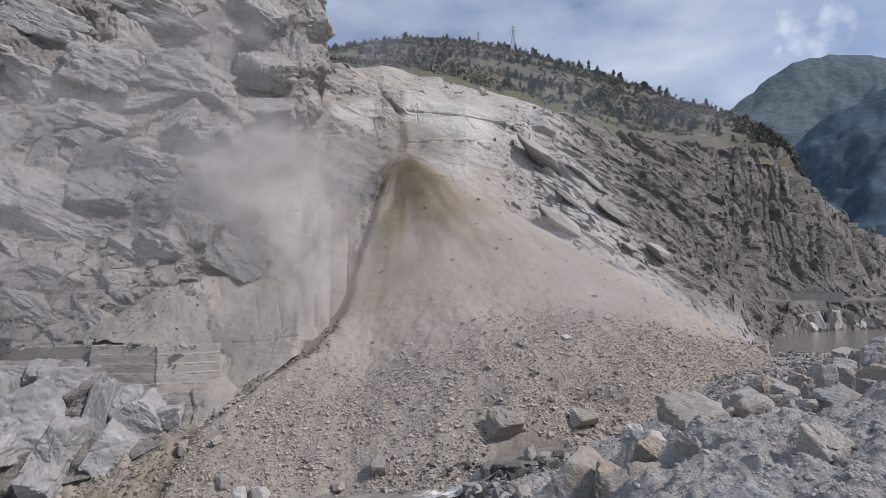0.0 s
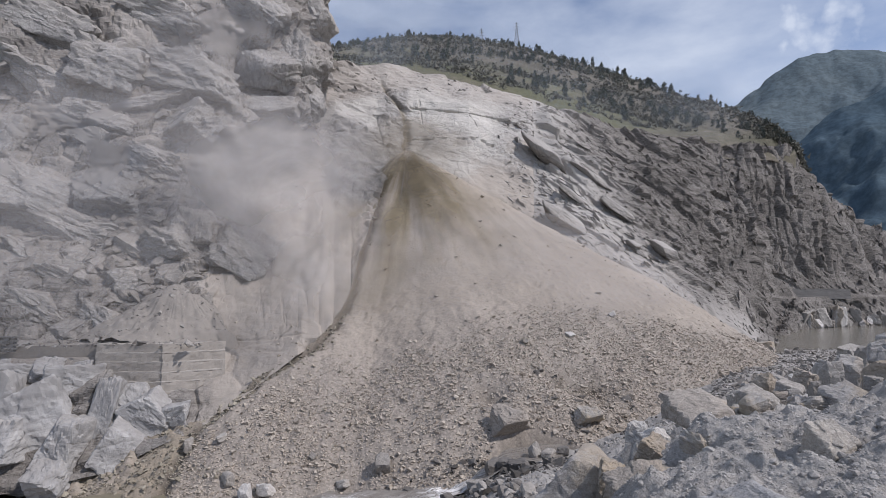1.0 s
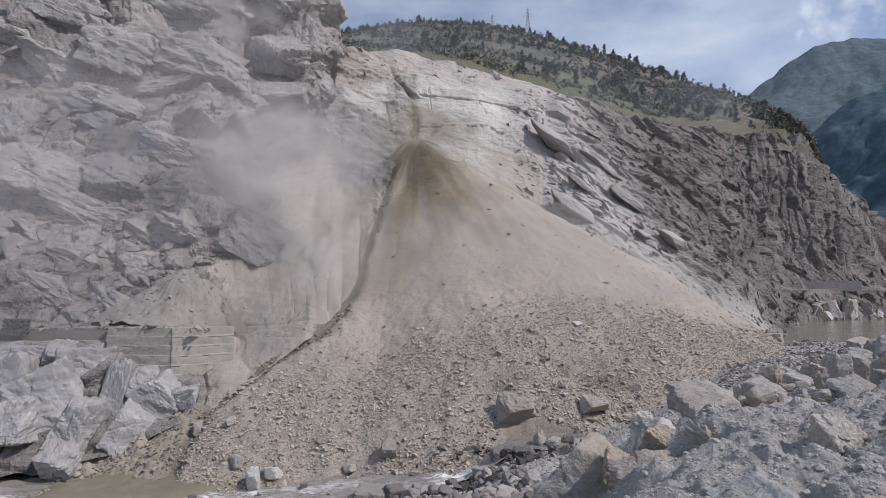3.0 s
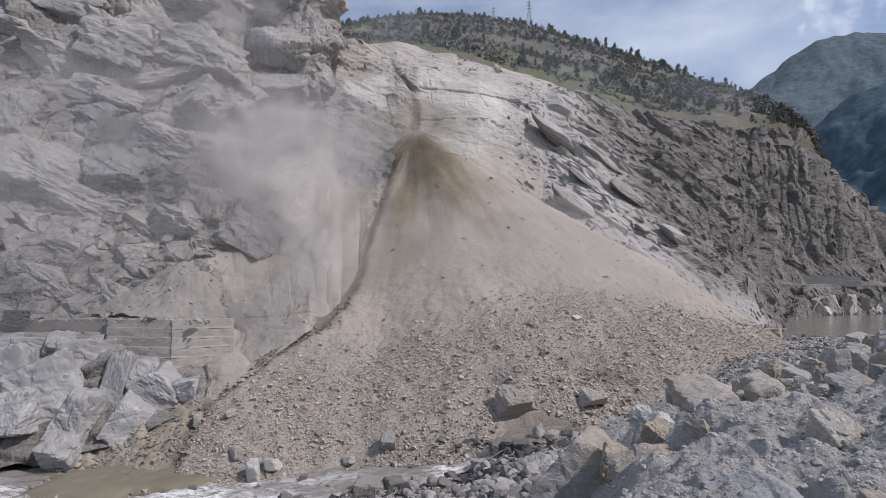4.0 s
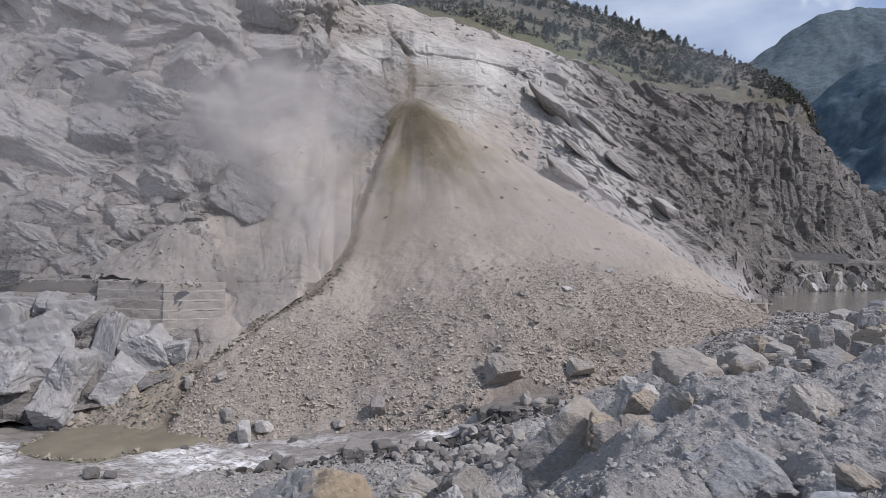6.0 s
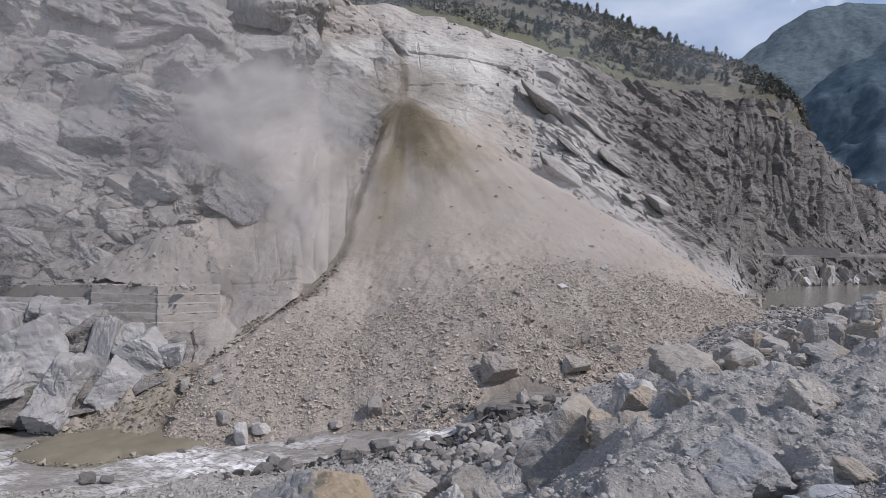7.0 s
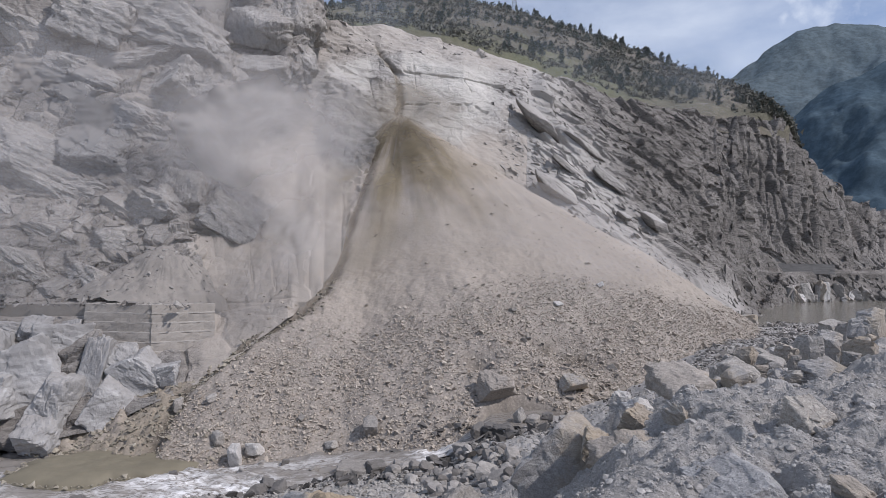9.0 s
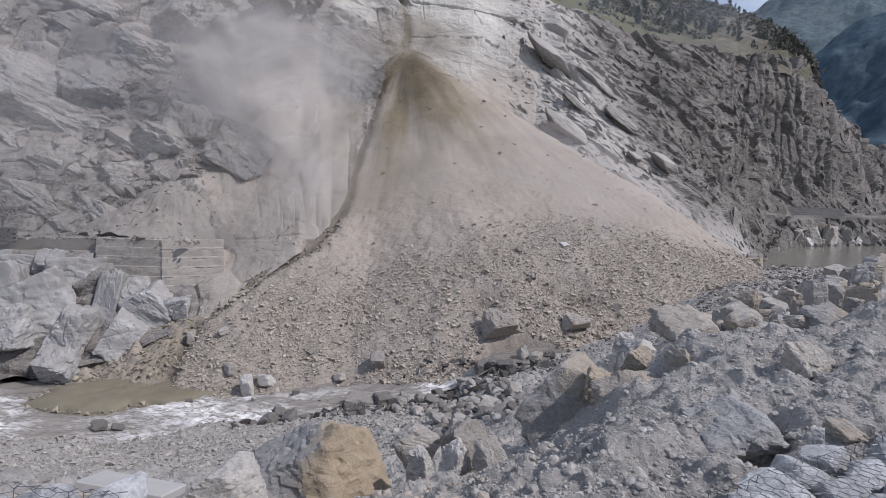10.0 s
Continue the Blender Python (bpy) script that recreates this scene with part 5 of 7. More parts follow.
CRUMBS = [rock_points((1.0, 0.85, 0.7), 60 + k, 1, 0.66) for k in range(10)]


def scatter(name, x, y, z, size, material, label, seed, category="gravel", shapes=HULLS):
    """Many loose stones as one mesh, each of its own turn and size."""
    rng = np.random.default_rng(seed)
    kind = rng.integers(len(shapes), size=len(x))
    a, b, c = rng.uniform(0, 2 * np.pi, len(x)), rng.uniform(-0.5, 0.5, len(x)), rng.uniform(-0.5, 0.5, len(x))
    ca, sa, cb, sb, cc, sc = np.cos(a), np.sin(a), np.cos(b), np.sin(b), np.cos(c), np.sin(c)
    turn = np.stack([ca * cb, ca * sb * sc - sa * cc, ca * sb * cc + sa * sc, sa * cb, sa * sb * sc + ca * cc, sa * sb * cc - ca * sc, -sb, cb * sc, cb * cc], 1).reshape(-1, 3, 3)
    at = np.stack([x, y, z + 0.12 * size], 1)
    verts, faces, count = [], [], 0
    for k, (hv, hf) in enumerate(shapes):
        own = np.flatnonzero(kind == k)
        verts.append((np.einsum("nij,vj->nvi", turn[own], hv) * size[own][:, None, None] + at[own][:, None, :]).reshape(-1, 3))
        faces.append((hf[None] + count + np.arange(len(own))[:, None, None] * len(hv)).reshape(-1, 3))
        count += len(own) * len(hv)
    ob = new(name, mesh_from(name, np.concatenate(verts), np.concatenate(faces), material))
    return tagged(ob, label, category, kind="stuff")


SLABS = [(-0.730, 0.389, 0.150, 0.070, 25, 0.5), (-0.617, 0.406, 0.125, 0.110, 10, 0.5), (-0.472, 0.388, 0.175, 0.095, 12, 1.0), (-0.469, 0.296, 0.120, 0.075, -25, 0.8), (-0.670, 0.323, 0.110, 0.060, 10, 0.3),
         (-0.568, 0.340, 0.110, 0.028, -12, 0.8), (-0.517, 0.348, 0.100, 0.022, -14, 0.9), (-0.618, 0.298, 0.090, 0.050, 15, 0.2), (-0.549, 0.238, 0.130, 0.060, 15, 0.4), (-0.637, 0.267, 0.120, 0.060, 20, 0.1),
         (-0.746, 0.173, 0.190, 0.110, 20, 0.3), (-0.613, 0.170, 0.130, 0.090, 10, 0.4), (-0.568, 0.195, 0.050, 0.060, 75, 0.3), (-0.682, 0.113, 0.160, 0.070, 18, 0.3), (-0.497, 0.076, 0.110, 0.100, 5, 0.5),
         (-0.374, 0.059, 0.135, 0.110, 28, 0.5), (-0.452, 0.108, 0.080, 0.090, 75, 0.4), (-0.738, -0.025, 0.150, 0.060, 28, 0.9), (-0.780, 0.009, 0.060, 0.050, 30, 0.6), (-0.614, -0.048, 0.080, 0.045, 20, 0.5),
         (-0.330, 0.406, 0.080, 0.110, 80, 0.6), (-0.312, 0.334, 0.040, 0.090, 85, 0.6), (-0.269, 0.417, 0.090, 0.100, 65, 0.5), (-0.251, 0.346, 0.060, 0.050, 30, 0.4), (-0.802, 0.274, 0.100, 0.090, 15, 0.2),
         (-0.752, 0.066, 0.110, 0.060, 25, 0.3), (-0.576, 0.019, 0.090, 0.060, 10, 0.4), (-0.810, 0.439, 0.090, 0.060, 20, 0.4), (-0.678, 0.022, 0.120, 0.055, 22, 0.4), (-0.729, 0.492, 0.160, 0.080, 20, 0.5),
         (-0.523, 0.511, 0.170, 0.080, 10, 0.7), (-0.348, 0.514, 0.120, 0.090, 30, 0.5), (-0.246, 0.500, 0.070, 0.080, 60, 0.4), (-0.912, 0.396, 0.150, 0.090, 15, 0.5), (-0.902, 0.200, 0.160, 0.100, 20, 0.4),
         (-0.905, 0.027, 0.150, 0.090, 22, 0.5)]


def cliff_blocks():
    """Angular joint blocks standing out of the west cliff, lying with its bedding."""
    p, n, soft, road = CLIFF_POINTS
    rng = np.random.default_rng(21)
    U, w = p[:, 0] / p[:, 1], p[:, 2] / p[:, 1]
    free = np.flatnonzero((soft < 0.3) & (road < 0.2) & (U > -0.95) & (w < 0.62) & ~((U > -0.62) & (U < -0.40) & (w > -0.2) & (w < -0.02)))
    shapes = []
    for k in range(18):
        q, f = rock_points((1.0, rng.uniform(0.6, 0.95), rng.uniform(0.32, 0.6)), 1200 + k, 3, 0.55)
        shapes.append(mesh_from("rock_block", q, f, M_BLOCKROCK, False, (("dust", np.clip(0.1 + q[:, 2] * 1.2, 0, 0.7)),)))
    free = free[w[free] > -0.12]
    for k in range(165):
        i = int(rng.choice(free))
        s = min(2.4 / max(rng.uniform(), 0.03) ** 0.40, 6.0)
        ob = part("rock_block", shapes[int(rng.integers(18))], None, cliff)
        at = p[i] - n[i] * s * 0.16
        ob.matrix_basis = pose(*at, 32 + rng.normal(0, 13), 24 + rng.normal(0, 15), rng.normal(-20, 25)) @ Matrix.Diagonal((s, s, s, 1))
    # the great slabs of the face: bearing, slope of sight, width and height (to their distance), dip, lead out of the face
    for k, (u, v, wide, high, dip, lead) in enumerate(SLABS):
        lev = sections_at(CLIFF, np.array([u]))[:, :, 0]
        t = np.linspace(0, len(lev) - 1, 600)
        yy, zz = np.interp(t, np.arange(len(lev)), lev[:, 1]), np.interp(t, np.arange(len(lev)), lev[:, 0] * lev[:, 1])
        m = int(np.argmin(np.abs(zz / yy - v)))
        size = (wide * yy[m] * 1.12, min(wide, high) * yy[m] * 0.9 + 2.0, high * yy[m] * 1.15)
        q, f = rock_points(size, 1500 + k, 5 if wide * high > 0.006 else 4, 0.6, 0.30)
        ob = part("rock_slab", mesh_from("rock_slab", q, f, M_SLAB, False, (("dust", np.clip(0.22 + 0.7 * q[:, 2] / size[2], 0.05, 0.65)),)), None, cliff)
        ob.matrix_basis = pose(u * yy[m], yy[m] + 2.0 - 1.7 * lead, zz[m], -20, dip, rng.normal(0, 12))
    # massive water-worn bodies below the road: bearing, slope of sight, width, height, lean
    bulk = []
    for k in range(6):
        q, f = rock_points((1.0, 0.75, 1.0), 1250 + k, 5, 0.64, 0.18)
        bulk.append(mesh_from("rock_body", q, f, M_WASHED, False, (("dust", np.clip(q[:, 2] * 0.8 - 0.15, 0, 0.3)),)))
    for k, (u, v, wide, high, lean) in enumerate([(-0.80, -0.22, 7.5, 10.0, 8), (-0.71, -0.23, 6.5, 9.5, -10), (-0.655, -0.17, 6.0, 6.0, 14), (-0.655, -0.27, 5.0, 6.0, 20), (-0.60, -0.22, 4.0, 8.0, -6),
                                                (-0.56, -0.20, 5.5, 6.0, -24), (-0.515, -0.215, 5.0, 5.0, -32), (-0.57, -0.27, 3.6, 5.5, -18), (-0.88, -0.25, 8.0, 11.0, 0),
                                                (-0.765, -0.262, 5.5, 4.6, 4), (-0.69, -0.325, 4.5, 3.5, 12), (-0.475, -0.215, 3.6, 3.0, -36), (-0.97, -0.22, 9.0, 11.0, 5),
                                                (-0.80, -0.148, 5.0, 3.4, -8), (-0.745, -0.150, 4.6, 3.4, 14), (-0.695, -0.148, 4.2, 3.4, -6), (-0.64, -0.150, 3.6, 3.2, 18), (-0.60, -0.168, 3.0, 3.4, -22), (-0.86, -0.15, 5.0, 3.6, 10)]):
        lev = sections_at(CLIFF, np.array([u]))
        f = (v * (lev[0, 1] + lev[1, 1]) / 2 - lev[0, 0] * lev[0, 1]) / (lev[1, 0] * lev[1, 1] - lev[0, 0] * lev[0, 1])
        y = float((lev[0, 1] * (1 - f) + lev[1, 1] * f)[0]) + 0.6
        ob = part("rock_body", bulk[k % 6], None, cliff, "pale water-worn rock")
        ob.matrix_basis = pose(u * y, y, v * y, 12, lean, 30 * k) @ Matrix.Diagonal((wide * 1.25, wide * 1.1, high * 1.12, 1))
    verts, faces, count = [], [], 0
    medium = [rock_points((1.0, rng.uniform(0.6, 0.95), rng.uniform(0.32, 0.6)), 1300 + k, 2, 0.55) for k in range(12)]
    zone = free[(U[free] > -0.64) & (w[free] > -0.02) & (w[free] < 0.22)]
    for k in range(1700):
        i = int(rng.choice(zone if k % 3 else free))
        hv, hf = medium[k % 12] if k < 350 else HULLS[int(rng.integers(len(HULLS)))]
        s = rng.uniform(1.0, 3.0) if k < 350 else min(0.45 / max(rng.uniform(), 0.03) ** 0.5, 2.0)
        m = np.array(Euler((0.5 + rng.normal(0, 0.35), 0.4 + rng.normal(0, 0.35), rng.normal(-0.4, 0.8))).to_matrix())
        verts.append((hv * (1, 1, 0.7)) @ m.T * s + p[i] - n[i] * s * 0.1)
        faces.append(hf + count)
        count += len(hv)
    v = np.concatenate(verts)
    ob = part("rubble", mesh_from("rubble", v, np.concatenate(faces), M_BLOCKROCK, False, (("dust", np.full(len(v), 0.45)),)), None, cliff, "broken rubble on the ledges")
    tagged(ob, kind="stuff")


cliff_blocks()


def face_stones():
    """Small stones caught on the dust-laden face beside the slide and round the apron."""
    p, n, soft, road = CLIFF_POINTS
    rng = np.random.default_rng(61)
    U, w = p[:, 0] / p[:, 1], p[:, 2] / p[:, 1]
    free = np.flatnonzero((soft > 0.6) & (w > -0.12) & (w < 0.16) & (U < -0.24))
    pick = rng.choice(free, 1500)
    pick = pick[fbm(p[pick] * 0.12, 3, 62) + rng.uniform(-0.4, 0.4, len(pick)) > 0.1]
    size = np.clip(0.13 / np.maximum(rng.uniform(0, 1, len(pick)), 0.01) ** 0.4, 0.12, 0.7)
    at = p[pick] - n[pick] * 0.05
    scatter("face_stones", at[:, 0], at[:, 1], at[:, 2] - 0.1 * size, size, M_STONES, "small dusty stones caught on the cliff face", 63)


face_stones()


def cone_gravel():
    rng = np.random.default_rng(5)
    n = 330000
    turn, r = np.radians(rng.uniform(-32, 88, n)), rng.uniform(36, 74, n)
    start = np.interp(np.degrees(turn), *STONY)
    x, y = APEX[0] + r * np.sin(turn), APEX[1] - r * np.cos(turn)
    keep = rng.uniform(0, 1, n) < 0.012 + 0.99 * step(-2, 5, r - start)
    keep &= (cone_z(x, y) > near_z(x, y) - 0.8) & (np.degrees(turn) > np.interp(r, *GULLY) + 1.2 * rng.uniform(0, 1, n))
    x, y, r = x[keep], y[keep], r[keep]
    size = 0.20 / np.maximum(rng.uniform(0, 1, len(x)), 0.004) ** 0.27
    size = np.clip(size * (0.48 + 0.36 * step(42, 66, r)), 0.11, 0.9)
    p = np.stack([x, y, 0 * x], 1)
    keep = (fbm(p * 0.25, 3, 12) + rng.uniform(-0.9, 1.1, len(x))) > -0.25
    x, y, size = x[keep][:80000], y[keep][:80000], size[keep][:80000]
    dry = ((x - 7.6) / 4.0) ** 2 + ((y - 49.6) / 2.5) ** 2 > 1
    x, y, size = x[dry], y[dry], size[dry]
    z = talus_top(x, y)[0] + 0.02 * size
    a, far = np.radians(rng.uniform(-12, 60, 170)), rng.uniform(14, 54, 170)
    rx, ry = APEX[0] + far * np.sin(a), APEX[1] - far * np.cos(a)
    big = np.clip(0.22 / np.maximum(rng.uniform(0, 1, 170), 0.02) ** 0.4, 0.2, 0.9)
    x, y, size, z = np.append(x, rx), np.append(y, ry), np.append(size, big), np.append(z, talus_top(rx, ry)[0] + 0.05 * big)
    scatter("talus_stones", x, y, z, size, M_STONES, "loose grey stones strewn over the debris cone", 6)


def bank_gravel():
    rng = np.random.default_rng(15)
    u, y = rng.uniform(-0.9, 0.85, 19000), 46 - 36 * rng.uniform(0, 1, 19000) ** 1.6
    u, y = np.append(u, rng.uniform(-0.85, 0.06, 15000)), np.append(y, rng.uniform(22, 43.5, 15000))
    keep = (u < 0.2) | (y > 14) | (rng.uniform(0, 1, len(u)) < 0.15)
    u, y = u[keep], y[keep]
    x = u * y
    size = 0.0100 * y ** 0.65 / np.maximum(rng.uniform(0, 1, len(x)), 0.01) ** 0.36
    size = np.clip(size, 0.03, 0.6)
    scatter("bank_stones", x, y, ground_top(x, y), size, M_BANKSTONE, "broken grey stones covering the river bank", 16)
    u = np.concatenate([rng.normal(0.09, 0.06, 900), rng.uniform(-0.45, 0.05, 500), rng.uniform(0.15, 0.55, 160)])
    y = np.concatenate([rng.normal(45.5, 2.6, 900), rng.normal(43.0, 1.0, 500), rng.uniform(46, 60, 160)])
    x = u * y
    size = 0.3 / np.maximum(rng.uniform(0, 1, len(x)), 0.03) ** 0.38
    dry = ((x - 7.6) / 3.8) ** 2 + ((y - 49.6) / 2.4) ** 2 > 1
    x, y, size = x[dry], y[dry], size[dry]
    scatter("shore_stones", x, y, np.maximum(ground_top(x, y), np.where(y > 47.5, talus_top(x, y)[0], -99)), size, M_DAMP, "dark damp rubble along the stream", 18)
    u, y = rng.uniform(0.0, 0.17, 800), 45.5 - 23 * rng.uniform(0, 1, 800) ** 1.3
    u = u - 0.10 * step(30, 46, y)
    keep = u * y < 0.155 * y
    x, y = (u * y)[keep], y[keep]
    size = np.clip(0.26 / np.maximum(rng.uniform(0, 1, len(x)), 0.02) ** 0.42, 0.2, 1.2)
    scatter("bank_rubble", x, y, ground_top(x, y) + 0.08 * size, size, M_RUBBLE, "chunky grey-brown rubble between the stream and the slabs", 24,
            shapes=[rock_points((1.0, 0.8, 0.62), 1700 + k, 2, 0.55) for k in range(10)])
    # broken rock of the dam between the rock pile and the still water
    u, y = rng.uniform(0.46, 0.72, 9000), 34 + 66 * rng.uniform(0, 1, 9000) ** 0.8
    x = u * y
    top = ground_top(x, y)
    size = np.clip(0.20 / np.maximum(rng.uniform(0, 1, len(x)), 0.01) ** 0.36, 0.18, 1.3)
    keep = (top > -10.6) & (cone_z(x, y) < top + 0.4)
    scatter("dam_stones", x[keep], y[keep], top[keep], size[keep], M_RUBBLE, "broken grey-brown rock damming the still water", 27)
    # clods and stones in the mud below the gully
    a, r = np.radians(rng.uniform(-28, -9, 9000)), rng.uniform(52, 72, 9000)
    x, y = APEX[0] + r * np.sin(a), APEX[1] - r * np.cos(a)
    keep = (np.degrees(a) < np.interp(r, *GULLY) + 0.8) & (cone_z(x, y) > -18.6)
    b = rng.uniform(0, 2 * np.pi, 420)
    rim = (1 + 0.16 * np.sin(2 * b + 0.4) + 0.10 * np.sin(3 * b + 1) + 0.06 * np.sin(7 * b)) * rng.uniform(0.9, 1.0, 420)
    x, y = np.append(x[keep], -27.4 + 7.4 * rim * np.cos(b)), np.append(y[keep], 48.0 + 4.2 * rim * np.sin(b))
    size = np.clip(0.13 / np.maximum(rng.uniform(0, 1, len(x)), 0.01) ** 0.42, 0.1, 0.7)
    scatter("mud_clods", x, y, np.maximum(talus_top(x, y)[0] + 0.02, -18.05), size, M_MUDCLOD, "olive mud clods and stones beside the gully", 25)
    # rubble along the gully
    r = rng.uniform(5, 68, 2600)
    a = np.radians(np.interp(r, *GULLY)) + rng.normal(0, 0.6, 2600) / r
    x, y = APEX[0] + r * np.sin(a), APEX[1] - r * np.cos(a)
    size = np.clip(0.15 / np.maximum(rng.uniform(0, 1, len(x)), 0.01) ** 0.42, 0.12, 0.8) * (0.45 + 0.55 * step(38, 60, r))
    scatter("gully_stones", x, y, talus_top(x, y)[0] - 0.02, size, M_MUDCLOD, "brown stones and clods along the wet gully", 26)
    u, y = rng.uniform(0.03, 0.90, 30000), 3.3 + 7.0 * rng.uniform(0, 1, 30000) ** 1.25
    x = u * y
    size = np.clip(0.015 / np.maximum(rng.uniform(0, 1, len(x)), 0.002) ** 0.36, 0.014, 0.12) * (y / 6) ** 0.4
    scatter("mound_pebbles", x, y, ground_top(x, y) - 0.15 * size, size, M_CLODS, "crumbly grey pebbles and clods on the mound", 19, shapes=CRUMBS)
    u, y = rng.uniform(-0.95, 0.1, 3500), rng.uniform(3.4, 12, 3500)
    x = u * y
    scatter("slope_pebbles", x, y, ground_top(x, y), np.clip(0.02 / np.maximum(rng.uniform(0, 1, len(x)), 0.01) ** 0.45, 0.02, 0.25), M_STONES,
            "grey pebbles between the boulders", 20, shapes=CRUMBS)


cone_gravel()
bank_gravel()


def ridge_slabs():
    """Slabs that jut from the east ridge with shadowed hollows beneath: bearing, slope of sight, size, turn, lead out of the face."""
    for k, (u, v, size, turn, lead) in enumerate([(0.175, 0.235, (15, 6, 3.4), (18, 40, 0), 1.6), (0.205, 0.115, (12, 6, 3.6), (20, 36, 10), 1.8), (0.378, 0.062, (7.5, 5, 2.6), (24, 30, 10), 1.6),
                                                 (0.335, 0.02, (10, 4, 2.2), (20, 38, 0), 0.8), (0.30, 0.14, (9, 4, 2.2), (20, 36, 0), 0.8), (0.255, 0.20, (12, 4, 2.2), (15, 38, 0), 0.8),
                                                 (0.155, 0.115, (3.5, 2.5, 1.6), (20, 20, 10), 0.8), (0.33, 0.075, (4, 3, 1.6), (20, 30, 0), 0.8), (0.225, 0.165, (8, 3, 1.6), (15, 40, 0), 0.6)]):
        lev = sections_at(RIDGE, np.array([u]))
        z = lev[:, 0, 0] * lev[:, 1, 0]
        y = lev[:, 1, 0]
        t = np.linspace(0, len(y) - 1, 400)
        yy, zz = np.interp(t, np.arange(len(y)), y), np.interp(t, np.arange(len(y)), z)
        m = int(np.argmin(np.abs(zz / yy - v)))
        q, f = rock_points(size, 1400 + k, 4, 0.5)
        at = Vector((u * yy[m], yy[m], zz[m])) + Vector((0, -0.8, 0.6)) * lead
        ob = part("rock_slab", mesh_from("rock_slab", q, f, M_DARK, False, (("dust", np.clip(0.45 + q[:, 2] / size[2], 0, 0.9)),)), None, ridge)
        ob.matrix_basis = pose(*at, *turn)


ridge_slabs()


def ridge_rubble():
    """Angular flakes and blocks that lie with the bedding all over the east ridge."""
    p, n, dust, road = (np.concatenate([a, b]) for a, b in zip(RIDGE_POINTS, SCAR_POINTS))
    rng = np.random.default_rng(31)
    U = p[:, 0] / p[:, 1]
    w = p[:, 2] / p[:, 1]
    chance = np.clip((U - 0.07) / 0.09, 0, 1) ** 1.5 * (w < 0.34)
    chance = np.maximum(chance, 0.35 * ((U > -0.2) & (w > 0.36)))
    free = np.flatnonzero((road < 0.2) & (U < 0.80) & (rng.uniform(0, 1, len(U)) < chance))
    verts, faces, lie, count = [], [], [], 0
    for k in range(7000):
        i = int(rng.choice(free))
        hv, hf = HULLS[int(rng.integers(len(HULLS)))]
        s = min(0.55 / max(rng.uniform(), 0.02) ** 0.45, 2.8)
        upright = U[i] > 0.50
        turn = (0.25 + rng.normal(0, 0.2), (1.25 if upright else 0.62) + rng.normal(0, 0.2), rng.normal(0, 0.5))
        v = (hv * (1.25, 0.8, 0.55)) @ np.array(Euler(turn).to_matrix()).T * s + p[i] - n[i] * s * 0.07
        verts.append(v)
        faces.append(hf + count)
        lie.append(np.full(len(v), min(1.0, dust[i] * rng.uniform(0.5, 1.0))))
        count += len(hv)
    ob = part("rubble", mesh_from("rubble", np.concatenate(verts), np.concatenate(faces), M_DARK, False, (("dust", np.concatenate(lie)),)), None, ridge, "angular broken flakes of bedded rock")
    tagged(ob, kind="stuff")


ridge_rubble()


# ---------------- mud, road and walls ----------------
def build_mud():
    a, f = np.meshgrid(np.linspace(0, 2 * np.pi, 140), np.linspace(0.02, 1, 40))
    a, f = a.ravel(), f.ravel()
    out = 1 + 0.16 * np.sin(2 * a + 0.4) + 0.10 * np.sin(3 * a + 1) + 0.06 * np.sin(7 * a) + 0.03 * np.sin(17 * a)
    x, y = -27.4 + 7.4 * f * out * np.cos(a), 48.0 + 4.2 * f * out * np.sin(a)
    p = np.stack([x, y, 0 * x], 1)
    z = -18.6 + 1.05 * (1 - f ** 9) + 0.10 * fbm(p * 0.9, 4, 4) * (1 - f)
    p[:, 2] = z
    ob = new("mud_fan", mesh_from("mud_fan", p, grid_faces(40, 140, True), M_MUD, True))
    return tagged(ob, "wet brown mud washed out into the river", "mud", kind="structure")


build_mud()


def wall_block(a, b, z0, z1, out, thick, ext=(0, 0)):
    """A straight run of wall from a to b in plan, with its face set out along its normal."""
    bm = bmesh.new()
    d = (Vector(b) - Vector(a)).normalized()
    n = Vector((d.y, -d.x)) if d.x >= 0 else Vector((-d.y, d.x))
    n = n if n.y < 0 else -n
    a, b = Vector(a) - d * ext[0], Vector(b) + d * ext[1]
    q = [Vector(a) + n * out, Vector(b) + n * out, Vector(b) - n * thick, Vector(a) - n * thick]
    lo, hi = [bm.verts.new((v.x, v.y, z0)) for v in q], [bm.verts.new((v.x, v.y, z1)) for v in q]
    bm.faces.new(lo[::-1])
    bm.faces.new(hi)
    for k in range(4):
        bm.faces.new((lo[k], lo[(k + 1) % 4], hi[(k + 1) % 4], hi[k]))
    bmesh.ops.subdivide_edges(bm, edges=[e for e in bm.edges if e.calc_length() > 2.0], cuts=22, use_grid_fill=True)
    bmesh.ops.subdivide_edges(bm, edges=[e for e in bm.edges if abs(e.verts[0].co.z - e.verts[1].co.z) > 0.4], cuts=3, use_grid_fill=True)
    for v in bm.verts:
        v.co += noise.noise_vector(v.co * 1.3) * 0.09 + noise.noise_vector(v.co * 4.1) * 0.035
    bmesh.ops.recalc_face_normals(bm, faces=list(bm.faces))
    return bm


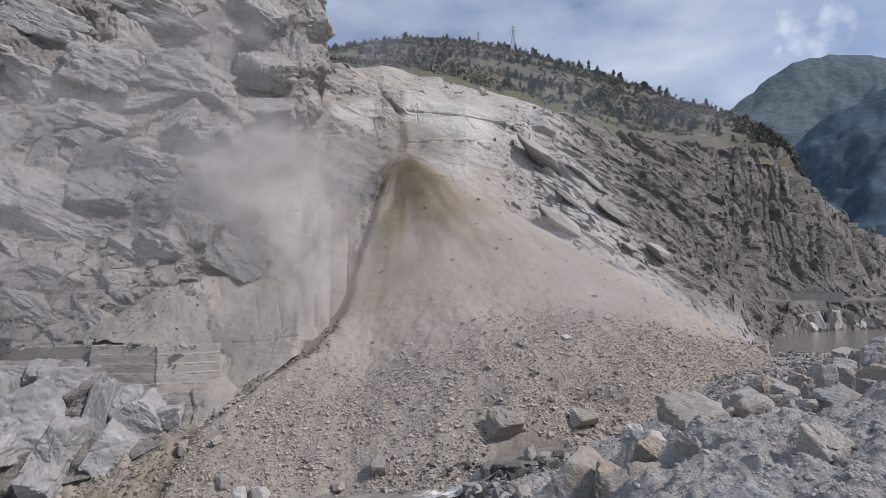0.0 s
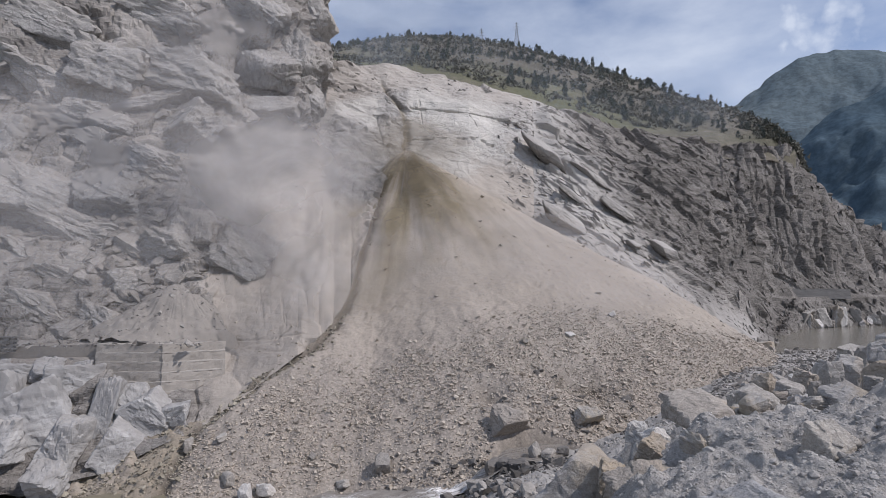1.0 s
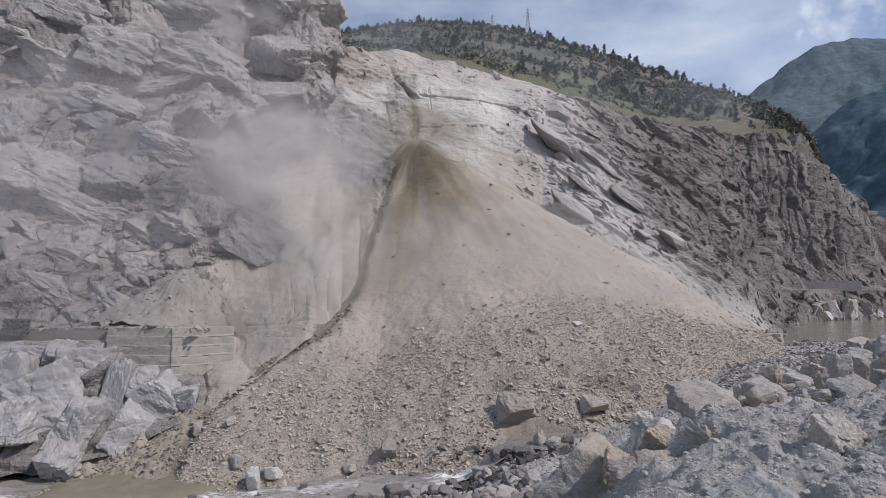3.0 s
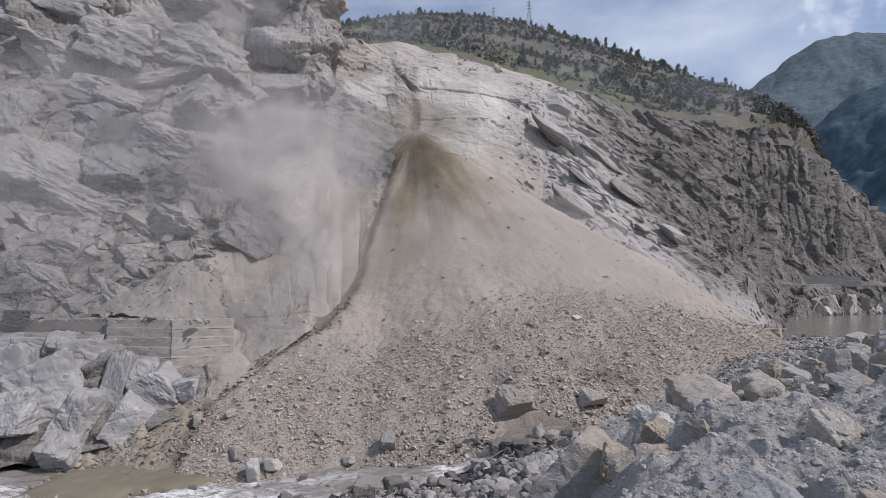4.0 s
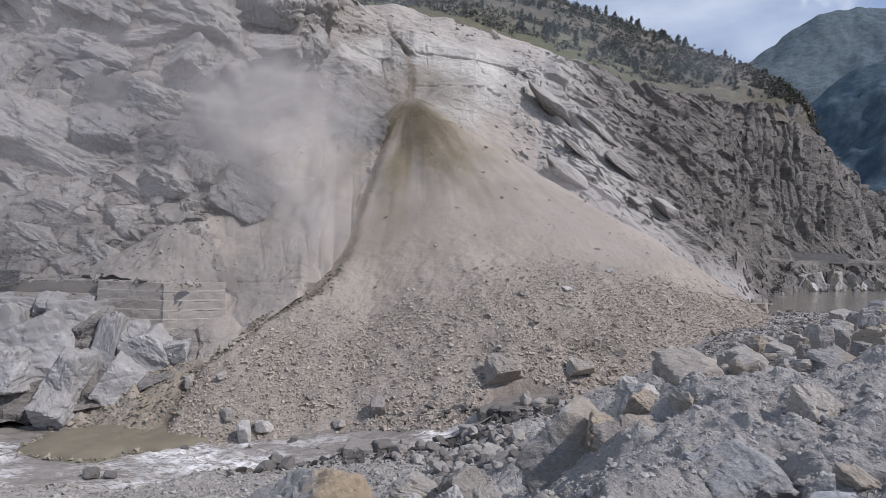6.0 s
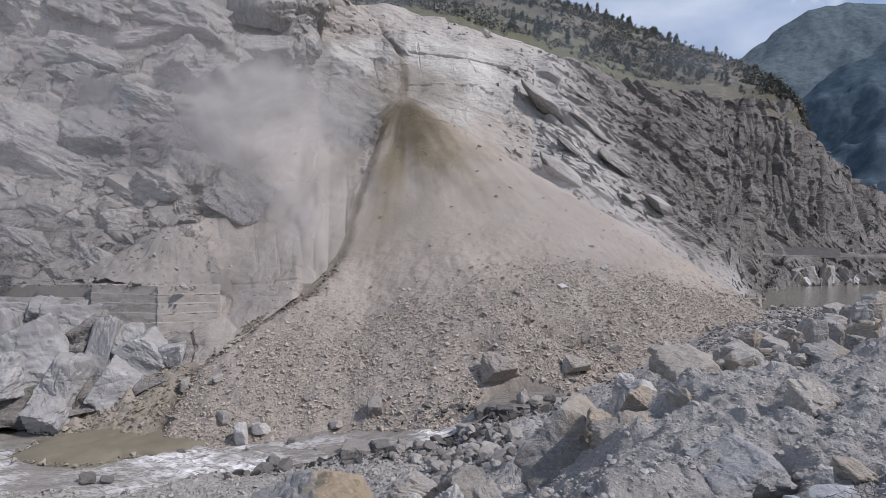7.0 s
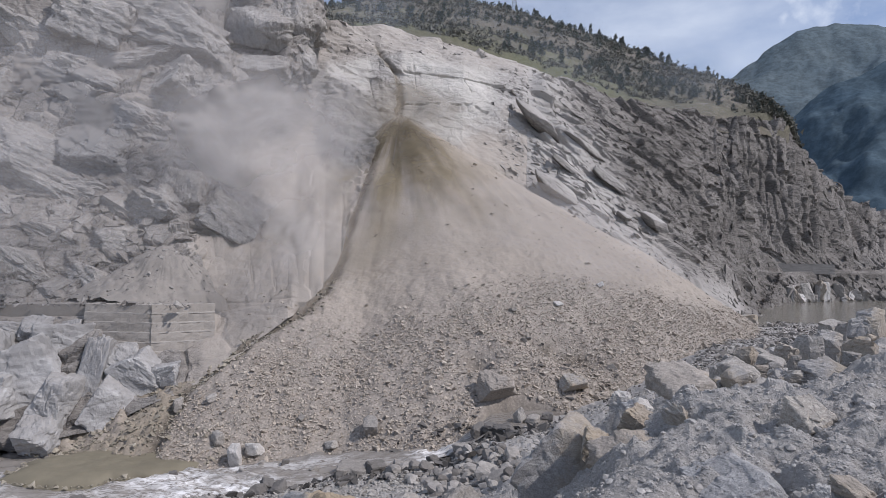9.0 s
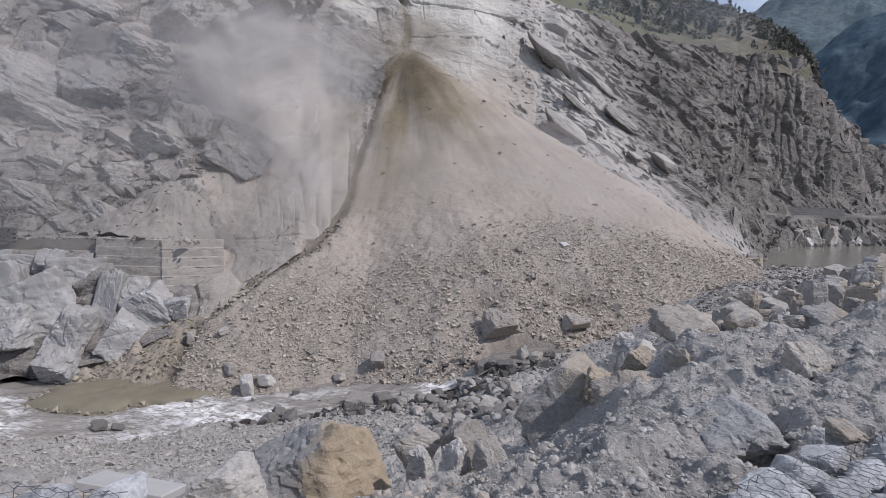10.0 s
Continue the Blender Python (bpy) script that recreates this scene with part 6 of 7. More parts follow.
def band_strip(a, b, z, out, ext, wave):
    """An uneven ledge of pale mortar and dust along the joint between two courses."""
    bm = bmesh.new()
    d = (b - a).normalized()
    n = Vector((d.y, -d.x)) if d.x * 1.0 >= 0 else Vector((-d.y, d.x))
    n = n if n.y < 0 else -n
    a, b = a - d * ext[0], b + d * ext[1]
    rings = []
    for m in range(41):
        at, v = a.lerp(b, m / 40), Vector((m * 0.23, wave, 0))
        lift, thick, lead = 0.06 * noise.noise(v * 0.6), 0.13 + 0.05 * noise.noise(v * 1.1), out + 0.05 + 0.03 * noise.noise(v * 1.7)
        front, rear = at + n * lead, at - n * 0.4
        rings.append([bm.verts.new((*q, z + lift + h)) for q, h in ((front, -0.02), (front, thick * 0.7), (front - n * 0.05, thick), (rear, thick), (rear, -0.02))])
    for r, s in zip(rings, rings[1:]):
        for k in range(5):
            bm.faces.new((r[k], s[k], s[(k + 1) % 5], r[(k + 1) % 5]))
    bm.faces.new(rings[0]), bm.faces.new(rings[-1][::-1])
    bmesh.ops.recalc_face_normals(bm, faces=list(bm.faces))
    return bm


def build_retaining_wall():
    """The road's stepped stone wall, with a corner; pale bands between the courses."""
    wall = new("retaining_wall")
    A, C, B = Vector((-36.4, 59.0)), Vector((-29.1, 58.8)), Vector((-24.0, 61.6))
    rng = np.random.default_rng(8)
    for k in range(7):
        z1, out = -5.4 - k * 0.98, 0.10 * k
        for a, b, corner in ((A, C, 1), (C, B, 0)):
            ext = (0, 0.26 * out) if corner else (0.3, 0)
            part("course", wall_block(a, b, z1 - 0.955, z1 - 0.005, out, 1.2, ext), M_WALL, wall)
            part("band", band_strip(a, b, z1 - 0.96, out, ext, 3.0 * k + corner), M_CAP, wall, "pale mortar band")
    tagged(wall, "dusty stepped stone retaining wall below the road", "wall")
    bm = bmesh.new()
    pts = [(-60, 58.6), (-36.4, 60.0), (-29.2, 59.8), (-25.4, 62.2), (-27.5, 68), (-30, 70), (-62, 66)]
    lo, hi = [bm.verts.new((*q, -7.4)) for q in pts], [bm.verts.new((*q, -5.45 - 0.03 * max(0, -q[0] - 36))) for q in pts]
    bm.faces.new(lo[::-1]), bm.faces.new(hi)
    for k in range(len(pts)):
        bm.faces.new((lo[k], lo[(k + 1) % len(pts)], hi[(k + 1) % len(pts)], hi[k]))
    bmesh.ops.recalc_face_normals(bm, faces=list(bm.faces))
    road = part("road", bm, M_APRON, None)
    tagged(road, "dusty ledge road cut into the cliff", "road", kind="structure")


build_retaining_wall()


def build_sand_cone():
    a, f = np.meshgrid(np.radians(np.linspace(-100, 100, 160)), np.linspace(0, 1, 60))
    a, f = a.ravel(), f.ravel()
    spread = 1 + 0.16 * fbm(np.stack([a * 2.2, 0 * a, 0 * a], 1), 3, 10)
    x, y, z = -33.0 + 10.5 * f * spread * np.sin(a), 68.8 - 8.6 * f * np.cos(a), 0.9 - 7.0 * (np.sqrt(f * f + 0.012) - 0.11) ** 0.9
    p = np.stack([x, y, z], 1)
    p[:, 2] += (0.06 * fbm(np.stack([a * 24 + f * 2, f * 2.0, 0 * a], 1), 4, 8, 0.6) * step(0.05, 0.5, f) + 1.2 * fbm(p * 0.16, 4, 9) * step(0.05, 0.4, f) + 0.12 * fbm(p * 1.6, 3, 13)
                - 3.0 * step(0.8, 1.0, f) * step(35, 60, np.degrees(a)))
    ob = new("sand_apron", mesh_from("sand_apron", p, grid_faces(60, 160, True), M_APRON, True))
    tagged(ob, "ribbed apron of fine dust over the road", "sand", kind="structure")
    rng = np.random.default_rng(64)
    pick = rng.choice(np.flatnonzero(f > 0.12), 420)
    size = np.clip(0.14 / np.maximum(rng.uniform(0, 1, 420), 0.01) ** 0.42, 0.12, 0.75)
    at = p[pick]
    # more of them on the ledge road, where the apron runs out
    ex, ey = rng.uniform(-62, -25.5, 420), rng.normal(60.2, 1.1, 420)
    at = np.concatenate([at, np.stack([ex, ey, np.where(ex < -36, -5.5 + 0.03 * (ex + 36), -5.5)], 1)])
    size = np.append(size, np.clip(0.22 / np.maximum(rng.uniform(0, 1, 420), 0.01) ** 0.42, 0.2, 1.3))
    scatter("apron_stones", at[:, 0], at[:, 1], at[:, 2] - 0.05 * size, size, M_RUBBLE, "dark broken stones lying on the dust apron and road", 65)


build_sand_cone()


def build_block_stack():
    stack = new("block_stack")
    bm0 = bmesh.new()
    box(bm0, (0.42, 0.5, 0.19), bevel=0.02)
    me = bpy.data.meshes.new("block")
    bm0.to_mesh(me)
    bm0.free()
    me.materials.append(M_BLOCK)
    rng = np.random.default_rng(3)
    for r in range(8):
        for c in range(6):
            ob = part("block", me, M_BLOCK, stack)
            ob.matrix_basis = pose(-46.9 + c * 0.44 + 0.2 * (r % 2) + rng.normal(0, 0.02), 58.4 + rng.normal(0, 0.04), -6.05 + r * 0.20, 0, 0, rng.normal(0, 4))
    tagged(stack, "low stack of dark stone blocks on the ledge road", "wall")


build_block_stack()


def build_far_wall():
    wall = new("road_wall")
    for k in range(5):
        part("course", wall_block((92.5, 160.6), (118, 166.5), -2.6 + k * 0.6, -2.03 + k * 0.6, -0.05 * k, 0.8), M_BLOCK, wall)
    tagged(wall, "dark stone wall above the road across the water", "wall")
    rng = np.random.default_rng(81)
    for k in range(17):
        u = 0.574 + 0.0115 * k
        y, w, h = np.interp(u, [0.575, 0.63, 0.75], [151.5, 156, 170]) + rng.uniform(-0.8, 1.2), rng.uniform(2.2, 5.0), rng.uniform(3.4, 7.6) - 8 * max(0, u - 0.66)
        boulder("rock_outcrop", (w, 5.0, h), 800 + k, polar(u, y), (rng.uniform(0, 14), rng.uniform(-34, 34), rng.uniform(-40, 40)), 0.0, (M_BOULDER, M_SLABROCK, M_PALE, M_BOULDER)[k % 4], "pale washed rock face at the water's edge", -11.4, "rock",
                "rock faces at the water", 4)


build_far_wall()


# ---------------- gabions at the lookout ----------------
def hex_mesh(bm, width, depth, cell, wire, rng, wave):
    """A hexagonal wire net over a width by depth top, hanging down the far face."""
    dy, dx = cell * 0.75, cell * 0.866
    rows, cols = int((depth + 0.5) / dy), int(width / dx)

    def at(x, s):
        y, z = (s, 0.0) if s < depth else (depth + 0.015, -(s - depth))
        n = 0.03 * noise.noise(Vector((x * 3, s * 3, wave)))
        return Vector((x + 0.045 * noise.noise(Vector((x * 6, s * 6, wave + 4))), y + (0.04 * noise.noise(Vector((x * 7, s * 7, wave + 9))) if s < depth else 0.0), z + n + 0.012))

    for r in range(rows):
        for c in range(cols):
            x, s = (c + 0.5 * (r % 2)) * dx - width / 2, r * dy
            top, up_r, up_l = at(x, s), at(x + dx / 2, s + cell * 0.25), at(x - dx / 2, s + cell * 0.25)
            rod(bm, top, up_r, wire, sides=4)
            rod(bm, top, up_l, wire, sides=4)
            rod(bm, up_r, at(x + dx / 2, s + dy), wire * 1.25, sides=4)


def build_gabion(at, turn, width, depth, cell, seed, label):
    gabion = new("gabion")
    gabion.matrix_basis = pose(*at, 0, 0, turn)
    rng = np.random.default_rng(seed)
    x = -width / 2
    while x < width / 2:
        w = min(rng.uniform(0.30, 0.48), width / 2 - x + 0.02)
        if w < 0.14:
            break
        y = 0.0
        while y < depth:
            d = rng.uniform(0.24, 0.40)
            for level in (0, 1):
                p, f = rock_points((w * 1.06, d * 1.06, 0.25), int(rng.integers(9999)), 3, 0.46, 0.05)
                p = p @ np.array(Euler((rng.normal(0, 0.1), rng.normal(0, 0.1), rng.normal(0, 0.2))).to_matrix()).T
                ob = part("stone", mesh_from("stone", p, f, M_GABION), None, gabion)
                ob.location = (x + w / 2, y + d / 2 - 0.02, -0.125 - 0.24 * level + rng.normal(0, 0.012))
            y += d
        x += w
    bm = bmesh.new()
    hex_mesh(bm, width + 0.16, depth, cell, 0.0022, rng, seed)
    part("wire_mesh", bm, M_WIRE, gabion, "rusting grey wire net")
    return tagged(gabion, label, "gabion", "gabions at the lookout")


build_gabion((2.95, 2.88, -1.62), 28.5, 2.9, 0.95, 0.115, 1, "wire gabion filled with flat grey stones")
build_gabion((-2.97, 2.3, -1.70), -4, 1.94, 0.95, 0.13, 2, "wire gabion filled with smooth grey stones")


def build_slab():
    bm = bmesh.new()
    box(bm, (0.85, 0.42, 0.09), bevel=0.012)
    for v in bm.verts:
        v.co.z += 0.012 * noise.noise(v.co * 3)
    slab = part("concrete_slab", bm, M_CONCRETE, None)
    slab.matrix_basis = pose(-2.92, 5.0, float(ground_top(-2.92, 5.0)[0]) + 0.10, -14, 4, -6)
    tagged(slab, "pale broken concrete slab lying on the bank", "slab")


build_slab()


# ---------------- hill: pylons, trees, shrubs ----------------
def build_pylon(at, height, label):
    """A lattice transmission tower with three pairs of arms."""
    tower = new("pylon")
    tower.location = at
    half = lambda t: height * (0.105 * (1 - t) ** 1.5 + 0.014)
    levels = [0, 0.16, 0.31, 0.45, 0.57, 0.68, 0.78, 0.88, 1.0]
    corner = [(-1, -1), (1, -1), (1, 1), (-1, 1)]
    spot = lambda k, t: Vector((corner[k % 4][0] * half(t), corner[k % 4][1] * half(t), t * height))
    for k in range(4):
        bm = bmesh.new()
        for a, b in zip(levels, levels[1:]):
            rod(bm, spot(k, a), spot(k, b), 0.16, sides=4)
        part("leg", bm, M_STEEL, tower)
        bm = bmesh.new()
        for a, b in zip(levels, levels[1:]):
            rod(bm, spot(k, a), spot(k + 1, b), 0.09, sides=4)
            rod(bm, spot(k + 1, a), spot(k, b), 0.09, sides=4)
            rod(bm, spot(k, b), spot(k + 1, b), 0.09, sides=4)
        part("bracing", bm, M_STEEL, tower)
    for t, reach in ((0.68, 0.17), (0.80, 0.14), (0.92, 0.11)):
        bm = bmesh.new()
        for s in (-1, 1):
            tip = Vector((s * reach * height, 0, t * height))
            for k in range(4):
                rod(bm, spot(k, t + (0.04 if k > 1 else 0)), tip, 0.09, sides=4)
        part("cross_arm", bm, M_STEEL, tower)
    return tagged(tower, label, "pylon", "pylons on the hill")


def hill_at(u, f):
    return hill_points(np.array([u]), np.array([f]))[0]


build_pylon(hill_at(0.128, 0.985) - np.array([0, 0, 0.5]), 24, "grey lattice power pylon on the ridge")
build_pylon(hill_at(0.062, 0.999) + np.array([2, 14, -4.0]), 23, "grey lattice power pylon behind the ridge")


def tree_template(seed, height, spread, shrub=False):
    """A tapered trunk with limbs and a crown of many small needle tufts."""
    rng = np.random.default_rng(seed)
    tree = new("shrub" if shrub else "pine_tree")
    bm = bmesh.new()
    lean = Vector((rng.normal(0, 0.04), rng.normal(0, 0.04), 1)) * height
    if not shrub:
        rod(bm, (0, 0, -0.4), lean * 0.55, height * 0.022, height * 0.014)
        rod(bm, lean * 0.55, lean * 0.95, height * 0.014, height * 0.004)
    tips = []
    for k in range(26 if not shrub else 16):
        t = rng.uniform(0.22, 0.97) if not shrub else rng.uniform(0.1, 0.9)
        a = rng.uniform(0, 2 * np.pi)
        reach = spread * ((1.02 - t) ** 0.75 if not shrub else math.sqrt(max(0.05, 1 - (t - 0.4) ** 2 * 2))) * rng.uniform(0.55, 1.1)
        root, tip = lean * max(t - 0.04, 0), lean * t + Vector((reach * math.cos(a), reach * math.sin(a), rng.uniform(-0.06, 0.05) * height))
        rod(bm, root, tip, height * 0.006, height * 0.002, 3)
        tips += [(root.lerp(tip, s), reach) for s in (0.45, 0.75, 1.0)]
    tips += [(lean * s, spread * 0.2) for s in (0.86, 0.92, 0.97, 1.0)]
    part("trunk", bm, M_BARK, tree)
    verts, faces = [], []
    for tip, reach in tips:
        for _ in range(7):
            c = np.array(tip) + rng.normal(size=3) * height * 0.045
            d = rng.normal(size=(3, 3)) * height * 0.05
            faces.append([len(verts), len(verts) + 1, len(verts) + 2])
            verts += [c + d[0], c + d[1], c + d[2] * 0.6]
    part("crown", mesh_from("crown", np.array(verts), np.array(faces), M_SHRUB if shrub else M_PINE), None, tree)
    return tagged(tree, "low grey-green shrub on the dry hillside" if shrub else "small dark green pine on the dry hillside", "shrub" if shrub else "tree",
                  "shrubs on the hill" if shrub else "pines on the hill")


def plant_hill():
    kinds = [tree_template(20 + k, 1.0, s) for k, s in enumerate((0.36, 0.48, 0.30, 0.58, 0.44))]
    rng = np.random.default_rng(77)
    first, count = {}, 0
    while count < 295:
        u = rng.uniform(-0.23, 0.62)
        f = rng.uniform(0.06, 1.0) ** (1.3 if rng.uniform() < 0.75 else 0.25)
        p = hill_points(np.array([u]), np.array([min(f, 0.998)]))
        if f < 0.9 and fbm(p * 0.025, 3, 99)[0] + rng.uniform(-0.35, 0.35) < 0.02 + 0.35 * (f < 0.16):
            continue
        k = int(rng.integers(5))
        h = rng.uniform(2.2, 6.4) * (0.5 + 0.55 * min(p[0, 1] / 400, 1)) * (1 - 0.4 * max(0.0, min(1.0, (u - 0.40) / 0.12)))
        m = pose(*p[0], 0, 0, rng.uniform(0, 360)) @ Matrix.Diagonal((h, h, h, 1))
        if k not in first:
            first[k] = kinds[k]
            kinds[k].matrix_basis = m
        else:
            made = copy_thing(kinds[k], Matrix.Identity(4))
            made.matrix_basis = m
        count += 1


plant_hill()


def scrub():
    """Low scrub all over the hill, as one tangle of small leaves."""
    rng = np.random.default_rng(78)
    n = 5200
    u, f = rng.uniform(-0.24, 0.66, n), rng.uniform(0.0, 1.0, n) ** 1.2
    p = hill_points(u, f)
    p = p[fbm(p * 0.03, 3, 98) + rng.uniform(-0.5, 0.5, n) > -0.05]
    k = 16
    size = rng.uniform(0.5, 1.3, len(p)) * (0.6 + p[:, 1] / 400)
    c = np.repeat(p, k, 0) + rng.normal(size=(len(p) * k, 3)) * np.repeat(size, k)[:, None] * np.array([0.6, 0.6, 0.35])
    c[:, 2] += np.repeat(size, k) * 0.5
    d = rng.normal(size=(len(c), 3, 3)) * np.repeat(size, k)[:, None, None] * 0.42
    v = (c[:, None, :] + d).reshape(-1, 3)
    ob = new("scrub", mesh_from("scrub", v, np.arange(len(v)).reshape(-1, 3), M_SHRUB))
    tagged(ob, "low dry scrub scattered over the hillside", "scrub", kind="stuff")


scrub()


def woods():
    """Small trees too far off to count, over the upper hillside, as one mass of tufted crowns."""
    rng = np.random.default_rng(79)
    n = 2600
    u, f = rng.uniform(-0.23, 0.60, n), rng.uniform(0.10, 1.0, n) ** 0.75
    p = hill_points(u, np.minimum(f, 0.995))
    p = p[fbm(p * 0.022, 3, 97) + rng.uniform(-0.4, 0.4, n) > 0.05 + 0.5 * step(0.42, 0.6, u)][:900]
    high = rng.uniform(1.6, 4.2, len(p)) * (0.5 + 0.5 * np.minimum(p[:, 1] / 400, 1))
    k = 46
    up = rng.uniform(0.05, 1.0, (len(p), k))
    a, out = rng.uniform(0, 2 * np.pi, (len(p), k)), 0.42 * np.sqrt(1.03 - up) * rng.uniform(0.3, 1.0, (len(p), k))
    c = np.stack([out * np.cos(a), out * np.sin(a), up], 2) * high[:, None, None] + p[:, None, :]
    d = rng.normal(size=(len(p), k, 3, 3)) * (0.085 * high)[:, None, None, None]
    v = (c[:, :, None, :] + d).reshape(-1, 3)
    ob = new("woods", mesh_from("woods", v, np.arange(len(v)).reshape(-1, 3), M_PINE))
    tagged(ob, "small dark pines and bushes covering the hillside", "trees", kind="stuff")


woods()


# ---------------- drifting dust ----------------
def dust_material(name, colour, scale, strength):
    """Airborne dust: a thin scattering veil, torn by turbulence."""
    k = Nodes(name, 1.0, 0.0)
    n = k.noise(scale, 7, 0.62, None, 0.6)
    veil = k.math("MULTIPLY", k.attr("thick"), k.ramp(n, [(0.22, 0.35), (0.72, 1.0)]))
    veil = k.math("MULTIPLY", veil, strength)
    scatter_sh, pass_sh = k.n.new("ShaderNodeBsdfDiffuse"), k.n.new("ShaderNodeBsdfTransparent")
    back, both, mixed = k.n.new("ShaderNodeBsdfTranslucent"), k.n.new("ShaderNodeMixShader"), k.n.new("ShaderNodeMixShader")
    for sh in (scatter_sh, back):
        sh.inputs["Color"].default_value = (*colour, 1)
    both.inputs[0].default_value = 0.5
    k.l.new(scatter_sh.outputs[0], both.inputs[1])
    k.l.new(back.outputs[0], both.inputs[2])
    k.l.new(veil, mixed.inputs[0])
    k.l.new(pass_sh.outputs[0], mixed.inputs[1])
    k.l.new(both.outputs[0], mixed.inputs[2])
    k.l.new(mixed.outputs[0], k.n["Material Output"].inputs["Surface"])
    return k.mat


M_DUSTCLOUD = dust_material("grey_dust_cloud", (0.62, 0.595, 0.58), 0.07, 0.66)
M_VEIL = dust_material("thin_dust_veil", (0.60, 0.575, 0.56), 0.05, 0.50)
# tint of the single sheet that stands in for distance haze over the hill
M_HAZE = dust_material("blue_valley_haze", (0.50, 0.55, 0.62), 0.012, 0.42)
M_BROWNTHIN = dust_material("thin_brown_dust", (0.31, 0.275, 0.222), 0.10, 0.72)
M_BROWNDUST = dust_material("brown_dust_cloud", (0.30, 0.260, 0.182), 0.22, 0.95)


def thin_out(faces, thick, least=0.05):
    """Only the faces where there is dust to see."""
    return faces[thick[faces].max(1) > least]


def dust_cloud(centre, width, height, layers, gap, seed, material, label, tilt=0.16):
    """A plume as a few billowing veils behind one another, thinning out to nothing at their rims."""
    cloud = new("dust_cloud")
    for k in range(layers):
        s, t = np.meshgrid(np.linspace(-1, 1, 60), np.linspace(-1, 1, 50))
        s, t = s.ravel(), t.ravel()
        grow = 1 - 0.12 * k
        q = np.stack([s * 2.3 + 3 * k, t * 2.3, 0 * s + seed], 1)
        depth = k * gap + 2.2 * fbm(q, 3, seed + k) - 3.0 * (1 - s * s) * (1 - t * t)
        p = np.stack([centre[0] + s * width / 2 * grow, centre[1] + depth + t * height * tilt, centre[2] + t * height / 2 * grow], 1)
        r = np.hypot(s, t) * (1 + 0.25 * fbm(q * 0.8, 3, seed + 20 + k))
        thick = (1 - step(0.15, 0.95, r)) * np.clip((1 - np.abs(s)) * 6, 0, 1) * np.clip((1 - np.abs(t)) * 6, 0, 1)
        part("veil", mesh_from("veil", p, thin_out(grid_faces(50, 60), thick), material, True, (("thick", thick),)), None, cloud)
    return tagged(cloud, label, "dust cloud", kind="stuff")


def polar3(u, w, y):
    return (u * y, y, w * y)


dust_cloud(polar3(-0.315, 0.21, 76), 44, 38, 2, 2.6, 300, M_DUSTCLOUD, "pale grey dust cloud drifting off the slide")
dust_cloud(polar3(-0.68, 0.20, 58), 58, 40, 1, 2.0, 320, M_VEIL, "thin grey dust in front of the cliff")
dust_cloud(polar3(-0.44, 0.45, 72), 38, 28, 1, 2.5, 340, M_VEIL, "thin grey dust rising up the cliff")
dust_cloud(polar3(-0.235, 0.055, 66), 19, 24, 1, 2.0, 345, M_VEIL, "pale dust settling over the apron beside the slide", 0.4)
dust_cloud((-6.5, 104.0, 27.5), 27, 27, 1, 1.5, 350, M_BROWNTHIN, "brown dust boiling at the head of the slide", 0.77)



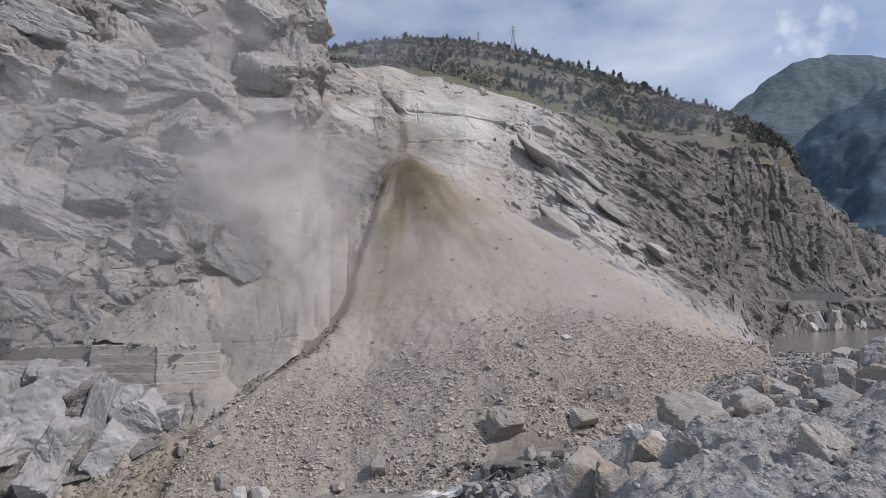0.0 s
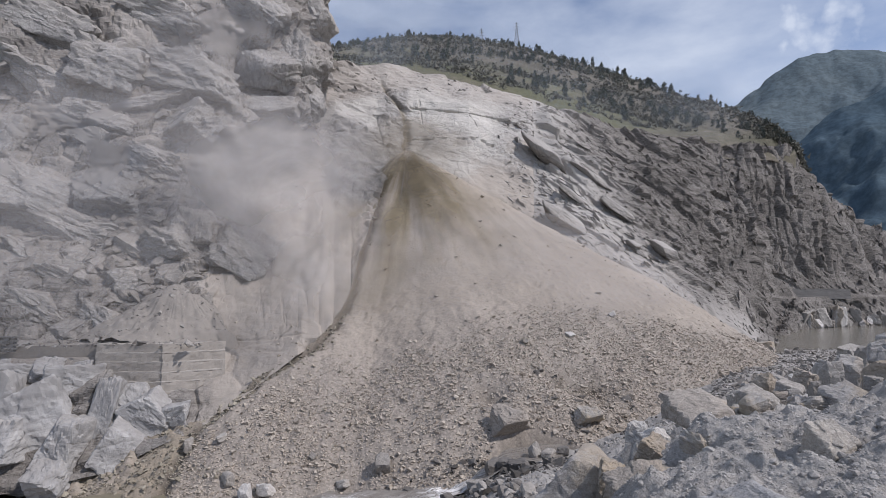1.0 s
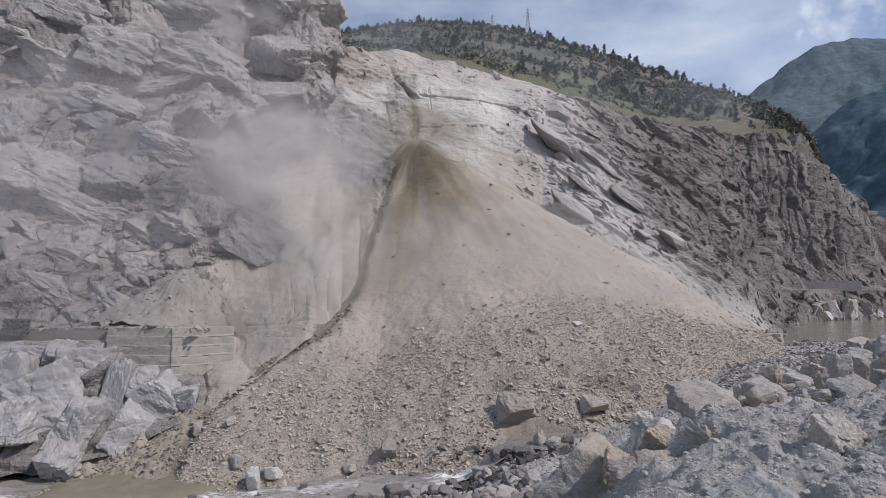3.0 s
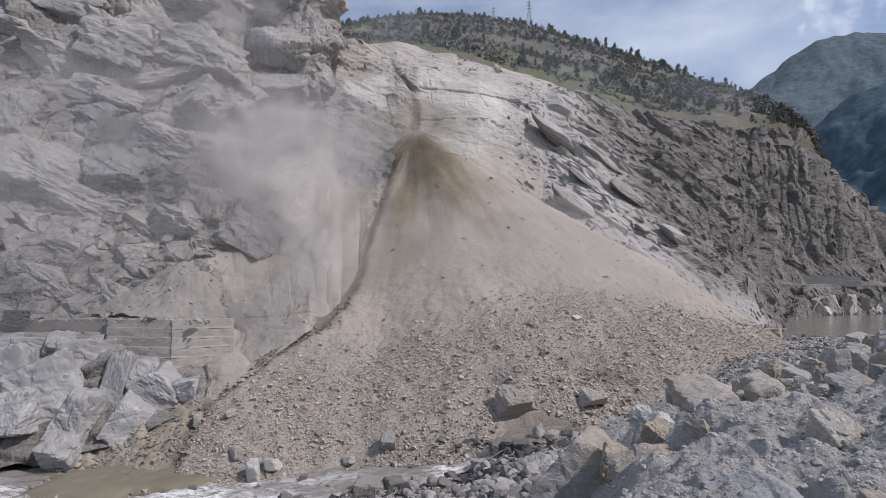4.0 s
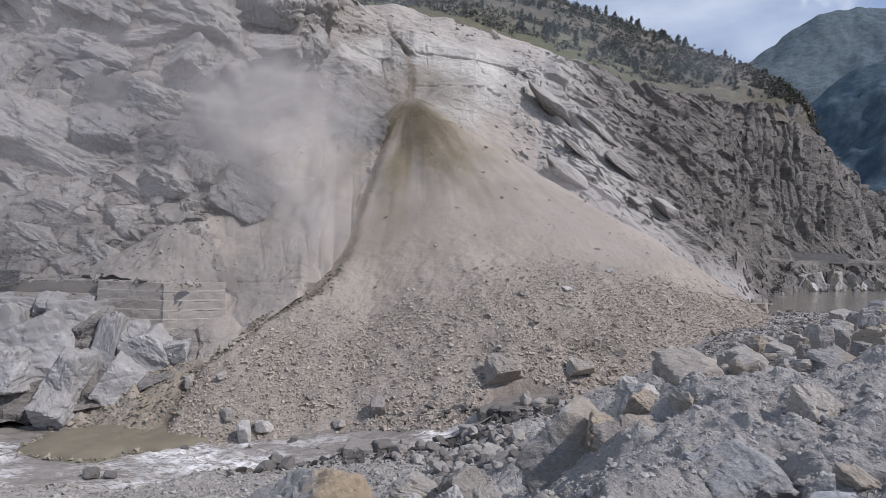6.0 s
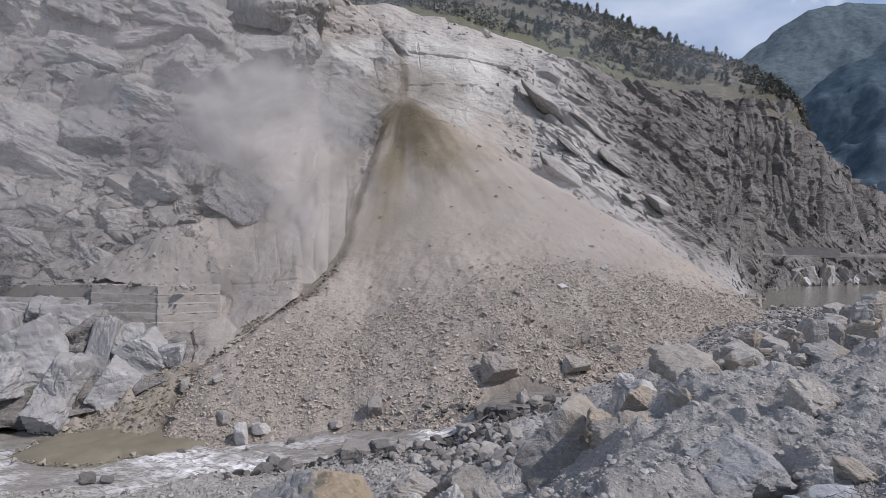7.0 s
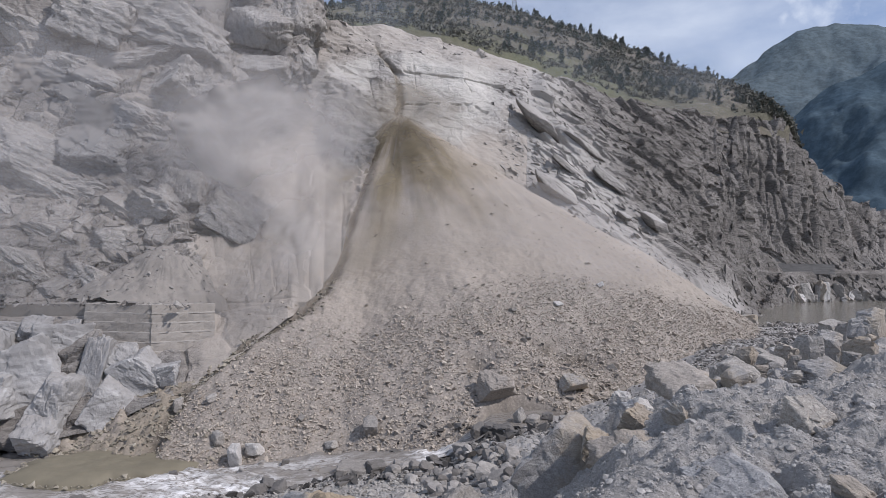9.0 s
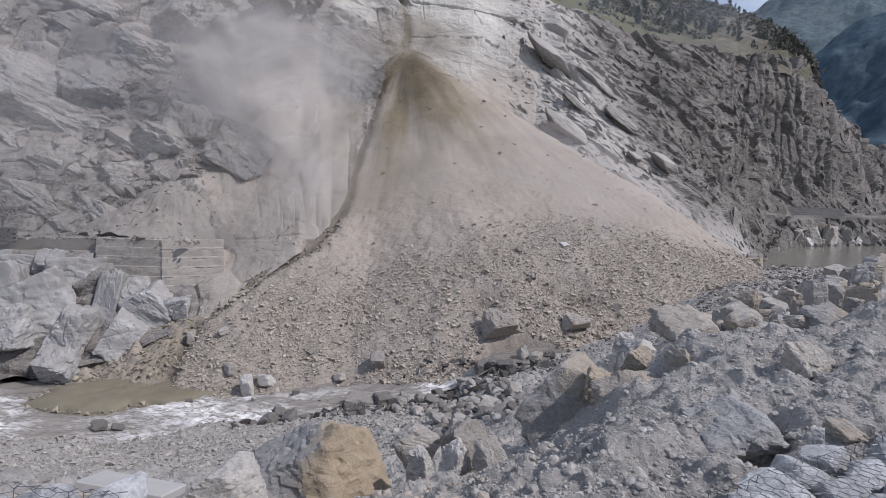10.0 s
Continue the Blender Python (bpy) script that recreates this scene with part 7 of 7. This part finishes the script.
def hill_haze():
    """Bluish see-through sheet that paints haze along the wooded hill's foot, thinning upwards."""
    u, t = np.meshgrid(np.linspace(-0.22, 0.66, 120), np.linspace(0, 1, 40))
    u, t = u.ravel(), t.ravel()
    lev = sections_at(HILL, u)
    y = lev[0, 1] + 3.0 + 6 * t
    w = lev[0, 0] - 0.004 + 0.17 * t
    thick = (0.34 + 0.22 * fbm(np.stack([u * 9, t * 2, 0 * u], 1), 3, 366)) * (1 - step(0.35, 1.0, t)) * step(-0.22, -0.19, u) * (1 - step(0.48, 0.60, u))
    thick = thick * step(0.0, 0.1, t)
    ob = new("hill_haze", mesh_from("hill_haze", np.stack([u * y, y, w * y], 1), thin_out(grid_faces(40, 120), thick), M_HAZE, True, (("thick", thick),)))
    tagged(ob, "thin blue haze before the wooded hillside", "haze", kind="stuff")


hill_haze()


def slide_dust(lift, turn0, turn1, r0, r1, peak, material, label, seed, streak, strong):
    """Dust and fine debris streaming down over the cone."""
    a, r = np.meshgrid(np.radians(np.linspace(turn0, turn1, 120)), np.linspace(r0, r1, 100))
    a, r = a.ravel(), r.ravel()
    x, y = APEX[0] + r * np.sin(a), APEX[1] - r * np.cos(a)
    p = np.stack([x, y, cone_z(x, y) + lift * (0.6 + 0.4 * np.sin(np.clip((r - r0) / (r1 - r0), 0, 1) * np.pi))], 1)
    q = np.stack([np.degrees(a) * streak, r * 0.06, 0 * r + seed], 1)
    f, g = (r - r0) / (r1 - r0), (np.degrees(a) - turn0) / (turn1 - turn0)
    wob = 0.15 * fbm(np.stack([g * 4, f * 3, 0 * f], 1), 3, seed + 2)
    body = step(0.0, peak, f + wob * 0.3) * (1 - step(peak + 0.32, 0.98, f + wob)) * step(0.0, 0.42, g + wob * 0.4) * (1 - step(0.55, 0.98, g + wob * 0.5))
    torn = fbm(p * 0.11 + (0, 0, 5), 4, seed + 7)
    thick = np.clip(body * (0.85 + 1.1 * fbm(q, 4, seed) + 0.7 * torn), 0, 1) * strong
    p[:, 2] += 0.5 * fbm(p * 0.2, 3, seed)
    ob = new("slide_dust", mesh_from("slide_dust", p, thin_out(grid_faces(100, 120, True), thick), material, True, (("thick", thick),)))
    return tagged(ob, label, "dust cloud", kind="stuff")


slide_dust(1.5, -30, 52, 0.3, 54, 0.18, M_BROWNDUST, "brown dust and debris pouring down the slope", 360, 0.16, 0.95)
slide_dust(4.2, -10, 76, 32, 60, 0.3, M_VEIL, "pale dust hanging over the lower debris", 380, 0.05, 0.6)
